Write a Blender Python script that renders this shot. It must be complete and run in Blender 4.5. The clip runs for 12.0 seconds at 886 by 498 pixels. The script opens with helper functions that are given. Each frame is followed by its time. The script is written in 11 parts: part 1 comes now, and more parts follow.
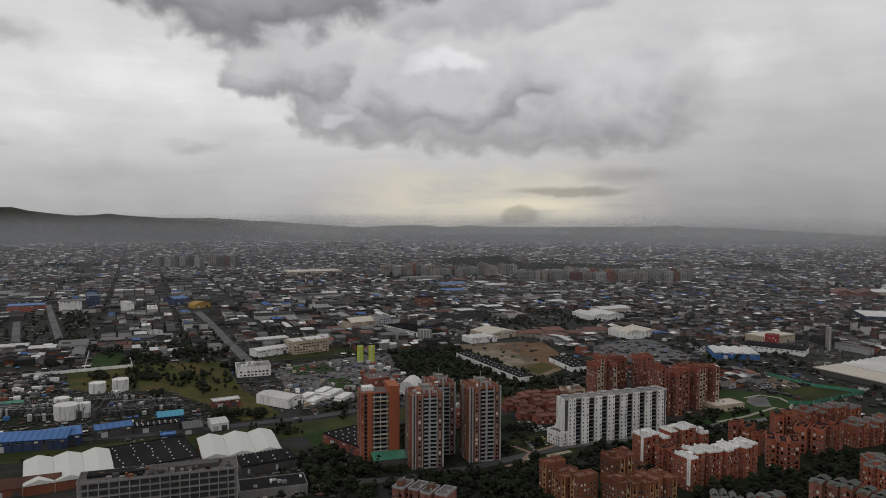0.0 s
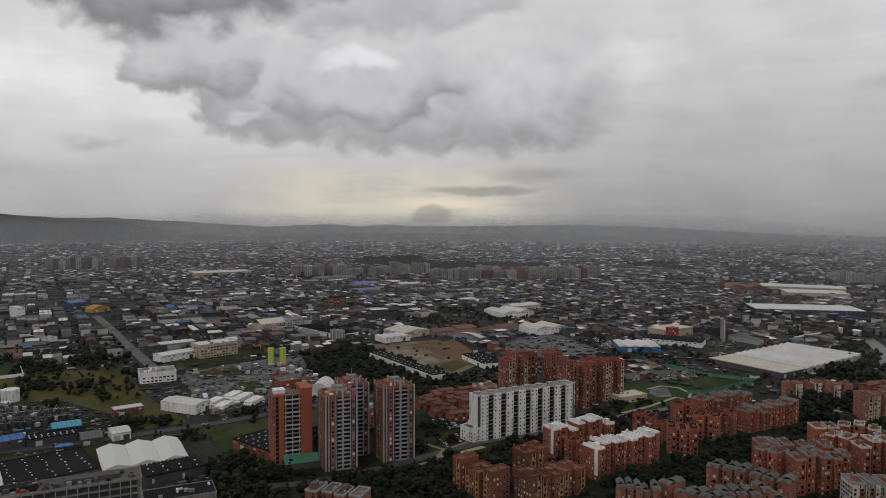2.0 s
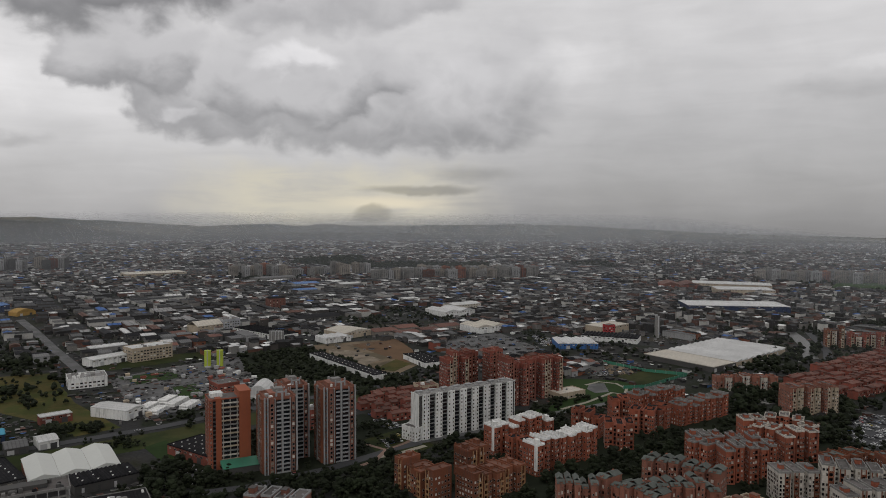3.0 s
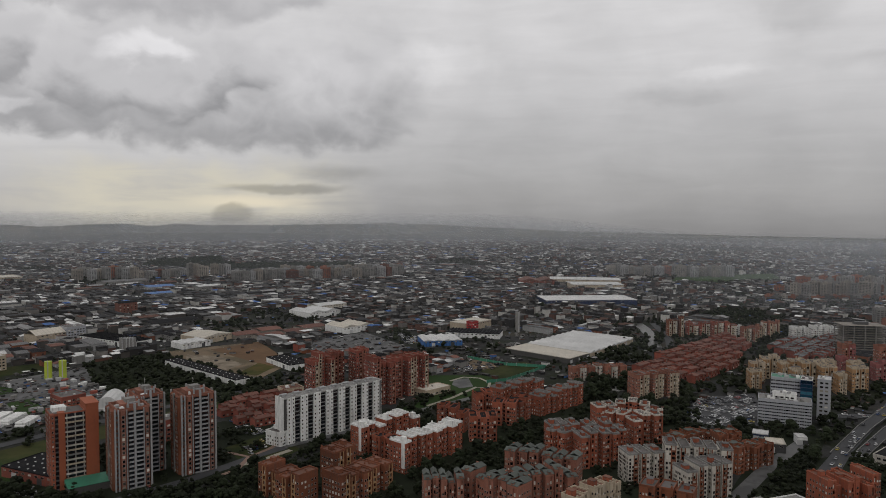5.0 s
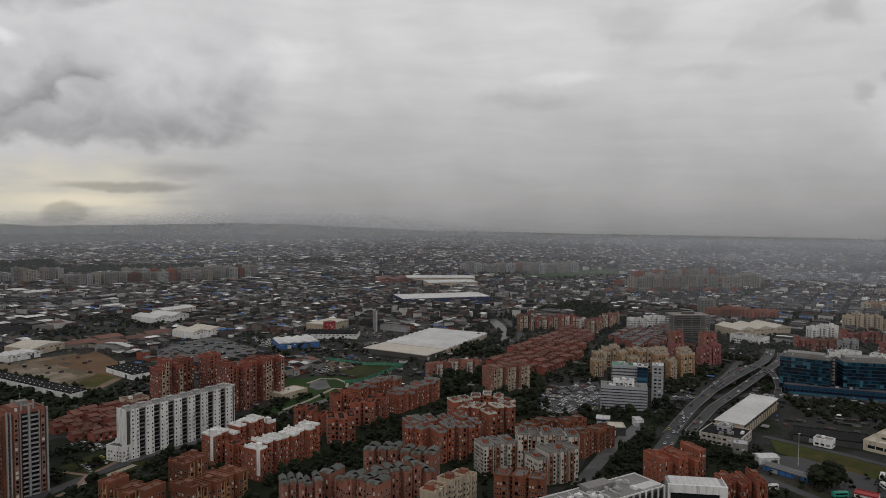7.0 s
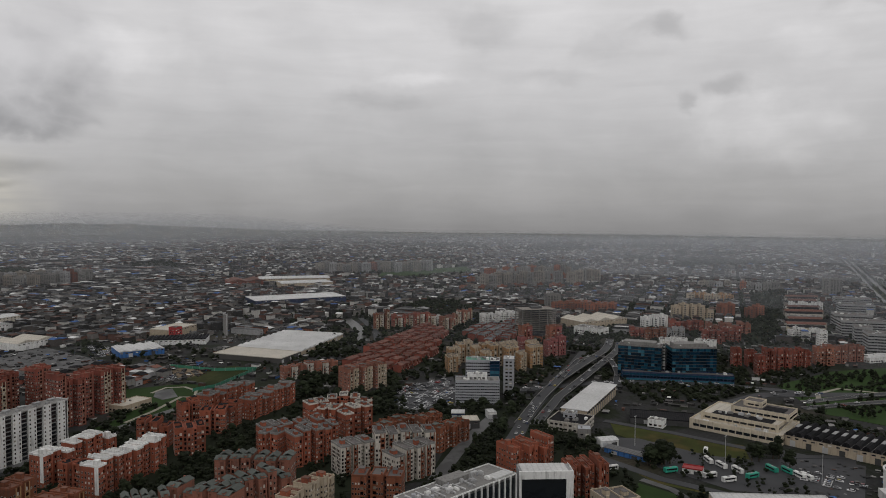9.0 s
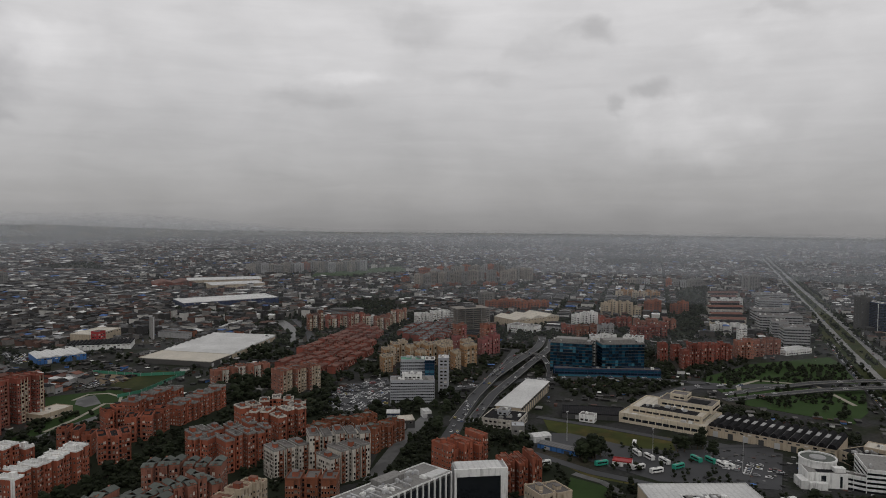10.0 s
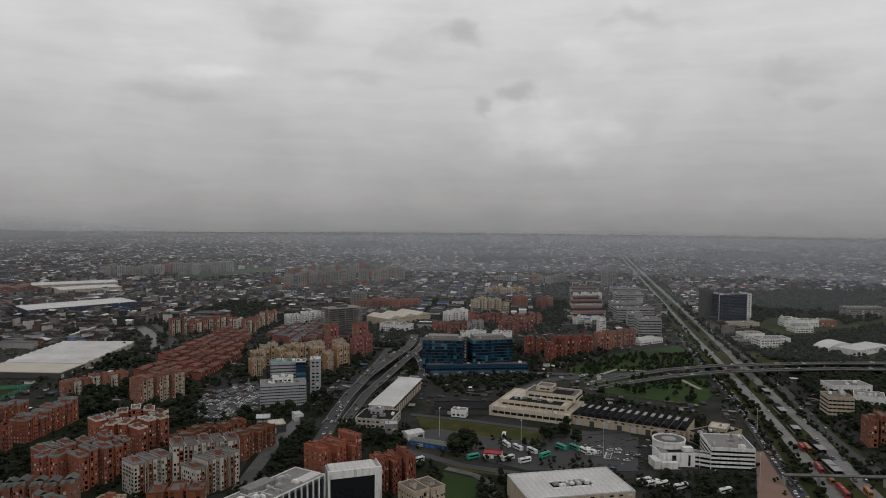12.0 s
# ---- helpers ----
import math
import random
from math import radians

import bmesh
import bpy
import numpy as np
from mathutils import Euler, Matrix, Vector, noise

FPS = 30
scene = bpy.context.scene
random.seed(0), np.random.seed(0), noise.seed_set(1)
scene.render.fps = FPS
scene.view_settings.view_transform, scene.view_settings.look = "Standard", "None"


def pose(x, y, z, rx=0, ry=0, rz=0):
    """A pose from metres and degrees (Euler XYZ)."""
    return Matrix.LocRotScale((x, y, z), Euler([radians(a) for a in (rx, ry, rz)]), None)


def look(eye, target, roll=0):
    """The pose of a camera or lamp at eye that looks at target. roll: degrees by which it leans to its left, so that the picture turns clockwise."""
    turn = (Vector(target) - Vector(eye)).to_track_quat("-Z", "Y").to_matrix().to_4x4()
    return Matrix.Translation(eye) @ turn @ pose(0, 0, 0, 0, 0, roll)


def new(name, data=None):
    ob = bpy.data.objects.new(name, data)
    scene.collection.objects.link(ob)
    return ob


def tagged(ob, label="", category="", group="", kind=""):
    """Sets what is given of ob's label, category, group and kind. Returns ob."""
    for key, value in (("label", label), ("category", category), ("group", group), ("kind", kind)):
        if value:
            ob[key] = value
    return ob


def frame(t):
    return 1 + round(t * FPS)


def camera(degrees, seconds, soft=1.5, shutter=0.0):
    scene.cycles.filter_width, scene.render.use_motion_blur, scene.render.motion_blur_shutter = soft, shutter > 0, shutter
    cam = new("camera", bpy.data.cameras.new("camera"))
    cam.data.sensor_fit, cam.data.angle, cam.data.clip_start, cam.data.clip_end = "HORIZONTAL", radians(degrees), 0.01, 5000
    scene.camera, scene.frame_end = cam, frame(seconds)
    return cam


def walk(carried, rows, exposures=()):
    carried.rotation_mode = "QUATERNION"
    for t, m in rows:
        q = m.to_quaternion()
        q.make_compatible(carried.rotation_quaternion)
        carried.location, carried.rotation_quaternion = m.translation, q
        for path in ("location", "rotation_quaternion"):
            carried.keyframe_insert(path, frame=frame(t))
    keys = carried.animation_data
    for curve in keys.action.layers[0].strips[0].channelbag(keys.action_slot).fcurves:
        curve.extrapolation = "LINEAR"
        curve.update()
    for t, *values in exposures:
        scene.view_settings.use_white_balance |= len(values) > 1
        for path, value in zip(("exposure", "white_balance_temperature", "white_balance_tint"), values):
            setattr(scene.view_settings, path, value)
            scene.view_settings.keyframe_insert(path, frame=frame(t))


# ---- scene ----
# The camera hangs 155 m over the city and turns on the spot.
cam = camera(63.44, 12.0, 0.95)
EYE = 155.0
# seconds, heading, pitch, lean in degrees
ROWS = [
    (0, 0, -2.9, -0.3),
    (0.5, -1.442, -2.904, -0.29),
    (1, -2.955, -2.92, -0.27),
    (1.5, -4.735, -2.92, -0.26),
    (2, -6.982, -2.939, -0.25),
    (2.5, -9.334, -2.953, -0.27),
    (3, -11.704, -2.96, -0.3),
    (5, -22.457, -2.965, -0.315),
    (5.5, -25.26, -2.962, -0.32),
    (6, -28.106, -2.962, -0.32),
    (6.5, -31.017, -2.957, -0.33),
    (7, -33.887, -2.955, -0.335),
    (9, -45.437, -2.958, -0.29),
    (9.5, -48.067, -2.96, -0.3),
    (10, -50.691, -2.96, -0.28),
    (10.5, -53.288, -2.962, -0.268),
    (11, -55.833, -2.965, -0.265),
    (11.5, -58.396, -2.975, -0.265),
    (12, -60.933, -2.983, -0.27),
]
walk(cam, [(t, pose(0, 0, EYE, 90 + pitch, lean, turn)) for t, turn, pitch, lean in ROWS])

# ---- world and sun: an overcast evening sky ----
SUN_AZ, SUN_EL = 212.0, 46.0           # degrees, clockwise from +y
world = bpy.data.worlds.new("overcast_sky")
scene.world = world
world.use_nodes = True
WT = world.node_tree
WT.nodes.clear()


class Net:
    """Short hand for building node trees."""

    def __init__(self, tree):
        self.t = tree

    def add(self, kind, **props):
        n = self.t.nodes.new(kind)
        for k, v in props.items():
            if k == "blend_type":
                n.blend_type = v
            elif k == "operation":
                n.operation = v
            elif k == "sky_type":
                n.sky_type = v
        return n

    def put(self, node, slot, value):
        if isinstance(value, bpy.types.NodeSocket):
            self.t.links.new(value, node.inputs[slot])
        elif isinstance(value, tuple):
            n = len(node.inputs[slot].default_value)
            node.inputs[slot].default_value = (*value, 1.0)[:n]
        else:
            node.inputs[slot].default_value = value

    def math(self, op, a, b=0.0, c=0.0, clamp=False):
        n = self.add("ShaderNodeMath", operation=op)
        n.use_clamp = clamp
        for i, v in enumerate((a, b, c)):
            self.put(n, i, v)
        return n.outputs[0]

    def vec(self, op, a, b=None, scale=None):
        n = self.add("ShaderNodeVectorMath", operation=op)
        self.put(n, 0, a)
        if b is not None:
            self.put(n, 1, b)
        if scale is not None:
            self.put(n, "Scale", scale)
        return n.outputs["Value"] if op in ("DOT_PRODUCT", "LENGTH", "DISTANCE") else n.outputs[0]

    def noise(self, vector, scale, detail=3.0, rough=0.5, distort=0.0):
        n = self.add("ShaderNodeTexNoise")
        self.put(n, "Vector", vector)
        self.put(n, "Scale", scale)
        self.put(n, "Detail", detail)
        self.put(n, "Roughness", rough)
        self.put(n, "Distortion", distort)
        return n.outputs["Fac"]

    def span(self, value, a, b, c=0.0, d=1.0, smooth=True):
        n = self.add("ShaderNodeMapRange")
        n.interpolation_type = "SMOOTHSTEP" if smooth else "LINEAR"
        for i, v in enumerate((value, a, b, c, d)):
            self.put(n, i, v)
        return n.outputs[0]

    def mix(self, fac, a, b, blend="MIX"):
        n = self.add("ShaderNodeMix")
        n.data_type, n.blend_type = "RGBA", blend
        self.put(n, 0, fac)
        self.put(n, 6, a)
        self.put(n, 7, b)
        return n.outputs[2]

    def ramp(self, fac, stops, constant=False):
        n = self.add("ShaderNodeValToRGB")
        e = n.color_ramp.elements
        while len(e) < len(stops):
            e.new(0.5)
        for el, (p, c) in zip(e, stops):
            el.position, el.color = p, (*c, 1)
        if constant:
            n.color_ramp.interpolation = "CONSTANT"
        self.put(n, 0, fac)
        return n.outputs[0]


def toward(az, el):
    a, e = radians(az), radians(el)
    return (math.sin(a) * math.cos(e), math.cos(a) * math.cos(e), math.sin(e))


k = Net(WT)
way = k.vec("NORMALIZE", k.add("ShaderNodeTexCoord").outputs["Generated"])
sep = k.add("ShaderNodeSeparateXYZ")
k.put(sep, 0, way)
dx, dy, dz = sep.outputs
AZ = k.math("MULTIPLY", k.math("ARCTAN2", dx, dy), 57.29578)       # heading and height in degrees
EL = k.math("MULTIPLY", k.math("ARCSINE", dz), 57.29578)
EL = k.math("MAXIMUM", EL, -2.0)


def flat_map(sx, sy, shift=0.0):
    """Heading and height as a plane to draw cloud noise on."""
    c = k.add("ShaderNodeCombineXYZ")
    k.put(c, 0, k.math("MULTIPLY_ADD", AZ, sx, shift))
    k.put(c, 1, k.math("MULTIPLY", EL, sy))
    return c.outputs[0]


def swirl(vector, scale, detail, rough, distort):
    """Two chance shifts between about -0.5 and 0.5."""
    n = k.add("ShaderNodeTexNoise")
    for slot, v in (("Vector", vector), ("Scale", scale), ("Detail", detail), ("Roughness", rough), ("Distortion", distort)):
        k.put(n, slot, v)
    c = k.add("ShaderNodeSeparateColor")
    k.put(c, 0, n.outputs["Color"])
    return k.math("SUBTRACT", c.outputs[0], 0.5), k.math("SUBTRACT", c.outputs[1], 0.5)


PLANE = flat_map(0.1, 0.13)
LEVEL = flat_map(0.05, 0.34, 7.0)
sx1, sy1 = swirl(PLANE, 2.7, 6.0, 0.5, 0.25)
AW = k.math("MULTIPLY_ADD", sx1, 7.0, AZ)                   # frayed heading and height
EW = k.math("MULTIPLY_ADD", sy1, 5.0, EL)
heap = k.noise(PLANE, 3.0, 4.0, 0.45, 0.3)
puff = k.math("SUBTRACT", 1.0, k.math("MULTIPLY", k.math("ABSOLUTE", k.math("SUBTRACT", heap, 0.5)), 5.0))   # rounded heads of cloud
soft_grain = k.noise(PLANE, 1.6, 5.0, 0.5, 0.3)
bands = k.noise(LEVEL, 2.6, 6.0, 0.55, 0.5)


def level_ramp(stops):
    """Grey by height in degrees."""
    return k.ramp(k.math("DIVIDE", k.math("ADD", EL, 2.0), 62.0), [((e + 2.0) / 62.0, (v, v, v)) for e, v in stops])


west = level_ramp([(0, 0.42), (2, 0.48), (4.5, 0.58), (7, 0.68), (10, 0.74), (13, 0.7), (17, 0.6), (30, 0.55), (60, 0.6)])
east = level_ramp([(-2, 0.235), (-0.8, 0.28), (0.6, 0.34), (3, 0.405), (5, 0.455), (7, 0.495), (9.5, 0.57), (13, 0.63), (17, 0.66), (30, 0.58), (60, 0.6)])
facing = k.math("MULTIPLY", k.span(AZ, -75.0, -45.0), k.span(AZ, 2.0, 25.0, 1.0, 0.0))
tone = k.mix(facing, east, west)
tone = k.vec("SCALE", tone, scale=k.math("MULTIPLY_ADD", k.math("SUBTRACT", bands, 0.5), 0.2, 1.0))
tone = k.vec("SCALE", tone, scale=k.math("MULTIPLY_ADD", k.math("SUBTRACT", soft_grain, 0.5), 0.3, 1.0))


def bank(edge, dark, light, rise, thick, soft=0.7, cover=0.95, fade=1.5, frayed=1.0):
    """A bank of cloud over its lower edge (heading, height): dark underside, paling and puffed upwards, dissolving at its top."""
    global tone
    a0, a1 = edge[0][0], edge[-1][0]
    aw = k.math("MULTIPLY_ADD", sx1, 7.0 * frayed, AZ)
    ew = k.math("MULTIPLY_ADD", sy1, 5.0 * frayed, EL)
    line = k.ramp(k.math("DIVIDE", k.math("SUBTRACT", aw, a0), a1 - a0), [((a - a0) / (a1 - a0), (e / 25.0,) * 3) for a, e in edge])
    sep_ = k.add("ShaderNodeSeparateColor")
    k.put(sep_, 0, line)
    d = k.math("SUBTRACT", ew, k.math("MULTIPLY", sep_.outputs[0], 25.0))
    mask = k.math("MULTIPLY", k.span(d, 0.0, soft), k.span(d, thick * 0.55, thick, 1.0, 0.0))
    mask = k.math("MULTIPLY", mask, k.math("MULTIPLY", k.span(aw, a0, a0 + fade), k.span(aw, a1 - fade, a1, 1.0, 0.0)))
    lit = k.math("ADD", k.span(d, 0.2, rise), k.math("MULTIPLY", k.math("SUBTRACT", puff, 0.62), 0.3))
    lit = k.math("ADD", lit, k.math("MULTIPLY", k.math("SUBTRACT", soft_grain, 0.5), 0.5))
    shade = k.mix(k.math("MINIMUM", k.math("MAXIMUM", lit, 0.0), 1.15), (dark, dark, dark * 1.02, 1), (light, light, light * 1.01, 1))
    tone = k.mix(k.math("MULTIPLY", mask, cover), tone, shade)


def blot(az, el, ra, re, amount, hard=0.1, frayed=1.0):
    """A lighter or darker place in the overcast."""
    global tone
    u = k.math("DIVIDE", k.math("SUBTRACT", k.math("MULTIPLY_ADD", sx1, 7.0 * frayed, AZ), az), ra)
    v = k.math("DIVIDE", k.math("SUBTRACT", k.math("MULTIPLY_ADD", sy1, 5.0 * frayed, EL), el), re)
    r = k.math("SQRT", k.math("ADD", k.math("MULTIPLY", u, u), k.math("MULTIPLY", v, v)))
    tone = k.vec("SCALE", tone, scale=k.math("ADD", 1.0, k.span(r, 1.0, hard, 0.0, amount)))


# the bright western sky with thin low shreds
blot(-22, 9.5, 7, 2.6, 0.14)
blot(-29, 6.5, 6, 1.6, 0.1, 0.1, 0.6)
blot(-19, 5.0, 3.2, 0.8, -0.2, 0.1, 0.5)
blot(-31, 12.2, 3.0, 1.3, -0.3, 0.2, 0.6)
blot(-33, 4.6, 3.5, 0.5, -0.14, 0.2, 0.3)
blot(-26, 2.6, 7, 1.2, -0.12, 0.1, 0.4)
# a warm gap low over the hills
gap = k.math("MULTIPLY", k.span(k.math("ABSOLUTE", k.math("SUBTRACT", AW, 3.0)), 15.0, 5.0), k.math("MULTIPLY", k.span(EW, 4.6, 1.6), k.span(bands, 0.3, 0.6, 0.5, 1.0)))
tone = k.mix(k.math("MULTIPLY", gap, 0.9), tone, (0.64, 0.61, 0.5, 1))
gleam = k.math("MULTIPLY", k.span(k.math("ABSOLUTE", k.math("SUBTRACT", AZ, 7.5)), 6.5, 1.0), k.span(k.math("ABSOLUTE", k.math("SUBTRACT", k.math("MULTIPLY_ADD", sy1, 0.8, EL), 0.75)), 0.7, 0.1))
tone = k.mix(k.math("MULTIPLY", gleam, 0.75), tone, (0.8, 0.73, 0.56, 1))
blot(6.2, -0.3, 1.9, 1.0, -0.3, 0.55, 0.32)
blot(10, 1.75, 6.0, 0.5, -0.34, 0.4, 0.22)
blot(14, 2.9, 5.0, 0.9, -0.2, 0.1, 0.3)
# the broken cloud, its upper banks nearest
bank([(-17.5, 13.5), (-16.3, 10.6), (-15.2, 8.8), (-13.2, 7.8), (-11.2, 6.0), (-8.2, 5.0), (-6, 4.2), (-3.8, 4.8), (-1, 4.4), (1.6, 4.2), (5.2, 4.2), (9.6, 4.0), (11.8, 3.5), (15, 4.2), (22, 6.5)], 0.3, 0.55, 6.5, 12.0, 1.6, 0.9, 6.0)
bank([(-8, 9.5), (-6.5, 7.4), (-4.5, 6.8), (-2, 6.6), (0.5, 5.9), (2.5, 5.9), (4.2, 6.6), (6, 8.0), (9, 9.5)], 0.28, 0.54, 3.6, 5.0, 1.0, 0.85, 2.5)
bank([(-17.5, 10.6), (-15.5, 8.9), (-13.4, 8.0), (-10.4, 8.1), (-8, 9.0), (-6, 10.5)], 0.26, 0.54, 3.4, 4.5, 1.1, 0.85, 1.6)
blot(0.5, 11.6, 4.2, 1.5, 0.34, 0.3)
blot(-8.7, 7.6, 1.7, 0.9, 0.34, 0.3)
blot(12.5, 11.0, 4.5, 2.2, 0.14)
bank([(-7.0, 15.2), (-5.6, 13.2), (-3.8, 12.4), (-1, 13.0), (3.3, 13.1), (8, 13.6), (15, 15.5)], 0.37, 0.55, 4.5, 8.0, 1.6, 0.75, 3.5)
bank([(-27.5, 15.6), (-25.9, 14.6), (-24.3, 13.8), (-22.6, 13.3), (-19.5, 12.2), (-16.7, 11.6), (-14.6, 11.9), (-10, 12.8), (-7.3, 13.8), (-3.5, 15), (1, 16.5)], 0.2, 0.36, 6.0, 10.0, 1.7, 0.95, 2.5)
# the even overcast towards the east
blot(22.5, 11.5, 6, 2.6, 0.14)
blot(43.5, 10.4, 4.5, 0.8, 0.16, 0.1, 0.5)
blot(40.0, 8.9, 6, 0.8, -0.12, 0.1, 0.5)
blot(48, 14.3, 5, 2.0, -0.12)
blot(54, 10.4, 5, 0.9, -0.1, 0.1, 0.5)
blot(70, 6.2, 8, 3.6, 0.3, 0.0)
blot(62.5, 13.7, 3.6, 1.4, -0.2, 0.2)
blot(58, 12.6, 3.5, 2.0, -0.1, 0.2)
blot(64.3, 8.3, 1.1, 1.1, -0.17, 0.2, 0.6)
blot(67, 9.3, 2.0, 0.9, -0.17, 0.2, 0.6)
blot(76, 14.6, 4, 1.3, -0.14, 0.2)
blot(87, 9.8, 4.5, 1.8, -0.12, 0.2)
blot(88.4, 7.8, 1.6, 0.7, -0.1, 0.2, 0.4)
blot(73, 11.8, 5, 1.8, 0.1, 0.1)
clouds = tone
# a trace of the blue sky behind the overcast
sky = k.add("ShaderNodeTexSky", sky_type="NISHITA")
sky.sun_disc = False
sky.sun_elevation, sky.sun_rotation = radians(SUN_EL), radians(SUN_AZ)
clear = k.vec("SCALE", sky.outputs[0], scale=0.1)
total = k.vec("MULTIPLY", k.mix(0.97, clear, clouds), (1.0, 0.982, 0.988))
bg = k.add("ShaderNodeBackground")
k.put(bg, 0, total)
bg.inputs[1].default_value = 1.0
k.t.links.new(bg.outputs[0], k.add("ShaderNodeOutputWorld").inputs[0])

sun = new("sun", bpy.data.lights.new("sun", "SUN"))
sun.data.energy, sun.data.angle, sun.data.color = 0.36, radians(25), (1.0, 0.95, 0.88)
sun.matrix_world = look((0, 0, 0), [-c for c in toward(SUN_AZ, SUN_EL)])
scene.view_settings.exposure = 0.0

# ---- materials ----


def mat(name, col, rough=0.8, var=0.35, fine=0.8, big=0.04, metal=0.0, rnd=0.25, island=False, ramp=None, bump=0.0, spec=0.3, stripe=None, stains=0.0, second=None):
    """A weathered surface: grain at two scales, a chance shift of tone from piece to piece, and stains."""
    m = bpy.data.materials.new(name)
    m.use_nodes = True
    n = Net(m.node_tree)
    bsdf = m.node_tree.nodes["Principled BSDF"]
    geo = n.add("ShaderNodeNewGeometry")
    pos = geo.outputs["Position"]
    chance = geo.outputs["Random Per Island"] if island else n.add("ShaderNodeObjectInfo").outputs["Random"]
    a, b = n.noise(pos, fine, 4.0, 0.6), n.noise(pos, big, 3.0, 0.55)
    v = n.math("MULTIPLY_ADD", n.math("SUBTRACT", a, 0.5), var, 1.0)
    v = n.math("ADD", v, n.math("MULTIPLY", n.math("SUBTRACT", b, 0.5), var * 1.6))
    v = n.math("ADD", v, n.math("MULTIPLY", n.math("SUBTRACT", chance, 0.5), rnd))
    v = n.math("MAXIMUM", v, 0.05)
    c = n.ramp(chance, ramp, True) if ramp else (*col, 1)
    if second:                      # a second growth or soil in patches
        c = n.mix(n.span(n.noise(pos, big * 1.7, 5.0, 0.62), 0.42, 0.6), c, (*second, 1))
    if stains:
        long = n.vec("MULTIPLY", pos, (1.0, 1.0, 0.12))
        st = n.span(n.noise(long, 0.7, 4.0, 0.65), 0.48, 0.7, 0.0, stains)
        c = n.mix(st, c, (0.07, 0.065, 0.06, 1))
    if stripe:                      # sheet ribs or storey joints, too fine to be built this far away
        axis, pitch, deep = stripe
        line = axis if isinstance(axis, tuple) else tuple(1.0 if i == axis else 0.0 for i in range(3))
        run = n.vec("DOT_PRODUCT", n.add("ShaderNodeTexCoord").outputs["Object"], line)
        w = n.math("PINGPONG", n.math("DIVIDE", run, pitch), 0.5)
        v = n.math("MULTIPLY", v, n.span(w, 0.05, 0.2, 1.0 - deep, 1.0))
    n.put(bsdf, "Base Color", n.vec("SCALE", c, scale=v))
    n.put(bsdf, "Roughness", n.math("ADD", n.math("MULTIPLY", a, 0.2), rough - 0.1, clamp=True))
    bsdf.inputs["Metallic"].default_value = metal
    bsdf.inputs["Specular IOR Level"].default_value = spec
    if bump:
        bp = n.add("ShaderNodeBump")
        bp.inputs["Strength"].default_value = bump
        n.put(bp, "Height", a)
        m.node_tree.links.new(bp.outputs[0], bsdf.inputs["Normal"])
    return m


BRICK = mat("orange_brick", (0.265, 0.079, 0.044), var=0.85, fine=1.3, rnd=0.35, stains=0.5)
BRICK_SHAFT = mat("clean_orange_brick", (0.3, 0.09, 0.045), var=0.25, rnd=0.05, stains=0.15)
BRICK_RED = mat("red_brick", (0.225, 0.066, 0.046), var=0.85, fine=1.3, rnd=0.4, stains=0.45)
BRICK_PALE = mat("pale_brick", (0.25, 0.105, 0.072), var=0.8, fine=1.3, rnd=0.35, stains=0.45)
BRICK_BROWN = mat("brown_brick", (0.185, 0.064, 0.033), var=0.8, fine=1.3, rnd=0.4, stains=0.45)
CREAM = mat("cream_render", (0.42, 0.35, 0.26), var=0.25, rnd=0.15, stains=0.4)
PALE_CREAM = mat("pale_cream_render", (0.55, 0.48, 0.37), var=0.3, rnd=0.1, stains=0.4)
YELLOW_RENDER = mat("ochre_render", (0.34, 0.2, 0.1), var=0.25, rnd=0.25, stains=0.3)
PINK_RENDER = mat("rose_render", (0.28, 0.105, 0.1), var=0.4, rnd=0.2, stains=0.3)
WHITE = mat("white_paint", (0.7, 0.7, 0.68), var=0.35, rnd=0.1, stains=0.45)
OFF_WHITE = mat("weathered_off_white", (0.5, 0.465, 0.41), var=0.35, rnd=0.2, stains=0.5)
# grey-beige render; also the hazed wall colour of far slabs
PUTTY = mat("putty_render", (0.25, 0.225, 0.195), var=0.3, rnd=0.3, stains=0.4)
GREY_PAINT = mat("grey_paint", (0.3, 0.3, 0.3), var=0.2, rnd=0.1, stains=0.3)
CONCRETE = mat("concrete", (0.21, 0.205, 0.195), var=0.35, rnd=0.15, stains=0.5)
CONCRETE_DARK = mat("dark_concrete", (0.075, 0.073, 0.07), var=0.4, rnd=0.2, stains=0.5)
CLADDING = mat("grey_cladding", (0.34, 0.35, 0.37), rough=0.5, var=0.15, stains=0.15)
DECK = mat("roof_felt", (0.11, 0.1, 0.095), var=0.6, rnd=0.4, fine=0.5, stains=0.4)
DECK_GREEN = mat("greenish_slate_roof", (0.085, 0.095, 0.085), var=0.6, rnd=0.4, fine=0.5, stains=0.4)
DECK_RED = mat("reddish_roof_paving", (0.15, 0.068, 0.045), var=0.6, rnd=0.4, fine=0.5, stains=0.4)
TILE = mat("clay_roof_tiles", (0.13, 0.057, 0.042), var=0.6, rnd=0.5, fine=0.7, stains=0.3)
DARK_ROOF = mat("dark_sheet_roof", (0.015, 0.015, 0.017), spec=0.08, rough=0.9, var=0.6, rnd=0.4, stains=0.3, stripe=(0, 1.6, 0.4))
GREY_ROOF = mat("grey_sheet_roof", (0.13, 0.13, 0.13), var=0.5, rnd=0.4, stains=0.4, stripe=(0, 2.2, 0.3))
WHITE_ROOF = mat("white_sheet_roof", (0.52, 0.52, 0.51), rough=0.6, var=0.45, rnd=0.12, stains=0.25, stripe=(0, 3.0, 0.12))
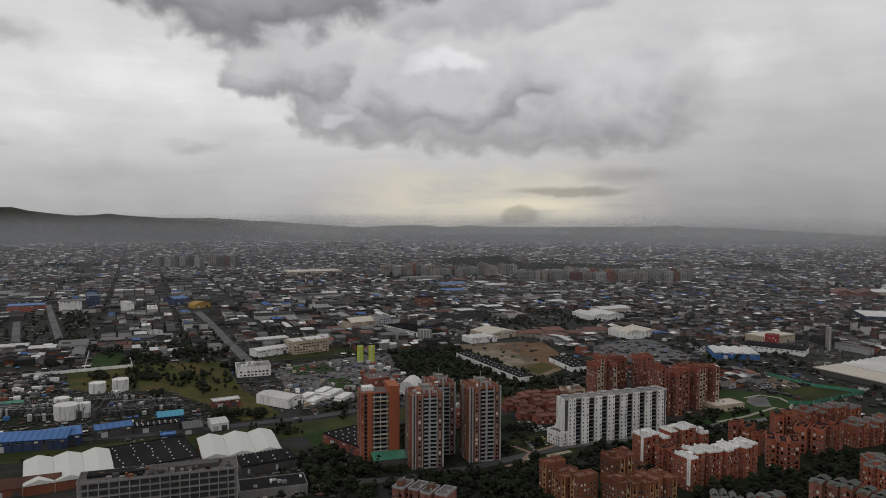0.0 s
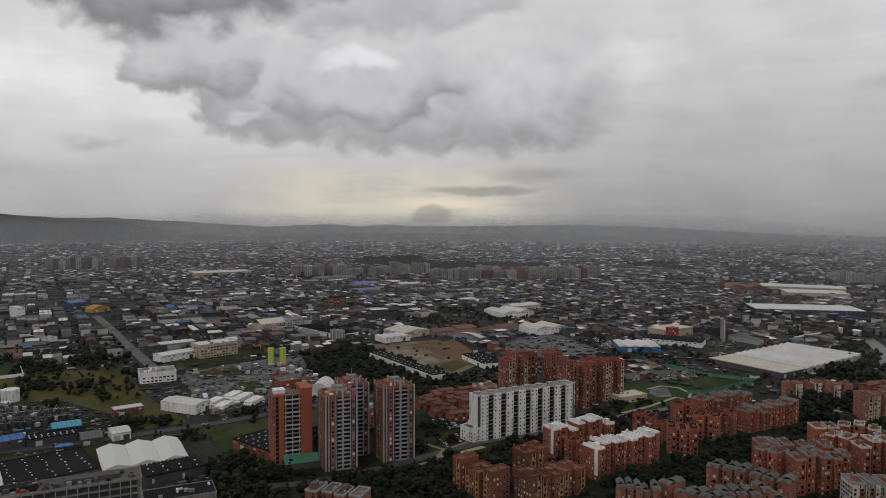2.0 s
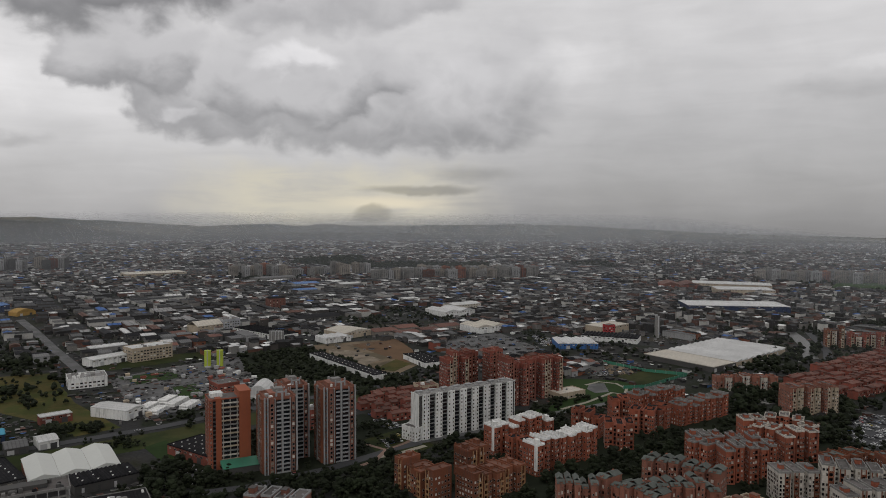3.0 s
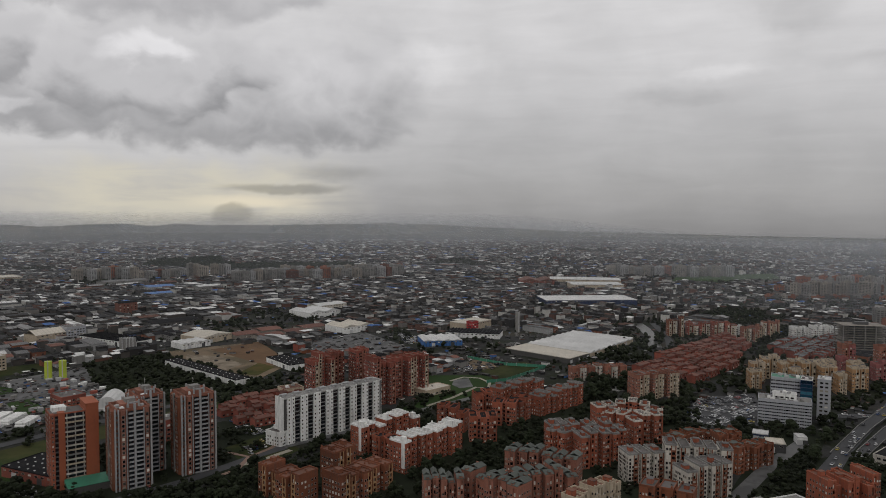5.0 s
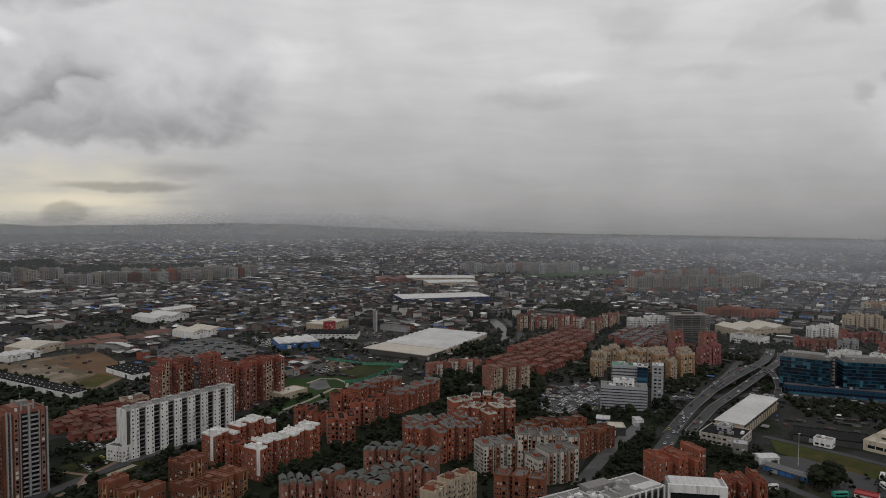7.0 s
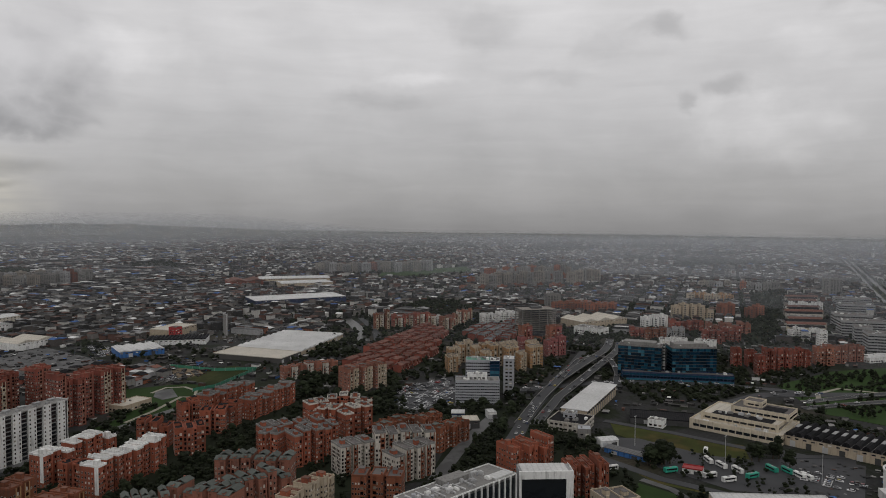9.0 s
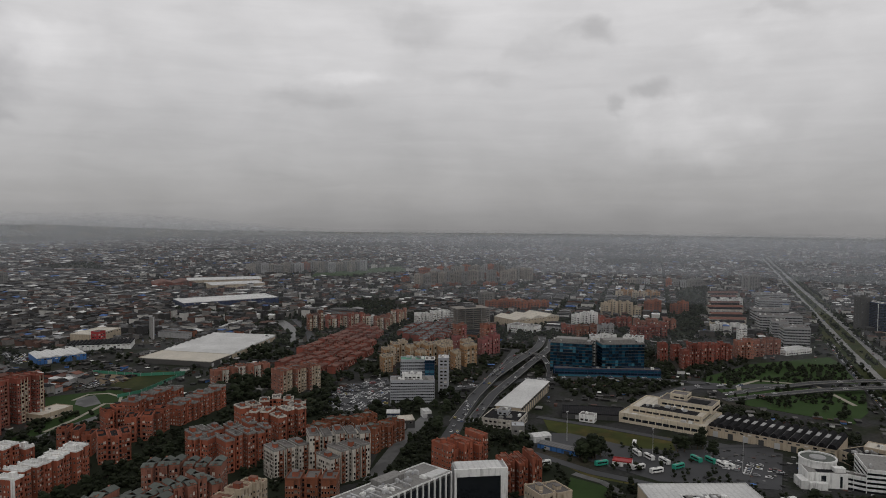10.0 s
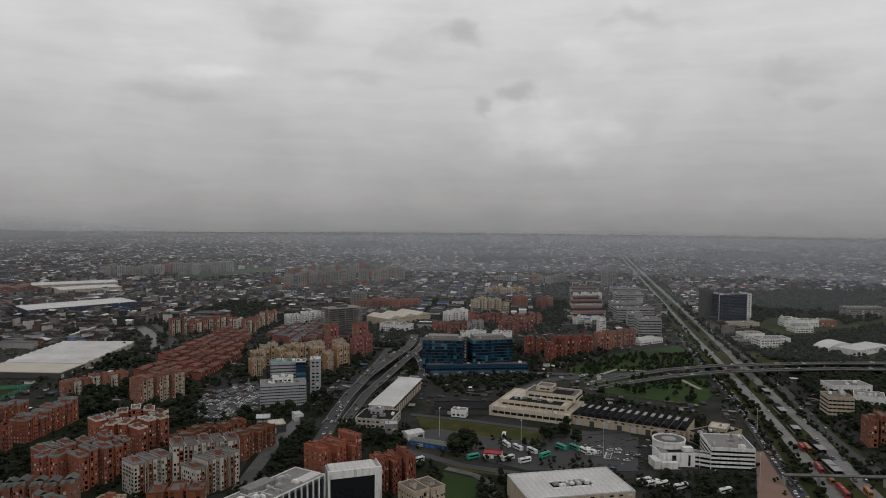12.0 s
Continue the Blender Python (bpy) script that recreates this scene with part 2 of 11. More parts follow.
CREAM_ROOF = mat("cream_sheet_roof", (0.5, 0.46, 0.39), rough=0.6, var=0.3, rnd=0.1, stains=0.3, stripe=(0, 5.0, 0.15))
BLUE_ROOF = mat("blue_sheet_roof", (0.05, 0.15, 0.38), rough=0.5, var=0.35, rnd=0.2, stains=0.2, stripe=(0, 4.0, 0.4))
TEAL_ROOF = mat("teal_sheet_roof", (0.05, 0.26, 0.38), rough=0.5, var=0.35, rnd=0.1, stains=0.2, stripe=(0, 3.0, 0.3))
GREEN_ROOF = mat("green_sheet_roof", (0.05, 0.2, 0.13), rough=0.5, var=0.3, stains=0.2)
NAVY = mat("navy_panels", (0.028, 0.042, 0.09), rough=0.5, var=0.3, stripe=(0, 6.0, 0.3))
MEMBRANE = mat("white_membrane", (0.54, 0.55, 0.52), rough=0.6, var=0.06, rnd=0.06, stains=0.05)
ORANGE_ROOF = mat("ochre_vault_sheet", (0.36, 0.22, 0.06), var=0.4, stains=0.3)
SILO = mat("lime_yellow_paint", (0.42, 0.5, 0.06), var=0.25, stains=0.2)
RED_PANEL = mat("red_panels", (0.3, 0.025, 0.025), rough=0.5, var=0.2)
GREEN_BUS = mat("green_bus_paint", (0.03, 0.28, 0.2), rough=0.4, var=0.1)
ORANGE_BUS = mat("orange_bus_paint", (0.34, 0.13, 0.03), rough=0.4, var=0.1)
STEEL = mat("painted_steel", (0.45, 0.45, 0.45), rough=0.5, metal=0.2, var=0.3)
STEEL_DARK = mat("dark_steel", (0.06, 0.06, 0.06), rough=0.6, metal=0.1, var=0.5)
ASPHALT = mat("asphalt", (0.042, 0.043, 0.046), rough=0.75, var=0.5, fine=0.3, big=0.03, rnd=0.1)
ROAD_PALE = mat("pale_road", (0.105, 0.105, 0.105), second=(0.06, 0.06, 0.06), rough=0.7, var=0.4, fine=0.3, big=0.03, rnd=0.1)
LANES = mat("worn_pale_lanes", (0.19, 0.188, 0.183), second=(0.13, 0.129, 0.127), rough=0.7, var=0.35, fine=0.3, big=0.03, rnd=0.1)
PAVING = mat("brick_paving", (0.2, 0.13, 0.1), var=0.45, fine=0.5, rnd=0.1)
PATH = mat("footpath", (0.27, 0.25, 0.2), var=0.35, fine=0.4, rnd=0.1)
PAINT_LINE = mat("road_paint", (0.6, 0.6, 0.58), var=0.4, fine=1.0)
GRASS = mat("grass", (0.024, 0.033, 0.011), second=(0.042, 0.044, 0.016), rough=0.95, var=0.75, fine=0.15, big=0.02, spec=0.1)
LAWN = mat("bright_lawn", (0.027, 0.05, 0.015), rough=0.95, var=0.5, fine=0.2, big=0.03, spec=0.1)
DRY_GRASS = mat("yellowed_grass", (0.046, 0.053, 0.015), second=(0.078, 0.064, 0.022), rough=0.95, var=0.8, fine=0.1, big=0.02, spec=0.1)
DIRT_PALE = mat("dry_gravel", (0.25, 0.21, 0.16), second=(0.15, 0.125, 0.095), rough=0.95, var=0.6, fine=0.15, big=0.04, spec=0.1)
DIRT = mat("bare_earth", (0.17, 0.13, 0.09), second=(0.09, 0.075, 0.05), rough=0.95, var=0.6, fine=0.1, big=0.015, spec=0.1)
DIRT_RED = mat("reddish_earth", (0.12, 0.075, 0.045), rough=0.95, var=0.6, fine=0.1, big=0.02, spec=0.1)
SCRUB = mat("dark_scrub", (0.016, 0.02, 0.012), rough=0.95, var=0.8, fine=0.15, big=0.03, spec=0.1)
WATER = mat("river_water", (0.06, 0.06, 0.055), rough=0.35, var=0.2, spec=0.3)
LEAF = mat("dark_leaves", (0.013, 0.017, 0.008), rough=0.8, var=0.8, fine=0.9, big=0.05, rnd=0.8, island=True, spec=0.15)
LEAF_THING = mat("tree_leaves", (0.014, 0.019, 0.009), rough=0.8, var=0.8, fine=0.9, big=0.05, rnd=0.7, spec=0.15)
BARK = mat("bark", (0.08, 0.06, 0.045), rough=0.9)
FRAME = mat("window_frame_paint", (0.34, 0.31, 0.28), rough=0.5, var=0.2, rnd=0.3)
RUBBER = mat("tyre_rubber", (0.02, 0.02, 0.02), rough=0.8)
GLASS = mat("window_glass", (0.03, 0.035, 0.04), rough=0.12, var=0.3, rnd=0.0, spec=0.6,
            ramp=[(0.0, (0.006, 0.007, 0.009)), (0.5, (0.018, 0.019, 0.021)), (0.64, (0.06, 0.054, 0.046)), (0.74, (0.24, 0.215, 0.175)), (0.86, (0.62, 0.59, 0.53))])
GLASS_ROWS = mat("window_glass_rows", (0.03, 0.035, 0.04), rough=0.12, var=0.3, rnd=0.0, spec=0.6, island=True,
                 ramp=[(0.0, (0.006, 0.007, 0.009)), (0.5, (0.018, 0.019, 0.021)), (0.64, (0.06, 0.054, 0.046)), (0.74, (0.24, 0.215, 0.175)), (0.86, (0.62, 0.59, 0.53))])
BLUE_GLASS = mat("blue_mirror_glass", (0.004, 0.03, 0.062), rough=0.2, var=0.5, fine=0.25, big=0.06, rnd=0.3, spec=0.5,
                 ramp=[(0.0, (0.002, 0.014, 0.028)), (0.4, (0.004, 0.028, 0.055)), (0.72, (0.01, 0.055, 0.09)), (0.9, (0.035, 0.13, 0.18))])
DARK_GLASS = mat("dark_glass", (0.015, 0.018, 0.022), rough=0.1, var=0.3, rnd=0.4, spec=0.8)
CAR_PAINT = mat("car_paint", (0.3, 0.3, 0.3), rough=0.3, var=0.05, rnd=0.1, spec=0.5,
                ramp=[(0.0, (0.55, 0.55, 0.55)), (0.36, (0.22, 0.225, 0.23)), (0.6, (0.03, 0.03, 0.035)), (0.86, (0.2, 0.025, 0.025)), (0.92, (0.3, 0.24, 0.04)), (0.95, (0.03, 0.06, 0.15))])
CAR_ROWS = mat("car_paint_rows", (0.3, 0.3, 0.3), rough=0.3, var=0.05, rnd=0.1, island=True, spec=0.5,
                ramp=[(0.0, (0.55, 0.55, 0.55)), (0.36, (0.22, 0.225, 0.23)), (0.6, (0.03, 0.03, 0.035)), (0.86, (0.2, 0.025, 0.025)), (0.92, (0.3, 0.24, 0.04)), (0.95, (0.03, 0.06, 0.15))])
CITY_WALL = mat("city_walls", (0.2, 0.18, 0.16), var=0.5, fine=0.3, rnd=0.5, island=True,
                ramp=[(0.0, (0.03, 0.028, 0.027)), (0.3, (0.065, 0.058, 0.053)), (0.52, (0.1, 0.05, 0.037)), (0.66, (0.15, 0.14, 0.13)), (0.82, (0.36, 0.35, 0.33))])
CITY_ROOF = mat("city_roofs", (0.1, 0.1, 0.1), var=0.5, fine=0.3, rnd=0.5, island=True,
                ramp=[(0.0, (0.016, 0.016, 0.017)), (0.38, (0.034, 0.033, 0.032)), (0.58, (0.07, 0.037, 0.027)), (0.7, (0.075, 0.074, 0.073)), (0.82, (0.18, 0.18, 0.178)), (0.9, (0.5, 0.5, 0.49)), (0.97, (0.035, 0.085, 0.22))])
SHED_ROOF = mat("shed_roofs", (0.1, 0.1, 0.1), var=0.5, fine=0.3, rnd=0.5, island=True, stripe=((0.92, 0.39, 0.0), 7.0, 0.45),
                ramp=[(0.0, (0.016, 0.016, 0.018)), (0.36, (0.036, 0.036, 0.037)), (0.56, (0.085, 0.084, 0.082)), (0.72, (0.22, 0.218, 0.215)), (0.84, (0.5, 0.5, 0.49)), (0.92, (0.09, 0.043, 0.031)), (0.97, (0.035, 0.09, 0.24))])
JUNK = mat("mixed_clutter", (0.1, 0.1, 0.1), var=0.5, rnd=0.4, island=True,
           ramp=[(0.0, (0.02, 0.02, 0.02)), (0.4, (0.04, 0.038, 0.036)), (0.62, (0.085, 0.08, 0.077)), (0.76, (0.08, 0.04, 0.03)), (0.84, (0.2, 0.195, 0.187)), (0.94, (0.5, 0.5, 0.48)), (0.98, (0.05, 0.12, 0.3))])
FAR_PANE = mat("far_panes", (0.06, 0.06, 0.062), rough=0.3, var=0.4, rnd=0.5, island=True)
def ground_material():
    """Town ground seen from the air: soil, worn tar, weeds."""
    m = bpy.data.materials.new("town_ground")
    m.use_nodes = True
    n = Net(m.node_tree)
    bsdf = m.node_tree.nodes["Principled BSDF"]
    pos = n.add("ShaderNodeNewGeometry").outputs["Position"]
    a, b, c = n.noise(pos, 0.03, 5.0, 0.6), n.noise(pos, 0.006, 4.0, 0.6), n.noise(pos, 0.4, 3.0, 0.6)
    col = n.mix(n.span(a, 0.42, 0.6), (0.034, 0.034, 0.034, 1), (0.018, 0.022, 0.013, 1))
    col = n.mix(n.span(b, 0.52, 0.68, 0.0, 0.8), col, (0.055, 0.047, 0.035, 1))
    # open country where the land rises at the edge of the plain
    far = n.span(n.vec("LENGTH", n.vec("MULTIPLY", pos, (1, 1, 0))), 3900.0, 4500.0)
    wild = n.mix(n.span(b, 0.42, 0.58), (0.1, 0.085, 0.05, 1), (0.03, 0.036, 0.026, 1))
    wild = n.mix(n.span(a, 0.5, 0.62), wild, (0.05, 0.05, 0.035, 1))
    col = n.mix(far, col, wild)
    n.put(bsdf, "Base Color", n.vec("SCALE", col, scale=n.span(c, 0.2, 0.8, 0.7, 1.3)))
    bsdf.inputs["Roughness"].default_value = 0.95
    bsdf.inputs["Specular IOR Level"].default_value = 0.1
    return m


def mist_material(name, thick, top, reach, seed):
    """A thin sheet standing in for haze and drizzle: it scatters what light there is and lets the rest through."""
    m = bpy.data.materials.new(name)
    m.use_nodes = True
    n = Net(m.node_tree)
    m.node_tree.nodes.clear()
    pos = n.add("ShaderNodeNewGeometry").outputs["Position"]
    sp = n.add("ShaderNodeSeparateXYZ")
    n.put(sp, 0, pos)
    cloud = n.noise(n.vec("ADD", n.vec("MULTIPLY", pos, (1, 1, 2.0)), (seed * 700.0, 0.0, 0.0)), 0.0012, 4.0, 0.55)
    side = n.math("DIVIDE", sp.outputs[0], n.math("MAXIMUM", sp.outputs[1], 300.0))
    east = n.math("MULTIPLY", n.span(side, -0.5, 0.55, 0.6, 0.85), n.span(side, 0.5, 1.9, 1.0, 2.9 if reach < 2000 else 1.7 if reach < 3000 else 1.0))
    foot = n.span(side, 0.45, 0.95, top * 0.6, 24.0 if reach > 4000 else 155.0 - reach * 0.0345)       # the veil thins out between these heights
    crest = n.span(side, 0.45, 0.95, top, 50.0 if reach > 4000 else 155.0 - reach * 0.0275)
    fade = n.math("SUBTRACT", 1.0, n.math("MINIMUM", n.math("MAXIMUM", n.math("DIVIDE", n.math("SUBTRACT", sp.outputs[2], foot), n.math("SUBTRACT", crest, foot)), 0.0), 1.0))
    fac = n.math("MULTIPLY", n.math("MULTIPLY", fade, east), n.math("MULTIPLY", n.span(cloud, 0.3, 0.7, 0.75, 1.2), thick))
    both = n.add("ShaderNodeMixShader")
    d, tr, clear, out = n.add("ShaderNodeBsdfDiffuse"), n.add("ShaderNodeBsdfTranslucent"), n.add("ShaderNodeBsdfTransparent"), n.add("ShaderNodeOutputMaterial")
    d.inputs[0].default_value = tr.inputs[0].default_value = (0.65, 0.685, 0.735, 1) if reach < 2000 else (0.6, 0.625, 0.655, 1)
    n.t.links.new(d.outputs[0], both.inputs[1])
    n.t.links.new(tr.outputs[0], both.inputs[2])
    last = n.add("ShaderNodeMixShader")
    n.put(last, 0, fac)
    n.t.links.new(clear.outputs[0], last.inputs[1])
    n.t.links.new(both.outputs[0], last.inputs[2])
    n.t.links.new(last.outputs[0], out.inputs[0])
    return m

# ---- building helpers ----
TAKEN = []          # ground that is built on: x, y, cos, sin, half length, half depth


def take(x, y, turn, length, depth):
    a = radians(turn)
    TAKEN.append((x, y, math.cos(a), math.sin(a), length / 2, depth / 2))


def is_free(px, py, margin=0.0):
    """For arrays of places: which lie on no ground that is taken."""
    ok = np.ones(len(px), bool)
    for x, y, c, s, hl, hd in TAKEN:
        u, v = (px - x) * c + (py - y) * s, -(px - x) * s + (py - y) * c
        ok &= (np.abs(u) > hl + margin) | (np.abs(v) > hd + margin)
    return ok


OPEN = []           # outlines of open ground that nobody built on


def is_open(px, py):
    ok = np.ones(len(px), bool)
    for poly in OPEN:
        ok &= ~inside(poly, px, py)
    return ok


class Shape:
    """Collects the faces of one mesh."""

    def __init__(self):
        self.v, self.f, self.m = [], [], []

    def add(self, verts, faces, m=0):
        n = len(self.v)
        self.v += verts
        self.f += [tuple(n + i for i in f) for f in faces]
        self.m += [m] * len(faces)
        return self

    def box(self, x0, x1, y0, y1, z0, z1, m=0):
        return self.add([(x0, y0, z0), (x1, y0, z0), (x1, y1, z0), (x0, y1, z0), (x0, y0, z1), (x1, y0, z1), (x1, y1, z1), (x0, y1, z1)],
                        [(0, 3, 2, 1), (4, 5, 6, 7), (0, 1, 5, 4), (1, 2, 6, 5), (2, 3, 7, 6), (3, 0, 4, 7)], m)

    def prism(self, poly, z0, z1, m=0):
        n = len(poly)
        return self.add([(x, y, z0) for x, y in poly] + [(x, y, z1) for x, y in poly],
                        [tuple(range(n, 2 * n)), tuple(range(n - 1, -1, -1))] + [(i, (i + 1) % n, n + (i + 1) % n, n + i) for i in range(n)], m)

    def drum(self, x, y, r, z0, z1, n=24, m=0, r1=None):
        r1 = r if r1 is None else r1
        ring = [(math.cos(6.28319 * i / n), math.sin(6.28319 * i / n)) for i in range(n)]
        return self.add([(x + r * c, y + r * s, z0) for c, s in ring] + [(x + r1 * c, y + r1 * s, z1) for c, s in ring],
                        [tuple(range(n, 2 * n)), tuple(range(n - 1, -1, -1))] + [(i, (i + 1) % n, n + (i + 1) % n, n + i) for i in range(n)], m)

    def gable(self, x0, x1, y0, y1, z0, z1, m=0, t=0.25):
        """A double-pitched roof with thickness t; the ridge runs along x."""
        ym = (y0 + y1) / 2
        prof = [(y0, z0), (ym, z1), (y1, z0), (y1, z0 + t), (ym, z1 + t), (y0, z0 + t)]
        return self.sweep(prof, x0, x1, m)

    def sweep(self, prof, x0, x1, m=0):
        """A profile in y and z (clockwise or not), drawn out along x."""
        n = len(prof)
        return self.add([(x0, y, z) for y, z in prof] + [(x1, y, z) for y, z in prof],
                        [tuple(range(n)), tuple(range(2 * n - 1, n - 1, -1))] + [(i, n + i, n + (i + 1) % n, (i + 1) % n) for i in range(n)], m)

    def rim(self, x0, x1, y0, y1, z0, z1, w=0.3, m=0):
        """A low wall round a flat roof."""
        vs = [(x, y, z) for q in (0.0, w) for z in (z0, z1) for x, y in ((x0 + q, y0 + q), (x1 - q, y0 + q), (x1 - q, y1 - q), (x0 + q, y1 - q))]
        fs = []
        for i in range(4):
            j = (i + 1) % 4
            fs += [(i, j, 4 + j, 4 + i), (4 + i, 4 + j, 12 + j, 12 + i), (8 + j, 8 + i, 12 + i, 12 + j), (j, i, 8 + i, 8 + j)]
        return self.add(vs, fs, m)

    def mesh(self, name, mats):
        me = bpy.data.meshes.new(name)
        me.from_pydata(self.v, [], self.f)
        for m in mats:
            me.materials.append(m)
        me.polygons.foreach_set("material_index", self.m)
        me.update()
        return me


def part(name, shape, mats, parent=None, label=""):
    """One mesh object; shape may be a Shape or a mesh that is shared."""
    mats = mats if isinstance(mats, (list, tuple)) else [mats]
    ob = new(name, shape.mesh(name, mats) if isinstance(shape, Shape) else shape)
    ob.parent = parent
    return tagged(ob, label) if label else ob


def thing(name, x, y, turn, label, category, group="", z=0.0):
    ob = new(name)
    ob.empty_display_size = 0.5
    ob.matrix_basis = pose(x, y, z, 0, 0, turn)
    return tagged(ob, label, category, group)


def window_mesh(name, w, h, frame, glass, sill=True):
    """A window: a frame standing 8 cm proud, a recessed pane and a sill. It faces -y."""
    s, e = Shape(), 0.08
    s.box(-w / 2, w / 2, -0.08, 0, 0, e, 0).box(-w / 2, w / 2, -0.08, 0, h - e, h, 0)
    s.box(-w / 2, -w / 2 + e, -0.08, 0, e, h - e, 0).box(w / 2 - e, w / 2, -0.08, 0, e, h - e, 0)
    s.add([(-w / 2 + e, -0.03, e), (w / 2 - e, -0.03, e), (w / 2 - e, -0.03, h - e), (-w / 2 + e, -0.03, h - e)], [(0, 1, 2, 3)], 1)
    return s.mesh(name, [frame, glass])


WINDOWS = {}


def shared_window(w, h, frame=None, glass=None):
    frame, glass = frame or FRAME, glass or GLASS
    key = (round(w, 1), round(h, 1), frame.name, glass.name)
    if key not in WINDOWS:
        WINDOWS[key] = window_mesh("window", w, h, frame, glass)
    return WINDOWS[key]


def window_places(vols, floor_h, every, w, h, sill, edge=1.0, base=0.0):
    """Where windows stand on the walls of some box volumes: x, y, z, turn."""
    out = []
    for k, (x0, x1, y0, y1, top) in enumerate(vols):
        rows = max(1, int((top - base - 0.4) / floor_h))
        sides = ((x0, x1, y0, 0), (y0, y1, x1, 90), (x0, x1, y1, 180), (y0, y1, x0, 270))
        for a, b, at, turn in sides:
            n = int((b - a - 2 * edge + every - w) / every)
            for i in range(n):
                c = (a + b) / 2 + (i - (n - 1) / 2) * every
                px, py = (c, at) if turn in (0, 180) else (at, c)
                ox, oy = {0: (0, -1), 90: (1, 0), 180: (0, 1), 270: (-1, 0)}[turn]
                for r in range(rows):
                    z = base + r * floor_h + sill
                    if z + h > top - 0.2:
                        continue
                    qx, qy = px + ox * 0.7, py + oy * 0.7
                    if any(j != k and o[0] - 0.6 < qx < o[1] + 0.6 and o[2] - 0.6 < qy < o[3] + 0.6 and z < o[4] for j, o in enumerate(vols)):
                        continue
                    out.append((px + ox * 0.003, py + oy * 0.003, z, turn))
    return out


def put_windows(root, places, w, h, single, frame=None, near=(0, 0)):
    """Windows on a building: up to `single` of them as parts of their own, the rest joined."""
    frame, single = frame or FRAME, int(single * 0.42)
    m = root.matrix_basis
    sun_side = [(m @ Vector((px, py, 0)) + m.to_3x3() @ Vector((math.sin(radians(t)) * 30, -math.cos(radians(t)) * 30, 0))).length for px, py, z, t in places]
    order = sorted(range(len(places)), key=lambda i: sun_side[i])
    me = shared_window(w, h, frame)
    for i in order[:single]:
        px, py, z, t = places[i]
        o = part("window", me, (), root)
        o.matrix_basis = pose(px, py, z, 0, 0, t)
    rest = order[single:]
    if rest:
        s, e = Shape(), 0.08
        for i in rest:
            px, py, z, t = places[i]
            c, n = math.cos(radians(t)), math.sin(radians(t))

            def at(u, v, q):
                return (px + u * c - v * n, py + u * n + v * c, z + q)
            s.add([at(-w / 2, -.08, 0), at(w / 2, -.08, 0), at(w / 2, -.08, h), at(-w / 2, -.08, h), at(-w / 2, 0, 0), at(w / 2, 0, 0), at(w / 2, 0, h), at(-w / 2, 0, h),
                   at(-w / 2 + e, -.08, e), at(w / 2 - e, -.08, e), at(w / 2 - e, -.08, h - e), at(-w / 2 + e, -.08, h - e)],
                  [(0, 1, 9, 8), (1, 2, 10, 9), (2, 3, 11, 10), (3, 0, 8, 11), (0, 4, 5, 1), (1, 5, 6, 2), (2, 6, 7, 3), (3, 7, 4, 0)], 0)
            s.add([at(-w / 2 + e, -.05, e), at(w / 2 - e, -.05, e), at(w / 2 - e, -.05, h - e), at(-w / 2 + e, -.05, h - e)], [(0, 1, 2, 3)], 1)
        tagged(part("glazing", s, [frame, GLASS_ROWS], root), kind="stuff")


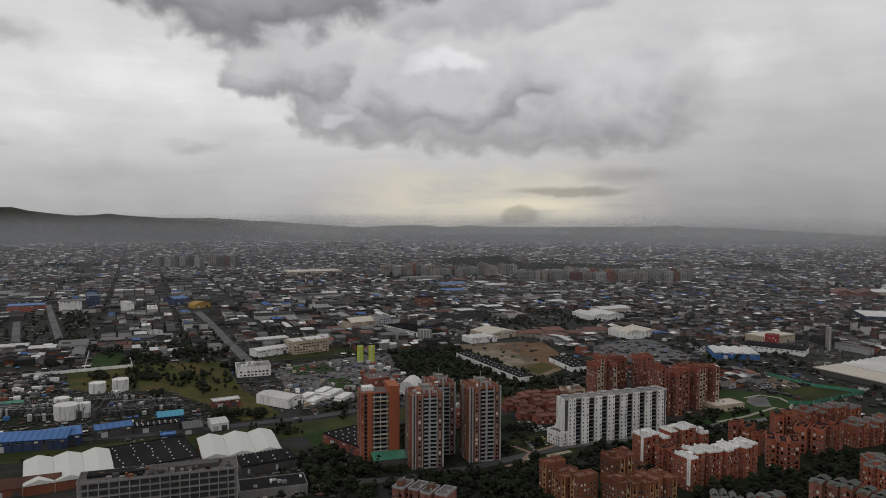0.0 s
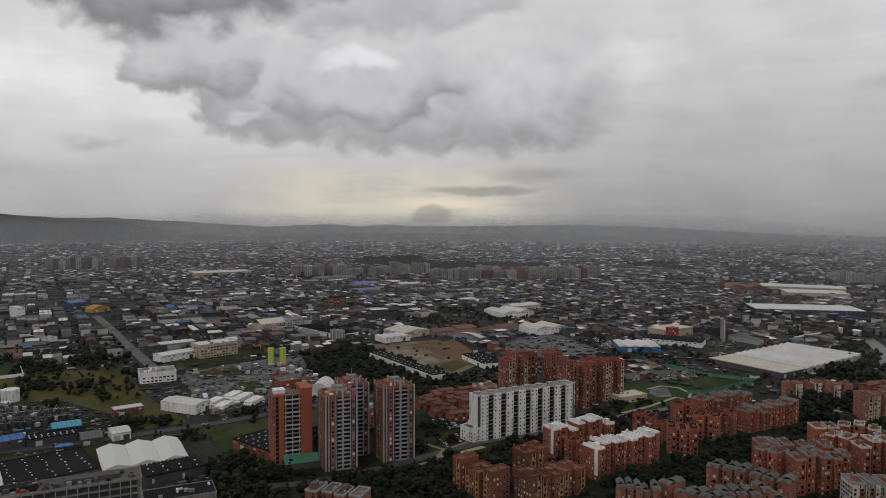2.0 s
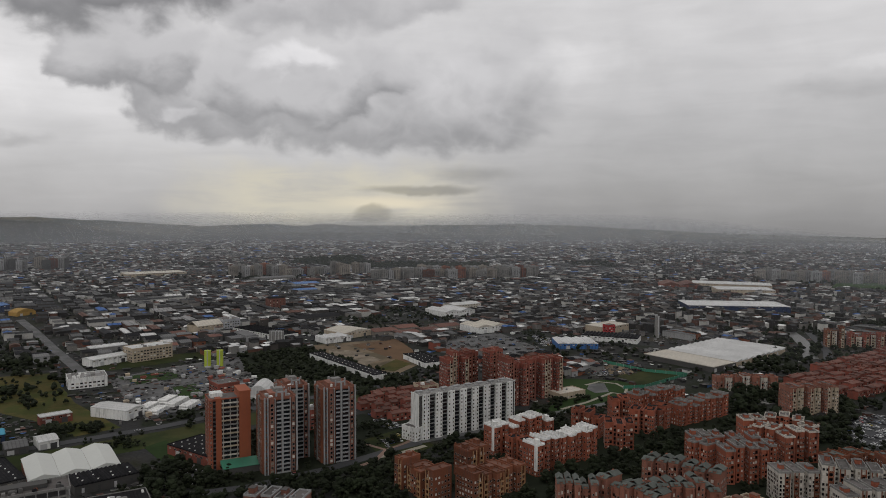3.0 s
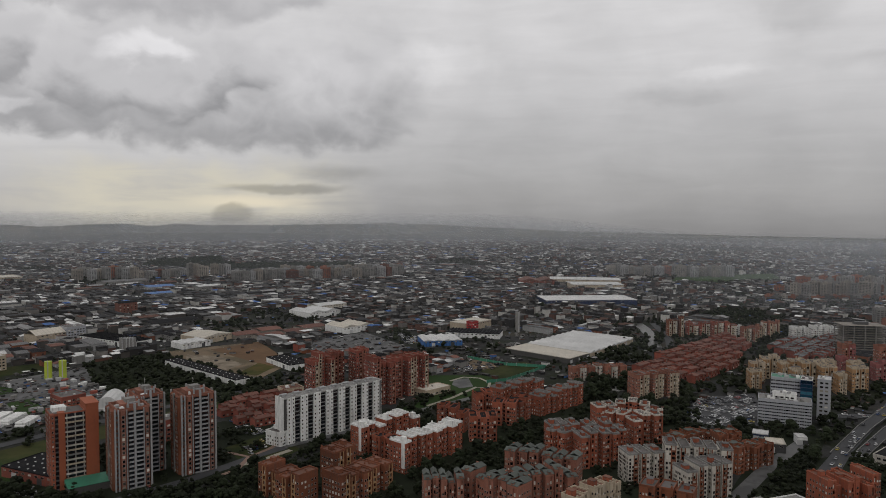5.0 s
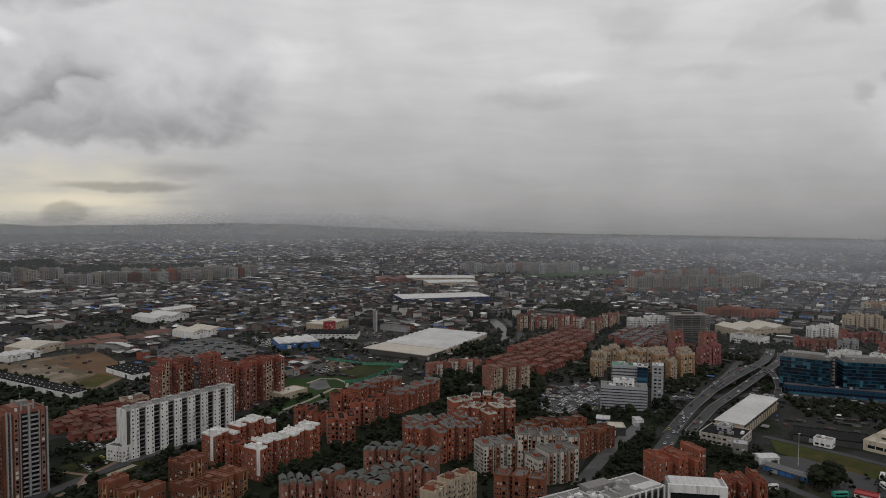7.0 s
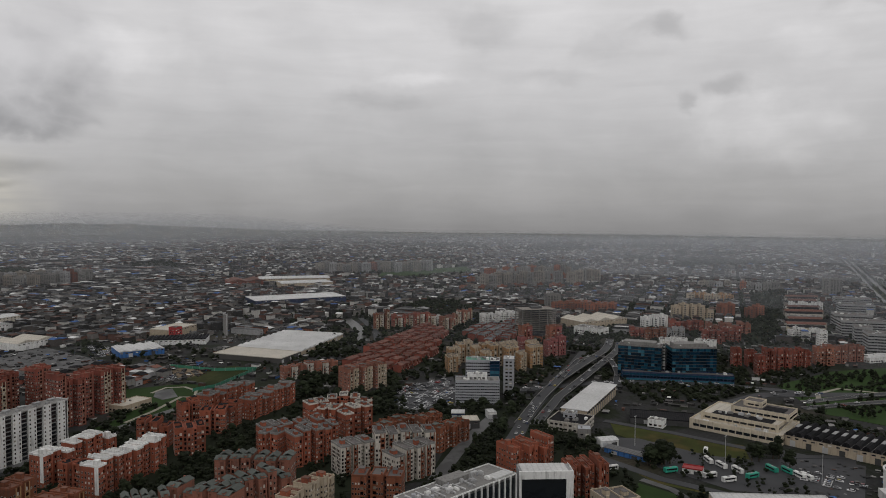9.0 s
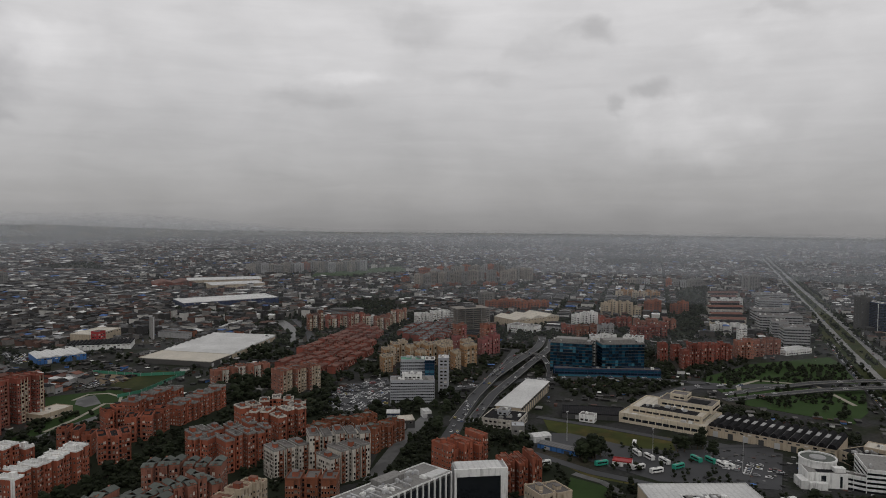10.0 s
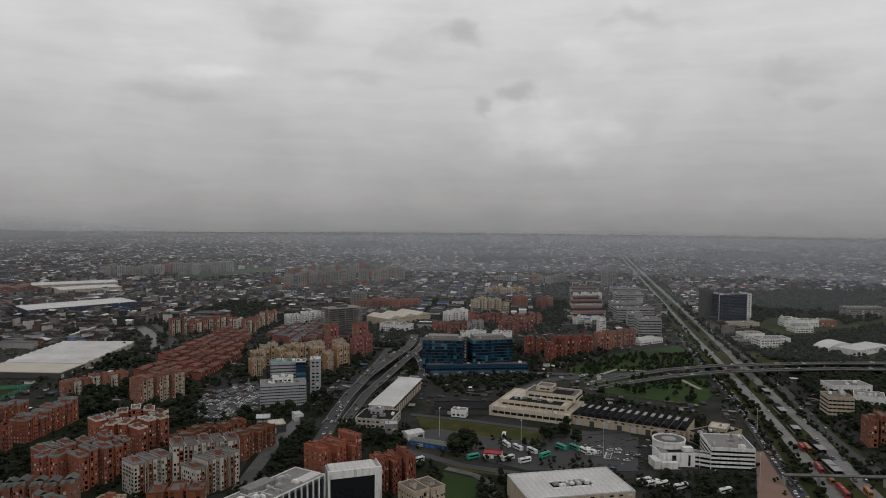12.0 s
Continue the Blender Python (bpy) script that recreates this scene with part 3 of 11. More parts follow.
def apartment(name, x, y, turn, length, depth, h, floors, wall, label, steps=3, jog=1.5, deck=None, cap=None, every=2.25, win=(0.95, 1.2), single=0, group="apartment blocks", lifts=True, drop=1, pent=None, accent=None, fine=True, pitched=False, panels=None, slot=1.9, alt=None):
    """A block of flats: a chain of turrets with deep gaps between them, each with a stack of loggias and a column of windows."""
    rng = random.Random(int(abs(x) * 7 + abs(y) * 13))
    root = thing(name, x, y, turn, label, "apartment building", group)
    take(x, y, turn, length + 8, depth + 8)
    fh = h / floors
    steps = max(steps, int(length / 6.8)) if fine else steps
    slot = min(slot, length / steps * 0.28) if steps > 1 else 0.0
    cuts = [-length / 2 + length * i / steps for i in range(steps + 1)]
    vols = []
    for i in range(steps):
        o = jog * (1 if i % 2 else -1) / 2 * rng.uniform(0.7, 1.3) if steps > 1 else 0
        dh = -fh * drop if (steps > 2 and rng.random() < 0.25) else fh * 0.5 * (rng.random() < 0.2)
        vols.append((cuts[i] + (slot / 2 if i else 0), cuts[i + 1] - (slot / 2 if i < steps - 1 else 0), -depth / 2 + o + 0.003 * i, depth / 2 + o - 0.003 * i, h + dh + 0.01 * i))
    lo, places = 0.85, []
    for i, (x0, x1, y0, y1, top) in enumerate(vols):
        w = x1 - x0
        lw = min(1.8, w * 0.29)
        lc = x0 + w * (0.3 if i % 2 else 0.7)
        s = Shape().box(x0, x1, y0 + lo, y1 - lo, 0, top)
        rows_ = max(1, int((top - 0.6) / fh))
        for sy, yf, yb in ((-1, y0, y0 + lo), (1, y1, y1 - lo)):
            c0, c1 = sorted((yf, yb))
            s.box(x0, lc - lw / 2, c0, c1, 0, top).box(lc + lw / 2, x1, c0, c1, 0, top).box(lc - lw / 2, lc + lw / 2, c0, c1, top - 0.5, top)
            g = yb + sy * 0.03
            for z in range(rows_):
                s.add([(lc - lw / 2, g, z * fh + 0.3), (lc + lw / 2, g, z * fh + 0.3), (lc + lw / 2, g, z * fh + fh - 0.2), (lc - lw / 2, g, z * fh + fh - 0.2)], [(0, 1, 2, 3) if sy < 0 else (3, 2, 1, 0)], 1)
            for z in range(rows_):                          # parapet and floor of each loggia
                out = sorted((yf + sy * 0.12, yf - sy * 0.02))
                s.box(lc - lw / 2 + 0.02, lc + lw / 2 - 0.02, out[0], out[1], z * fh + 0.15, z * fh + 1.15, 2)
                s.box(lc - lw / 2 + 0.02, lc + lw / 2 - 0.02, *sorted((yf, yb - sy * 0.001)), z * fh + 0.0, z * fh + 0.16, 2)
            for p0, p1 in ((x0, lc - lw / 2), (lc + lw / 2, x1)):
                n = max(0, int((p1 - p0 - 0.2) / (win[0] + 0.3)))
                for q in range(n):
                    for z in range(rows_):
                        if z * fh + 0.9 + win[1] < top - 0.3:
                            places.append((p0 + (p1 - p0) * (q + 0.5) / n, yf + sy * 0.003, z * fh + 0.9, 0 if sy < 0 else 180))
        part("wall", s, [alt if alt and i % 2 else wall, GLASS_ROWS, accent or wall], root)
    inner = depth / 2 - jog * 0.65 - 2.2
    for i in range(steps - 1):              # the deep gap between two turrets, with kitchen windows
        a, b = vols[i][1] - 0.1, vols[i + 1][0] + 0.1
        t = min(vols[i][4], vols[i + 1][4]) - 0.5
        s = Shape().box(a, b, -inner, inner, 0, t, 0).box(a + 0.35, b - 0.35, -inner - 0.05, inner + 0.05, 0.6, t - 0.6, 1)
        for z in range(1, floors):
            if z * fh < t:
                s.box(a, b, -inner - 0.3, inner + 0.3, z * fh - 0.2, z * fh + 0.7, 0)
        part("link_wall", s, [wall, DARK_GLASS], root)
    for i, (x0, x1, y0, y1, top) in enumerate(vols):
        r = Shape().rim(x0 - 0.05, x1 + 0.05, y0 - 0.05, y1 + 0.05, top - 0.25, top + 0.7, 0.35, 0)
        r.rim(x0 - 0.12, x1 + 0.12, y0 - 0.12, y1 + 0.12, top + 0.703, top + 0.83, 0.45, 2)
        r.box(x0 + 0.3, x1 - 0.3, y0 + 0.3, y1 - 0.3, top + 0.004, top + 0.12, 1)
        for u in (x0 + 0.4, x1 - 1.3):       # chimney stubs on the parapet
            if rng.random() < 0.6:
                v = rng.choice((y0, y1 - 0.9))
                r.box(u, u + 0.9, v, v + 0.9, top + 0.7, top + rng.uniform(1.2, 2.0), 0)
        for _ in range(2 if single else 1):
            u, v, w = rng.uniform(x0 + 0.7, x1 - 1.4), rng.uniform(y0 + 0.7, y1 - 1.4), rng.uniform(0.4, 1.3)
            r.box(u, u + w, v, v + w * 0.8, top + 0.1, top + rng.uniform(0.5, 1.3), rng.choice((0, 1, 2)))
        part("roof", r, [cap or wall, deck or DECK, cap or wall], root)
        if pitched:                       # low slate roofs over each step of the plan, hipped to the eaves
            xm, ym = (x0 + x1) / 2, y0 + (y1 - y0) * rng.uniform(0.4, 0.6)
            g = Shape().gable(x0 - 0.3, x1 + 0.3, y0 - 0.3, ym, top + 0.86, top + 2.0, 0, 0.2)
            part("slate_gable", g, deck or DECK, root)
            g = Shape().gable(ym + 0.05, y1 + 0.3, -x1 - 0.2, -x0 + 0.2, top + 0.86, top + 2.2, 0, 0.2)
            g.v = [(-yy, xx, zz) for xx, yy, zz in g.v]
            part("slate_gable", g, deck or DECK, root)
            part("dormer", Shape().box(xm - 0.8, xm + 0.8, y0 - 0.1, y0 + 1.5, top + 0.7, top + 2.0).gable(xm - 1.0, xm + 1.0, y0 - 0.3, y0 + 1.6, top + 2.0, top + 2.5, 1, 0.12), [wall, deck or DECK], root)
        if panels and i % 3 == 0:         # a plain pale slab from the ground to over the roof
            if i == 0:
                part("stair_slab", Shape().box(x0 - 0.25, x0 - 0.005, y0 - 0.1, y0 + 2.4, 3.5, top + 0.4), panels, root)
            part("stair_head", Shape().box(x0 + 0.2, x0 + 2.6, y0 + 0.6, y0 + 3.8, top + 0.1, top + 3.6), panels, root)
        if lifts and not pitched and not panels and (i % 2 == 0 or steps < 3):
            cx, cy = (x0 + x1) / 2 + rng.uniform(-0.8, 0.8), (y0 + y1) / 2 + rng.uniform(-1.5, 1.5)
            w, d, t = rng.uniform(1.0, 1.7), rng.uniform(1.2, 2.2), rng.uniform(1.6, 2.8)
            b = Shape().box(cx - w, cx + w, cy - d, cy + d, top + 0.1, top + t, 0).box(cx - w - 0.2, cx + w + 0.2, cy - d - 0.2, cy + d + 0.2, top + t, top + t + 0.2, 1)
            part("lift_house", b, [pent or wall, deck or DECK], root)
    places += [p for p in window_places(vols, fh, every, win[0], win[1], 0.9, 0.7) if p[3] in (90, 270)]
    places = [p for p in places if rng.random() < 0.93]
    put_windows(root, places, win[0], win[1], single)
    if accent:                            # upright strips that frame the loggias
        s = Shape()
        for i, (x0, x1, y0, y1, top) in enumerate(vols):
            lw = min(1.8, (x1 - x0) * 0.29)
            lc = x0 + (x1 - x0) * (0.3 if i % 2 else 0.7)
            for u in (lc - lw / 2 - 0.3, lc + lw / 2 + 0.3):
                for c0, c1 in ((y0 - 0.15, y0 - 0.004), (y1 + 0.004, y1 + 0.15)):
                    s.box(u - 0.28, u + 0.28, c0, c1, 0.4, top - 0.3)
        tagged(part("pilaster_trim", s, accent, root), kind="stuff")
    return root


def shed(name, x, y, turn, length, depth, h, label, roof="gable", bays=1, wall=None, top=None, category="warehouse", rise=None, lights=0, doors=2, group="industrial sheds", light_mat=None):
    """A hall: walls, roof bays side by side along its length (gable, flat, saw or vault), doors and roof lights."""
    rng = random.Random(int(abs(x) * 5 + abs(y) * 11))
    wall, top = wall or GREY_PAINT, top or GREY_ROOF
    root = thing(name, x, y, turn, label, category, group)
    take(x, y, turn, length + 4, depth + 4)
    hl, hd = length / 2, depth / 2
    part("wall", Shape().box(-hl, hl, -hd, hd, 0, h), wall, root)
    w = length / bays
    rise = rise if rise is not None else w * 0.14
    if roof == "long":                      # one ridge along the whole hall
        part("roof", Shape().gable(-hl - 0.3, hl + 0.3, -hd - 0.4, hd + 0.4, h + 0.01, h + rise, 0, 0.3), top, root)
    for i in range(bays if roof != "long" else 0):
        x0 = -hl + i * w
        s = Shape()
        if roof == "flat":
            s.box(x0 - 0.1, x0 + w - 0.1, -hd - 0.2, hd + 0.2, h + 0.004, h + 0.3).rim(x0 - 0.1, x0 + w - 0.1, -hd - 0.2, hd + 0.2, h + 0.3, h + 0.7, 0.3)
        else:
            n = {"gable": 2, "saw": 1, "vault": 8}[roof]
            prof = []
            for j in range(n + 1):
                u = j / n
                z = {"gable": min(u, 1 - u) * 2, "saw": u, "vault": math.sin(math.pi * u) ** 0.8 if 0 < u < 1 else 0}[roof]
                prof.append((x0 + u * w, h + 0.02 + z * rise))
            low = [(a, b - 0.02 if 0 < k < n else b) for k, (a, b) in enumerate(prof)]
            ring = [(a, b + 0.3) for a, b in prof] + [(x0 + w, h + 0.02), (x0, h + 0.02)]
            if roof == "saw":
                ring = [(x0, h + 0.02), (x0, h + 0.3), (x0 + w - 0.3, h + rise), (x0 + w - 0.02, h + rise), (x0 + w - 0.02, h + 0.02)]
            m = len(ring)
            s.add([(a, -hd - 0.25, b) for a, b in ring] + [(a, hd + 0.25, b) for a, b in ring],
                  [tuple(range(m)), tuple(range(2 * m - 1, m - 1, -1))] + [(q, m + q, m + (q + 1) % m, (q + 1) % m) for q in range(m)])
        part("roof", s, top, root)
        if roof == "vault" and bays > 4:
            part("gutter", Shape().box(x0 - 0.45, x0 + 0.45, -hd - 0.35, hd + 0.35, h + 0.31, h + 0.62), CONCRETE, root)
            part("roof_light", Shape().box(x0 + w * 0.3, x0 + w * 0.7, -hd * 0.2, hd * 0.3, h + rise + 0.25, h + rise + 0.5), GREY_PAINT, root)
    cols = max(1, int(math.sqrt(lights * length / depth))) if lights else 1
    for i in range(lights):
        rows_ = max(1, -(-lights // cols))
        bx = -hl + length * (i % cols + 0.5 + rng.uniform(-0.12, 0.12)) / cols
        by = -hd + depth * (i // cols + 0.5 + rng.uniform(-0.12, 0.12)) / rows_
        u = ((bx + hl) % w) / w
        z = {"flat": 0.3, "gable": min(u, 1 - u) * 2 * rise + 0.3, "saw": u * rise + 0.3, "vault": math.sin(math.pi * u) * rise + 0.3, "long": 0.3 + rise * (1 - abs(by) / hd)}[roof]
        part("roof_light", Shape().box(bx - 0.4, bx + 0.4, by - 0.4, by + 0.4, h + z - 0.15, h + z + 0.3), light_mat or WHITE, root)
    for i in range(doors):
        dx = -hl + length * (i + 0.5) / doors
        part("door", Shape().box(dx - min(2, w * 0.3), dx + min(2, w * 0.3), -hd - 0.06, -hd, 0, min(4, h * 0.7)), STEEL_DARK if i % 2 else STEEL, root)
    n = int(length / 5)
    if h > 5 and n:
        put_windows(root, [(-hl + (i + 0.5) * length / n, -hd - 0.003, h - 2.0, 0) for i in range(n)] + [(-hl + (i + 0.5) * length / n, hd + 0.003, h - 2.0, 180) for i in range(n)], 2.4, 1.1, 0)
    return root


def tank(x, y, r, h, label="white cylindrical storage tank in the chemical works", mat_=None):
    root = thing("storage_tank", x, y, 0, label, "tank", "white tanks")
    take(x, y, 0, 2 * r + 2, 2 * r + 2)
    part("shell", Shape().drum(0, 0, r, 0, h, 28), mat_ or WHITE, root)
    part("lid", Shape().drum(0, 0, r + 0.1, h + 0.003, h + 0.25, 28).drum(0, 0, r, h + 0.25, h + r * 0.14, 28, 0, r * 0.15), mat_ or WHITE, root)
    part("ladder", Shape().box(-0.4, 0.4, -r - 0.25, -r - 0.02, 0, h + 1.0), STEEL, root)
    s = Shape()
    for i in range(14):
        a = 6.28319 * i / 14
        s.box(r * math.cos(a) - 0.06, r * math.cos(a) + 0.06, r * math.sin(a) - 0.06, r * math.sin(a) + 0.06, h, h + 1.1)
    part("railing", s, STEEL, root)


def patch(name, poly, z, material, label="", category="ground"):
    """A piece of ground with its own surface, lying a little proud."""
    s = Shape().prism(poly, z - 0.3, z)
    OPEN.append(poly)
    return tagged(part(name, s, material), label, category, kind="structure")


def along(points, step):
    """Places and headings at even steps along a line."""
    out = []
    for (x0, y0), (x1, y1) in zip(points, points[1:]):
        d = math.hypot(x1 - x0, y1 - y0)
        for i in range(int(d / step)):
            u = (i + 0.5) * step / d
            out.append((x0 + (x1 - x0) * u, y0 + (y1 - y0) * u, math.degrees(math.atan2(y1 - y0, x1 - x0))))
    return out


def ribbon(name, points, width, z, material, label="", block=True, kerb=False, heights=None):
    """A road or path along a line, with mitred joints."""
    s, left, right = Shape(), [], []
    n = len(points)
    zs = heights or [z] * n
    for i, (x, y) in enumerate(points):
        a, b = points[max(0, i - 1)], points[min(n - 1, i + 1)]
        dx, dy = b[0] - a[0], b[1] - a[1]
        d = math.hypot(dx, dy)
        nx, ny = -dy / d * width / 2, dx / d * width / 2
        left.append((x + nx, y + ny))
        right.append((x - nx, y - ny))
    for i in range(n - 1):
        q = [(*left[i], zs[i]), (*right[i], zs[i]), (*right[i + 1], zs[i + 1]), (*left[i + 1], zs[i + 1])]
        low = [(a, b, c - 0.25 if heights is None else c - 1.2) for a, b, c in q]
        s.add(q + low, [(0, 1, 2, 3), (0, 4, 5, 1), (1, 5, 6, 2), (2, 6, 7, 3), (3, 7, 4, 0), (7, 6, 5, 4)])
        if block:
            (x0, y0), (x1, y1) = points[i], points[i + 1]
            take((x0 + x1) / 2, (y0 + y1) / 2, math.degrees(math.atan2(y1 - y0, x1 - x0)), math.hypot(x1 - x0, y1 - y0), width + 3)
    return tagged(part(name, s, material), label, "road", kind="structure")


def dashes(points, offset, z, name="road_marking"):
    """Painted lane dashes along a road."""
    s = Shape()
    for x, y, a in along(points, 9.0):
        c, n = math.cos(radians(a)), math.sin(radians(a))
        ox, oy = x - n * offset, y + c * offset
        s.add([(ox + u * c - v * n, oy + u * n + v * c, z) for u, v in ((-2, -.12), (2, -.12), (2, .12), (-2, .12))], [(0, 1, 2, 3)])
    if s.v:
        tagged(part(name, s, PAINT_LINE), "white lane dashes painted on the road", "road marking", kind="stuff")


def lump(rng, r, sub):
    """A rough ball for foliage."""
    bm = bmesh.new()
    bmesh.ops.create_icosphere(bm, subdivisions=sub, radius=r)
    for v in bm.verts:
        v.co *= 0.72 + 0.5 * rng.random()
        v.co.z *= 0.8
    vs, fs = [tuple(v.co) for v in bm.verts], [tuple(v.index for v in f.verts) for f in bm.faces]
    bm.free()
    return vs, fs


def tree_shapes(seed, slim, rich):
    """The trunk and the crown of a tree 1 m high: lumps of foliage with loose sprays round them."""
    rng = random.Random(seed)
    trunk, crown = Shape(), Shape()
    trunk.drum(0, 0, 0.03, -0.02, 0.45, 7, 0, 0.016)
    spread = 0.17 if slim else 0.34
    for i in range(5):                    # limbs
        a, z = rng.uniform(0, 6.28), rng.uniform(0.25, 0.42)
        q = spread * 0.8
        trunk.add([(0.012, 0, z), (-0.006, 0.01, z), (-0.006, -0.01, z), (q * math.cos(a), q * math.sin(a), z + 0.22)], [(0, 1, 3), (1, 2, 3), (2, 0, 3)])
    for i in range(14 if rich else 5):
        vs, fs = lump(rng, rng.uniform(0.12, 0.22) * (0.75 if slim else 1), 2 if rich and i < 4 else 1)
        a, q, z = rng.uniform(0, 6.28), spread * math.sqrt(rng.random()), rng.uniform(0.3, 0.9)
        q *= 1.0 - 0.75 * max(0, (z - 0.45) / 0.45) ** 1.3
        crown.add([(x + q * math.cos(a), y + q * math.sin(a), zz + z) for x, y, zz in vs], fs)
    for i in range(90 if rich else 22):    # sprays of leaves
        a, z = rng.uniform(0, 6.28), rng.uniform(0.22, 0.98)
        q = (spread + 0.1) * (1.0 - 0.6 * max(0, (z - 0.5) / 0.5)) * rng.uniform(0.6, 1.05)
        c = Vector((q * math.cos(a), q * math.sin(a), z))
        d = [Vector((rng.gauss(0, 1), rng.gauss(0, 1), rng.gauss(0, 0.8))).normalized() * rng.uniform(0.035, 0.075) for _ in range(3)]
        crown.add([tuple(c + v) for v in d], [(0, 1, 2)])
    return trunk, crown


TREES = []
for _s in range(6):
    _t, _c = tree_shapes(_s, _s in (4, 5), True)
    TREES.append((_t.mesh("tree", [BARK]), _c.mesh("crown", [LEAF_THING])))
WOOD = [tree_shapes(50 + _s, _s == 3, False) for _s in range(4)]
WOOD = [(np.array(c.v), c.f) for t, c in WOOD]


def far_crown(seed):
    """The crown of a tree so far off that only its outline tells."""
    rng = random.Random(seed)
    s = Shape()
    for i in range(3):
        vs, fs = lump(rng, rng.uniform(0.2, 0.3), 1)
        a, q, z = rng.uniform(0, 6.28), rng.uniform(0.05, 0.3), 0.35 + 0.17 * i
        s.add([(x + q * math.cos(a), y + q * math.sin(a), zz + z) for x, y, zz in vs], fs)
    return np.array(s.v), s.f


FAR_WOOD = [far_crown(80 + _s) for _s in range(5)]


def tree(x, y, h, kind, wide=1.0):
    """A single tree: trunk, and a crown as its part."""
    t, c = TREES[kind]
    o = tagged(new("tree", t), "slim dark conifer standing alone" if kind > 3 else "dark green broad-crowned street tree", "tree", "trees")
    o.matrix_basis = pose(x, y, 0, 0, 0, (x * 37 + y * 11) % 360) @ Matrix.Diagonal((h * wide, h * wide, h, 1))
    k = new("crown", c)
    k.parent = o
    return o


def joined(name, verts, faces, mats, slots=None, label="", category=""):
    me = bpy.data.meshes.new(name)
    me.from_pydata(verts, [], faces)
    for m in mats:
        me.materials.append(m)
    if slots is not None:
        me.polygons.foreach_set("material_index", slots)
    me.update()
    return tagged(new(name, me), label, category, kind="stuff")


def inside(poly, px, py):
    """Which of the places lie inside a polygon."""
    ok = np.zeros(len(px), bool)
    n = len(poly)
    for i in range(n):
        (x0, y0), (x1, y1) = poly[i], poly[(i + 1) % n]
        cross = ((y0 > py) != (y1 > py)) & (px < (x1 - x0) * (py - y0) / ((y1 - y0) or 1e-9) + x0)
        ok ^= cross
    return ok


def scatter(poly, n, seed, margin=0.0, check=True):
    r = np.random.RandomState(seed)
    xs, ys = [p[0] for p in poly], [p[1] for p in poly]
    px, py = r.uniform(min(xs), max(xs), n), r.uniform(min(ys), max(ys), n)
    ok = inside(poly, px, py)
    if check:
        ok &= is_free(px, py, margin)
    return px[ok], py[ok]


WOODS = []           # x, y, height of every tree that belongs to a wood


def wood(poly, n, seed, low=6, high=11, check=False):
    px, py = scatter(poly, n, seed, 1.0, check)
    r = np.random.RandomState(seed + 1)
    for a, b in zip(px, py):
        WOODS.append((a, b, r.uniform(low, high)))


def plant_woods():
    """All the trees that nobody could count, as one mesh."""
    vs, fs, base = [], [], 0
    r = np.random.RandomState(5)
    for x, y, h in WOODS:
        v, f = WOOD[r.randint(0, 3)] if r.rand() < 0.85 else WOOD[3]
        if x * x + y * y > 560 ** 2:
            v, f = FAR_WOOD[r.randint(0, 5)]
        a, w = r.uniform(0, 6.28), h * r.uniform(0.9, 1.25)
        c, s = math.cos(a), math.sin(a)
        vs.append(np.stack([x + w * (v[:, 0] * c - v[:, 1] * s), y + w * (v[:, 0] * s + v[:, 1] * c), h * v[:, 2] - 0.18 * h], 1))
        fs += [tuple(base + i for i in q) for q in f]
        base += len(v)
    joined("woodland", np.concatenate(vs).tolist(), fs, [LEAF], None, "dark green trees massed along streets, railway and parks", "trees")


def car_mesh():
    b = Shape()
    prof = [(-2.1, 0.35), (2.1, 0.35), (2.15, 0.75), (1.2, 0.95), (-1.9, 0.98), (-2.15, 0.8)]
    n = len(prof)
    b.add([(x, -0.85, z) for x, z in prof] + [(x, 0.85, z) for x, z in prof], [tuple(range(n)), tuple(range(2 * n - 1, n - 1, -1))] + [(i, n + i, n + (i + 1) % n, (i + 1) % n) for i in range(n)])
    roof = [(-1.3, 1.42), (0.35, 1.42), (0.3, 1.47), (-1.25, 1.47)]
    b.add([(x, -0.66, z) for x, z in roof] + [(x, 0.66, z) for x, z in roof], [(0, 1, 2, 3), (7, 6, 5, 4), (0, 4, 5, 1), (1, 5, 6, 2), (2, 6, 7, 3), (3, 7, 4, 0)])
    g = Shape().add([(-1.85, -0.8, 0.96), (1.05, -0.8, 0.96), (0.4, -0.65, 1.43), (-1.35, -0.65, 1.43), (-1.85, 0.8, 0.96), (1.05, 0.8, 0.96), (0.4, 0.65, 1.43), (-1.35, 0.65, 1.43)],
                    [(0, 1, 2, 3), (7, 6, 5, 4), (1, 5, 6, 2), (4, 0, 3, 7), (3, 2, 6, 7)])
    w = Shape().add([(0.31 * math.cos(i * .785), y, 0.31 + 0.31 * math.sin(i * .785)) for y in (-0.1, 0.1) for i in range(8)], [tuple(range(8)), tuple(range(15, 7, -1))] + [(i, 8 + i, 8 + (i + 1) % 8, (i + 1) % 8) for i in range(8)])
    return b.mesh("car", [CAR_PAINT]), g.mesh("cabin_glass", [DARK_GLASS]), w.mesh("wheel", [RUBBER])


CAR = car_mesh()
CARS = [0]
MORE_CARS = []


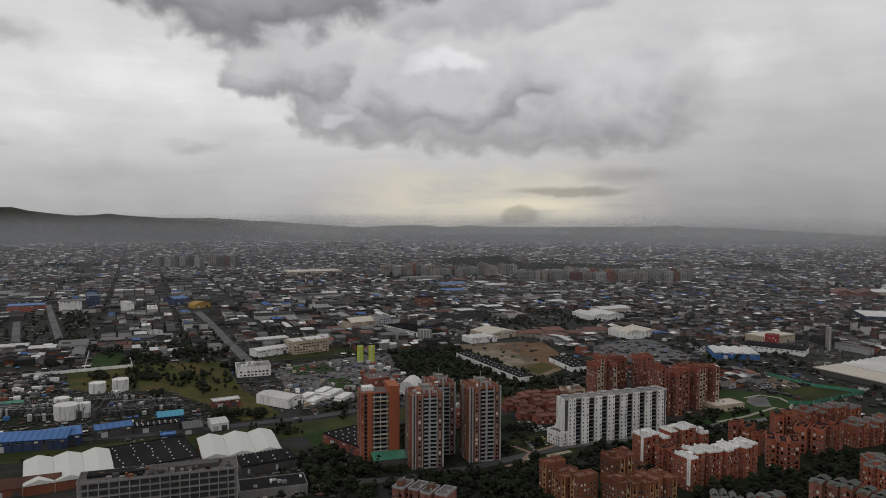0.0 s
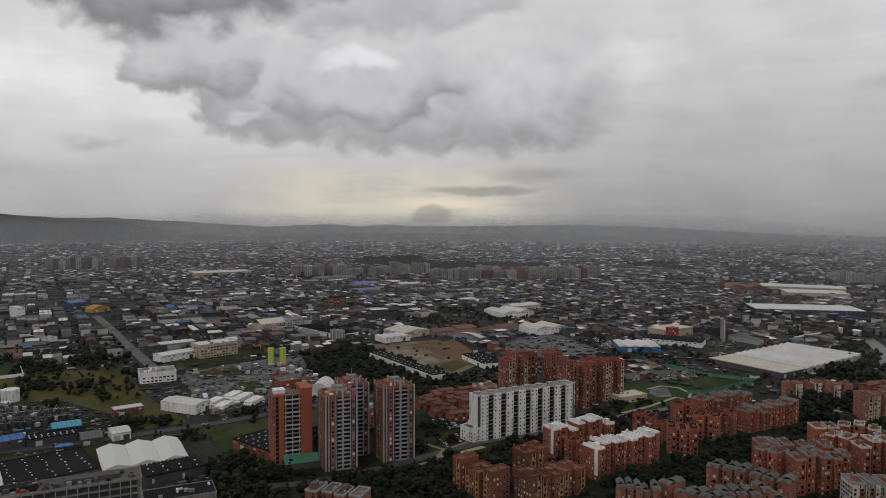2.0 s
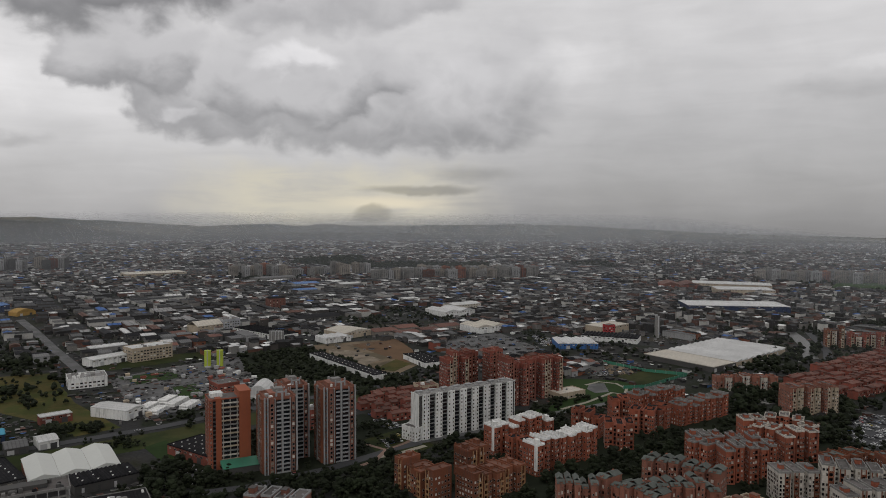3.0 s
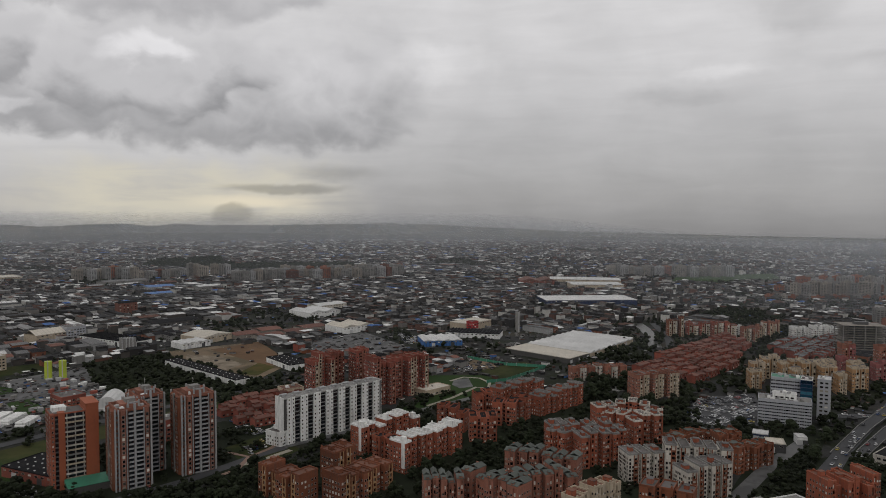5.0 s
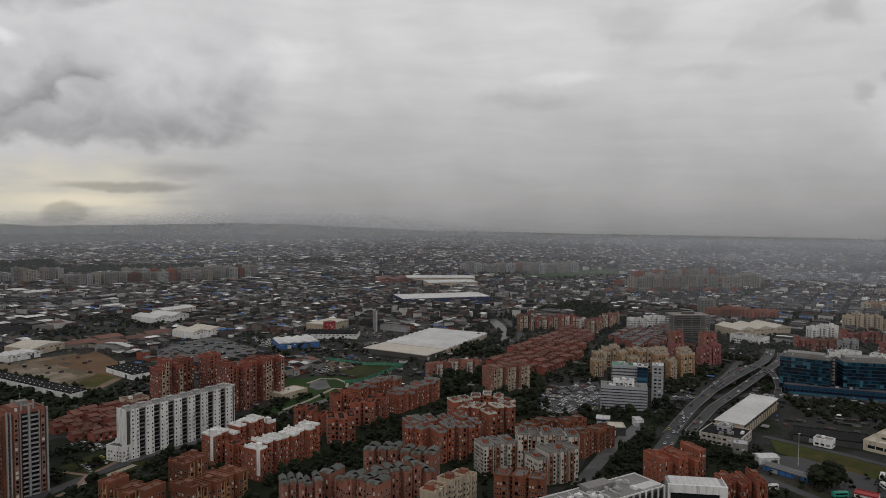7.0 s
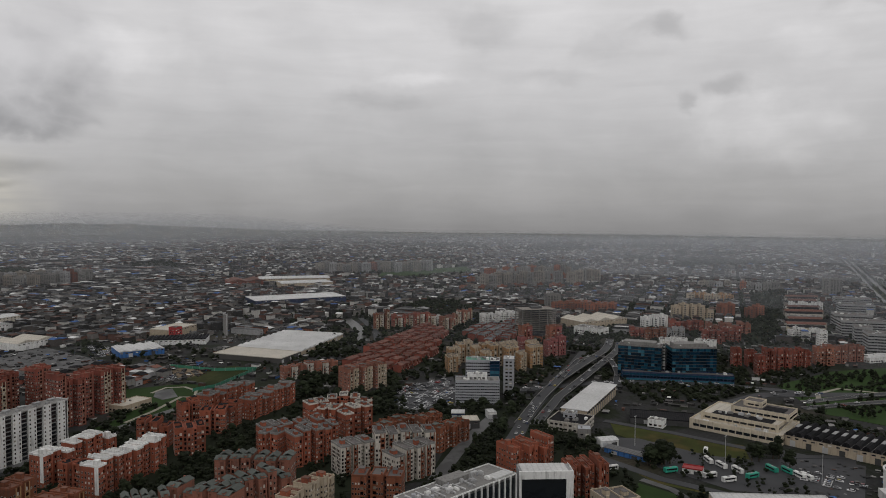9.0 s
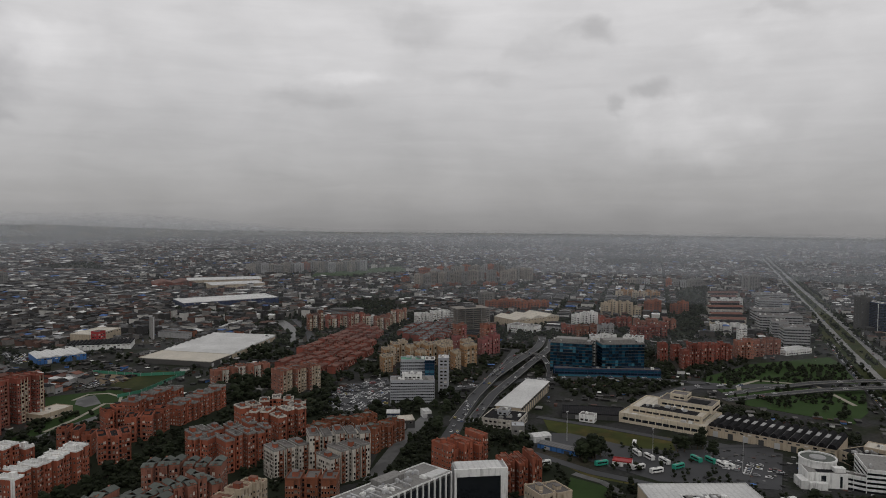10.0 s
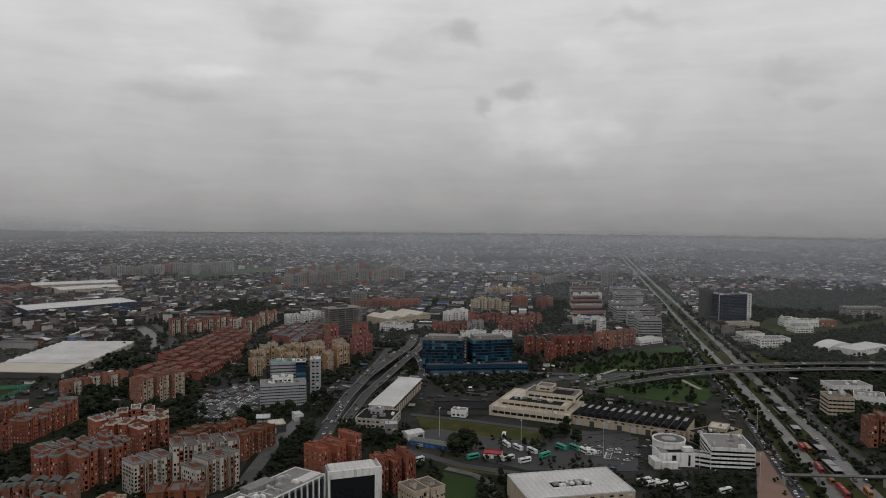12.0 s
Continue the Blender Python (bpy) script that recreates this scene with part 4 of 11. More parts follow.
def car(x, y, turn, wheels=True, z=0.06, label="parked car of plain painted metal in a lot"):
    if CARS[0] >= 250:
        MORE_CARS.append((x, y, turn, z))
        return None
    o = tagged(new("car", CAR[0]), label, "car", "cars")
    o.matrix_basis = pose(x, y, z, 0, 0, turn)
    part("cabin_glass", CAR[1], (), o)
    if wheels:
        for dx in (-1.3, 1.35):
            for dy in (-0.8, 0.8):
                part("wheel", CAR[2], (), o).matrix_basis = pose(dx, dy, 0)
    CARS[0] += 1
    return o


def park_rest():
    """The cars past those that are things of their own, as one mesh."""
    vs, fs, ms = [], [], []
    for x, y, turn, z in MORE_CARS:
        m = pose(x, y, z, 0, 0, turn)
        for slot, me in ((0, CAR[0]), (1, CAR[1])):
            n = len(vs)
            vs += [tuple(m @ v.co) for v in me.vertices]
            fs += [tuple(n + i for i in p.vertices) for p in me.polygons]
            ms += [slot] * len(me.polygons)
    if vs:
        joined("distant_cars", vs, fs, [CAR_ROWS, DARK_GLASS], ms, "many small cars along far roads and lots", "cars")


JUNK_ROWS = []


def junk(poly, n, seed, low=0.6, high=3.0):
    """Crates, pallets, rubble and small sheds past counting."""
    px, py = scatter(poly, n, seed, 0.5)
    r = np.random.RandomState(seed + 7)
    for a, b in zip(px, py):
        w = r.uniform(low, high)
        JUNK_ROWS.append((a, b, r.choice((22.0, 112.0, r.uniform(0, 180))), w, w * r.uniform(0.3, 0.9), w * r.uniform(0.25, 0.8), w * r.uniform(0.0, 0.2)))


def bus(x, y, turn, paint, label, length=11.0, z=0.06):
    root = thing("bus", x, y, turn, label, "bus", "buses", z)
    hl = length / 2
    part("body", Shape().sweep([(-1.25, 0.35), (1.25, 0.35), (1.25, 2.7), (1.1, 3.0), (-1.1, 3.0), (-1.25, 2.7)], -hl, hl), paint, root)
    part("side_window_band", Shape().box(-hl + 0.8, hl - 0.8, -1.27, 1.27, 1.5, 2.4), DARK_GLASS, root)
    part("windscreen", Shape().box(hl - 0.03, hl + 0.03, -1.1, 1.1, 1.2, 2.6), DARK_GLASS, root)
    part("roof_hatch", Shape().box(-1.2, 0.4, -0.6, 0.6, 3.0, 3.25), GREY_PAINT, root)
    for dx in (-hl * 0.6, hl * 0.62):
        for dy in (-1.1, 1.1):
            o = part("wheel", CAR[2], (), root)
            o.matrix_basis = pose(dx, dy, 0) @ Matrix.Diagonal((1.5, 1.5, 1.5, 1))
    return root


def mast(x, y, h, label="tall slim grey lighting mast"):
    root = thing("light_mast", x, y, 0, label, "lamp post", "light masts")
    part("pole", Shape().drum(0, 0, 0.22, 0, h, 8, 0, 0.1), STEEL, root)
    part("lamp_head", Shape().box(-1.2, 1.2, -0.25, 0.25, h, h + 0.35), STEEL, root)
    return root


def lone_house(name, row, wall, roof_m, label, category, group):
    """One plain house or hall with its roof, as a thing of its own."""
    x, y, turn, hl, hd, h, rise = [float(v) for v in row]
    s, n = Shape().box(-hl, hl, -hd, hd, 0, h), int(hl * 2 / 5)
    for sy in (-1, 1):
        for i in range(n):
            for z in range(max(1, int(h / 3))):
                c = -hl + (i + 0.5) * 2 * hl / n
                s.add([(c + u, sy * (hd + 0.05), z * 2.9 + v) for u, v in ((-1, 1), (1, 1), (1, 2.1), (-1, 2.1))], [(0, 1, 2, 3)], 1)
    o = tagged(part(name, s, [wall, GLASS_ROWS]), label, category, group)
    o.matrix_basis = pose(x, y, 0, 0, 0, turn)
    part("roof", Shape().gable(-hl - 0.35, hl + 0.35, -hd - 0.35, hd + 0.35, h + 0.01, h + 0.1 + rise, 0, 0.2), roof_m, o)
    return o


def houses(rows, name, label, category, mats):
    """Many simple houses at once; rows: x, y, turn, half length, half depth, eaves height, rise of the roof."""
    a = np.array(rows, float)
    n = len(a)
    t = np.radians(a[:, 2])
    c, s = np.cos(t), np.sin(t)
    hl, hd, h, rise = a[:, 3], a[:, 4], a[:, 5], a[:, 6]
    o = np.zeros(n)
    loc = []
    for sx, sy, z in ((-1, -1, 0), (1, -1, 0), (1, 1, 0), (-1, 1, 0), (-1, -1, 1), (1, -1, 1), (1, 1, 1), (-1, 1, 1)):
        loc.append((hl * sx, hd * sy, h * z - (0.5 if z == 0 else 0)))
    e = 0.35
    for sx, sy in ((-1, -1), (1, -1), (1, 1), (-1, 1)):
        loc.append(((hl + e) * sx, (hd + e) * sy, h + 0.01))
    for sx in (-1, 1):
        loc.append(((hl + e) * sx, o, h + rise))
    v = np.stack([np.stack([a[:, 0] + u * c - w * s, a[:, 1] + u * s + w * c, z + o], 1) for u, w, z in loc], 1).reshape(-1, 3)
    quads = [(0, 1, 5, 4), (1, 2, 6, 5), (2, 3, 7, 6), (3, 0, 4, 7), (8, 9, 13, 12), (10, 11, 12, 13), (8, 12, 11), (9, 10, 13)]
    faces = [tuple(14 * i + q for q in f) for i in range(n) for f in quads]
    return joined(name, v.tolist(), faces, mats, [0, 0, 0, 0, 1, 1, 1, 1] * n, label, category)

# ---- single buildings of their own design ----


def flat_roof(root, x0, x1, y0, y1, z, cap, deck=None, high=0.8):
    s = Shape().rim(x0, x1, y0, y1, z + 0.003, z + high, 0.35, 0).box(x0 + 0.35, x1 - 0.35, y0 + 0.35, y1 - 0.35, z + 0.003, z + 0.15, 1)
    return part("roof", s, [cap, deck or DECK], root)


def roof_gear(root, x0, x1, y0, y1, z, n, seed, mats=None):
    """Plant boxes, vents and tanks on a flat roof."""
    rng = random.Random(seed)
    for i in range(n):
        w, d, t = rng.uniform(0.5, 1.8), rng.uniform(0.5, 1.8), rng.uniform(0.7, 2.0)
        cx, cy = rng.uniform(x0 + w, x1 - w), rng.uniform(y0 + d, y1 - d)
        m = (mats or [CONCRETE, WHITE, STEEL, GREY_PAINT])[i % (len(mats) if mats else 4)]
        if i % 4 == 3:
            part("water_tank", Shape().drum(cx, cy, w * 0.7, z + 0.15, z + t + 0.3, 12), m, root)
        else:
            part("roof_unit", Shape().box(cx - w, cx + w, cy - d, cy + d, z + 0.15, z + t).box(cx - w * 0.7, cx + w * 0.7, cy - d * 0.7, cy + d * 0.7, z + t, z + t + 0.25), m, root)


def striped_tower(x, y, turn, length, depth, h, floors):
    """Brick tower whose front shows bands of white parapet and glass between a brick flank and a higher shaft."""
    root = thing("tower_block", x, y, turn, "slender orange brick tower with one striped glazed front", "apartment building", "brick towers")
    take(x, y, turn, length + 8, depth + 8)
    hl, hd, fh = length / 2, depth / 2, h / floors
    part("wall", Shape().box(-hl, hl - 6.6, -hd, hd, 0, h), BRICK, root)
    part("pier", Shape().box(-hl - 0.2, -hl + 2.0, -hd - 0.9, -hd + 4, 0, h + 0.5), BRICK, root)
    part("pier", Shape().box(-hl + 3.8, -hl + 7.0, -hd - 0.9, -hd + 4, 0, h + 1.2), BRICK_SHAFT, root)
    for i in range(floors):
        part("balcony", Shape().box(-hl + 2.0, -hl + 3.8, -hd - 0.6, -hd - 0.01, i * fh + 0.1, i * fh + 0.9), CONCRETE_DARK, root)
    # flat dark sheet: the shade of the balcony slot as colour
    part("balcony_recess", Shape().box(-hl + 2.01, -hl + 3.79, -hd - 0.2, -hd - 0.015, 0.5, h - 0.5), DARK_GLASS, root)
    part("stair_shaft", Shape().box(hl - 6.6, hl, -hd - 1.6, hd - 1.5, 0, h + 4.2).box(hl - 6.9, hl + 0.3, -hd - 1.9, hd - 1.2, h + 4.2, h + 4.7), BRICK_SHAFT, root, "plain orange brick shaft higher than the roof")
    x0, x1 = -hl + 7.2, hl - 6.8
    for i in range(floors):
        z = i * fh
        part("parapet_band", Shape().box(x0, x1, -hd - 0.9, -hd - 0.01, z + 0.1, z + 0.85), (OFF_WHITE, CONCRETE, CREAM)[i % 3], root)
        part("window_band", Shape().box(x0 + 0.1, x1 - 0.1, -hd - 0.25, -hd - 0.012, z + 1.0, z + fh + 0.08), DARK_GLASS, root)
        for u in (x0 + 0.9, (x0 + x1) / 2, x1 - 0.9):
            part("mullion", Shape().box(u - 0.25, u + 0.25, -hd - 0.5, -hd - 0.26, z + 1.0, z + fh), FRAME, root)
    flat_roof(root, -hl, hl - 6.6, -hd + 0.1, hd, h, BRICK, DECK)
    roof_gear(root, -hl + 1, hl - 8, -hd + 5, hd - 2, h, 5, 3)
    part("roof_room", Shape().box(-hl + 2, -hl + 9, -1, hd - 2, h + 0.16, h + 2.6), WHITE, root)
    put_windows(root, [(-hl + 0.9, -hd - 0.903, z * fh + 1.0, 0) for z in range(floors)], 0.8, 1.1, 16)
    put_windows(root, [(-hl - 0.203, -hd + 1.2 + 3 * c, z * fh + 1.0, 270) for c in range(5) for z in range(floors) if c != 1] + [(-hl + 2 + 3 * c, hd + 0.003, z * fh + 1.0, 180) for c in range(5) for z in range(floors)], 1.3, 1.2, 0)
    part("podium", Shape().box(-6, hl + 9, -hd - 13, -hd - 3, 0, 4.2), CONCRETE_DARK, root, "low podium at the tower foot")
    a, b, c, d = (-6.3, -hd - 13.3), (hl + 9.3, -hd - 13.3), (hl + 9.3, -hd - 2.7), (-6.3, -hd - 2.7)
    part("podium_roof", Shape().add([(*a, 4.4), (*b, 4.4), (*c, 6.4), (*d, 6.4), (*a, 4.21), (*b, 4.21), (*c, 4.21), (*d, 4.21)], [(0, 1, 2, 3), (0, 4, 5, 1), (1, 5, 6, 2), (2, 6, 7, 3), (3, 7, 4, 0)]), GREEN_ROOF, root, "sea-green sheet roof")


def balcony_tower(x, y, turn, length, depth, h, floors, seed=1):
    """Tall tower: brick piers, pale window strips and stacks of grey balconies."""
    root = thing("tower_block", x, y, turn, "tall brick tower with pale strips and grey balcony stacks", "apartment building", "brick towers")
    take(x, y, turn, length + 8, depth + 8)
    hl, hd, fh = length / 2, depth / 2, h / floors
    part("wall", Shape().prism([(-hl, -hd + 3), (-hl + 2.5, -hd), (hl - 2.5, -hd), (hl, -hd + 3), (hl, hd - 3), (hl - 2.5, hd), (-hl + 2.5, hd), (-hl, hd - 3)], 0, h), BRICK_BROWN, root)
    for sy, turn_ in ((-1, 0), (1, 180)):
        for px, w, m, up_ in ((-hl * 0.9, 0.7, GREY_PAINT, 1.6), (-hl * 0.74, 0.7, GREY_PAINT, 1.2), (-hl * 0.52, 2.3, BRICK_PALE, 0.6), (-hl * 0.34, 0.5, GREY_PAINT, 0.6), (hl * 0.06, 1.1, GREY_PAINT, 3.4), (hl * 0.5, 0.5, GREY_PAINT, 0.6), (hl * 0.66, 1.9, BRICK_PALE, 0.8), (hl * 0.86, 0.9, GREY_PAINT, 1.4)):
            px *= -sy
            part("pier", Shape().box(px - w / 2, px + w / 2, sy * hd - 0.7, sy * hd + 0.7, 0, h + up_), m, root)
        places = [(-sy * hl * q, sy * (hd + 0.71), z * fh + 0.9, turn_) for q in (-0.52, 0.66) for z in range(floors - 1)]
        put_windows(root, places, 1.5, 1.7, 60 if sy < 0 else 0)
        for z in range(floors):
            part("balcony", Shape().box(*sorted((sy * hl * 0.72, sy * hl * 0.9)), *sorted((sy * hd, sy * (hd + 0.5))), z * fh + 0.4, z * fh + 1.2), CONCRETE_DARK, root) if sy < 0 else None
        for q in (-0.14, 0.28):
            px = -sy * hl * q
            w = 1.35 if q < 0 else 1.9
            # dark sheet flush with the wall, painted shade behind the balconies
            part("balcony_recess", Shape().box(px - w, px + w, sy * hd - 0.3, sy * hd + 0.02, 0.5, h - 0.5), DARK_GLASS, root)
            for z in range(floors):
                yy = sorted((sy * hd, sy * (hd + 1.2)))
                part("balcony", Shape().box(px - w, px + w, yy[0], yy[1], z * fh + 0.4, z * fh + 0.62).box(px - w, px + w, *sorted((sy * (hd + 1.05), sy * (hd + 1.2))), z * fh + 0.62, z * fh + 1.35), GREY_PAINT, root)
    places = [(sx * (hl + 0.003), v, z * fh + 0.9, 90 if sx > 0 else 270) for sx in (-1, 1) for v in (-4.5, -1.5, 1.5, 4.5) for z in range(floors)]
    put_windows(root, places, 1.5, 1.4, 36)
    for sx in (-1, 1):
        part("pier", Shape().box(sx * hl - 0.5, sx * hl + 0.5, -0.8, 0.8, 0, h + 1.2), CONCRETE, root)
    flat_roof(root, -hl + 2.4, hl - 2.4, -hd + 0.4, hd - 0.4, h, BRICK_PALE, DECK_RED, 1.4)
    part("crown", Shape().box(-hl * 0.5, hl * 0.45, -hd * 0.4, hd * 0.6, h + 0.16, h + 2.6), BRICK_PALE, root, "set-back brick penthouse")
    part("lift_house", Shape().box(-hl * 0.2, hl * 0.3, -hd * 0.2, hd * 0.3, h + 2.61, h + 4.6), CONCRETE, root)
    for u in (-0.22, 0.3):
        part("roof_post", Shape().box(hl * u - 0.4, hl * u + 0.4, -hd * 0.9, -hd * 0.9 + 0.8, h + 0.2, h + 5.2), GREY_PAINT, root)
    part("roof_beam", Shape().box(-hl * 0.2, hl * 0.28, -hd * 0.9 + 0.1, -hd * 0.9 + 0.7, h + 3.4, h + 4.2), GREY_PAINT, root)
    roof_gear(root, -hl + 3, hl - 3, -hd + 1, hd - 1, h, 6, seed)
    part("aerial", Shape().drum(0, 0, 0.12, h + 6, h + 9, 6), STEEL, root)


def white_slab_block(x, y, turn, length, depth, h, floors):
    """Long white slab: eight bays stand forward, with dark recesses between them."""
    root = thing("white_apartment_block", x, y, turn, "long white twelve-storey slab block with projecting window bays", "apartment building")
    take(x, y, turn, length + 10, depth + 10)
    hl, hd, fh = length / 2, depth / 2, h / floors
    # wall between the bays kept dark: recess shade put into its colour
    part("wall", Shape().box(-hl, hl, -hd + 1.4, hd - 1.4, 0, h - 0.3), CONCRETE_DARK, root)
    n = 8
    w = length / n
    singles, far = [], []
    for i in range(n):
        c = -hl + w * (i + 0.5)
        for sy in (-1, 1):
            y0, y1 = sorted((sy * hd, sy * (hd - 1.38)))
            o = Shape().box(c - w * 0.27, c + w * 0.27, y0, y1, 0, h)
            part("bay", o, WHITE, root)
            # dark sheet at the back of each gap adds painted shade
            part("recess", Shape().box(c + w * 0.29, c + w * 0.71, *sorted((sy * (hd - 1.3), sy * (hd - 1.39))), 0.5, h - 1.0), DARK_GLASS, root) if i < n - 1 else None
            for z in range(floors):
                for q in (-0.16, 0.0, 0.16):
                    (singles if sy < 0 and q else far).append((c + q * w, sy * (hd + 0.003), z * fh + 1.0, 0 if sy < 0 else 180)) if q or sy > 0 else None
                if i < n - 1 and sy < 0:
                    part("balcony", Shape().box(c + w * 0.3, c + w * 0.7, -hd + 0.6, -hd + 1.35, z * fh + 0.2, z * fh + 0.75), CONCRETE if (z + i) % 3 else CONCRETE_DARK, root)
        part("stair_head", Shape().box(c - w * 0.3, c + w * 0.1, 0.5, 3.2, h - 0.2, h + 1.3).box(c - w * 0.34, c + w * 0.14, 0.2, 3.5, h + 1.3, h + 1.5).box(c + w * 0.25, c + w * 0.4, -2.5, -1, h, h + 1.0).box(c - w * 0.4, c - w * 0.3, -3, -1.5, h, h + 0.8), GREY_PAINT, root)
        part("roof", Shape().box(c - w * 0.5, c + w * 0.5 - 0.05, -hd + 0.3, hd - 0.3, h - 0.29, h + 0.02 + 0.3 * (i % 2)), CONCRETE, root, "grey tank roofs")
        part("parapet", Shape().box(c - w * 0.27, c + w * 0.27, -hd - 0.1, -hd + 0.28, h + 0.003, h + 0.6), WHITE, root)
    put_windows(root, singles, 0.95, 1.15, 200)
    put_windows(root, far, 0.95, 1.15, 0)
    for sx in (-1, 1):
        part("end_wall", Shape().box(*sorted((sx * hl, sx * (hl + 0.35))), -hd + 1.2, hd - 1.2, 0, h + 0.7), WHITE, root)


def banded_block(name, x, y, turn, length, depth, h, floors, label, band, glass, frac=0.55, cap=None, deck=None, gear=6, bay=3.0, category="office building", group="office buildings"):
    """An office block: each storey a band of wall and a band of glass with mullions, all round."""
    root = thing(name, x, y, turn, label, category, group)
    take(x, y, turn, length + 6, depth + 6)
    hl, hd, fh = length / 2, depth / 2, h / floors
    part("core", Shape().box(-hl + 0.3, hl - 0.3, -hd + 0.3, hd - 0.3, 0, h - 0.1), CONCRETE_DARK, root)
    for i in range(floors):
        z = i * fh
        part("window_band", Shape().box(-hl + 0.12, hl - 0.12, -hd + 0.12, hd - 0.12, z + 0.01, z + fh - 0.01), glass, root)
        part("wall_band", Shape().rim(-hl, hl, -hd, hd, z + fh * (1 - frac), z + fh * 0.995, 0.3), band, root)
    s = Shape()
    for i in range(int(length / bay) + 1):
        u = -hl + i * length / int(length / bay)
        s.box(u - 0.1, u + 0.1, -hd - 0.02, -hd + 0.1, 0, h).box(u - 0.1, u + 0.1, hd - 0.1, hd + 0.02, 0, h)
    tagged(part("mullion", s, band, root), kind="stuff")
    flat_roof(root, -hl - 0.1, hl + 0.1, -hd - 0.1, hd + 0.1, h, cap or band, deck or DECK)
    roof_gear(root, -hl + 1, hl - 1, -hd + 1, hd - 1, h, gear, int(abs(x)))
    return root


def glass_office(x, y, turn, length, depth, h, floors, label):
    """A cube of blue mirror glass: storeys of panels behind fine mullions, grey roof plant."""
    root = thing("glass_office", x, y, turn, label, "office building", "office buildings")
    take(x, y, turn, length + 6, depth + 6)
    hl, hd, fh = length / 2, depth / 2, h / floors
    rng = random.Random(int(x))
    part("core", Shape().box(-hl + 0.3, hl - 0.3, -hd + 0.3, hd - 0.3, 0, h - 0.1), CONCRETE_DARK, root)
    panel = Shape().box(-1.42, 1.42, -0.05, 0.0, 0.1, fh - 0.5).mesh("glass_panel", [BLUE_GLASS])
    nx, ny = int(length / 3), int(depth / 3)
    for z in range(floors):
        for i in range(nx):
            part("glass_panel", panel, (), root).matrix_basis = pose(-hl + (i + 0.5) * length / nx, -hd, z * fh, rng.uniform(-1, 1), 0, rng.uniform(-1, 1))
        part("floor_band", Shape().rim(-hl - 0.02, hl + 0.02, -hd - 0.02, hd + 0.02, (z + 1) * fh - 0.38, (z + 1) * fh, 0.3), STEEL_DARK, root)
        part("glass_side", Shape().box(-hl + 0.1, hl - 0.1, -hd + 0.2, hd, z * fh + 0.1, z * fh + fh - 0.5).box(-hl, hl, -hd + 0.2, hd - 0.2, z * fh + 0.1, z * fh + fh - 0.5), BLUE_GLASS, root)
    flat_roof(root, -hl, hl, -hd, hd, h, CONCRETE, DECK, 1.0)
    part("roof_plant", Shape().box(-hl * 0.8, hl * 0.7, -hd * 0.4, hd * 0.6, h + 0.16, h + 3.0), CONCRETE, root)
    roof_gear(root, -hl + 1, hl - 1, -hd + 1, hd - 1, h, 12, 5)
    return root


def car_park_frame(x, y, turn, length, depth, h, floors):
    """A bare concrete frame block: floor slabs, columns, a near-black box for the shade inside."""
    root = thing("concrete_frame_block", x, y, turn, "weathered concrete block with an open grid of beams and columns", "building")
    take(x, y, turn, length + 4, depth + 4)
    hl, hd, fh = length / 2, depth / 2, h / floors
    # shade behind the open grid, put in as a near-black box
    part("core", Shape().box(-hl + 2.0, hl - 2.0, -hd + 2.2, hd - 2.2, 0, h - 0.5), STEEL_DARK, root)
    for i in range(floors + 1):
        part("floor_slab", Shape().box(-hl, hl, -hd, hd, i * fh - (0.22 if i else 0), i * fh + (0.14 if i < floors else 0.0)), CONCRETE, root)
    n = int(length / 4.6)
    col = Shape().box(-0.2, 0.2, -0.25, 0.25, 0.2, h - 0.32).mesh("column", [GREY_PAINT])
    for i in range(n + 1):
        for sy in (-1, 1):
            part("column", col, (), root).matrix_basis = pose(-hl + 0.4 + i * (length - 0.8) / n, sy * (hd - 0.32), 0)
    for i in range(int(depth / 5) + 1):
        for sx in (-1, 1):
            part("column", col, (), root).matrix_basis = pose(sx * (hl - 0.36), -hd + 0.9 + i * (depth - 1.8) / int(depth / 5), 0, 0, 0, 90)
    flat_roof(root, -hl - 0.1, hl + 0.1, -hd - 0.1, hd + 0.1, h + 0.0, CONCRETE, DECK, 1.1)
    roof_gear(root, -hl + 2, hl - 2, -hd + 2, hd - 2, h, 44, 8, [CONCRETE, CONCRETE_DARK, DARK_ROOF, BRICK_BROWN, STEEL_DARK, CONCRETE_DARK])
    part("roof_house", Shape().box(-hl * 0.9, -hl * 0.2, -hd * 0.1, hd * 0.7, h + 0.16, h + 1.8), DARK_ROOF, root)
    part("roof_house", Shape().box(hl * 0.1, hl * 0.75, -hd * 0.2, hd * 0.6, h + 0.16, h + 2.2), CONCRETE_DARK, root)


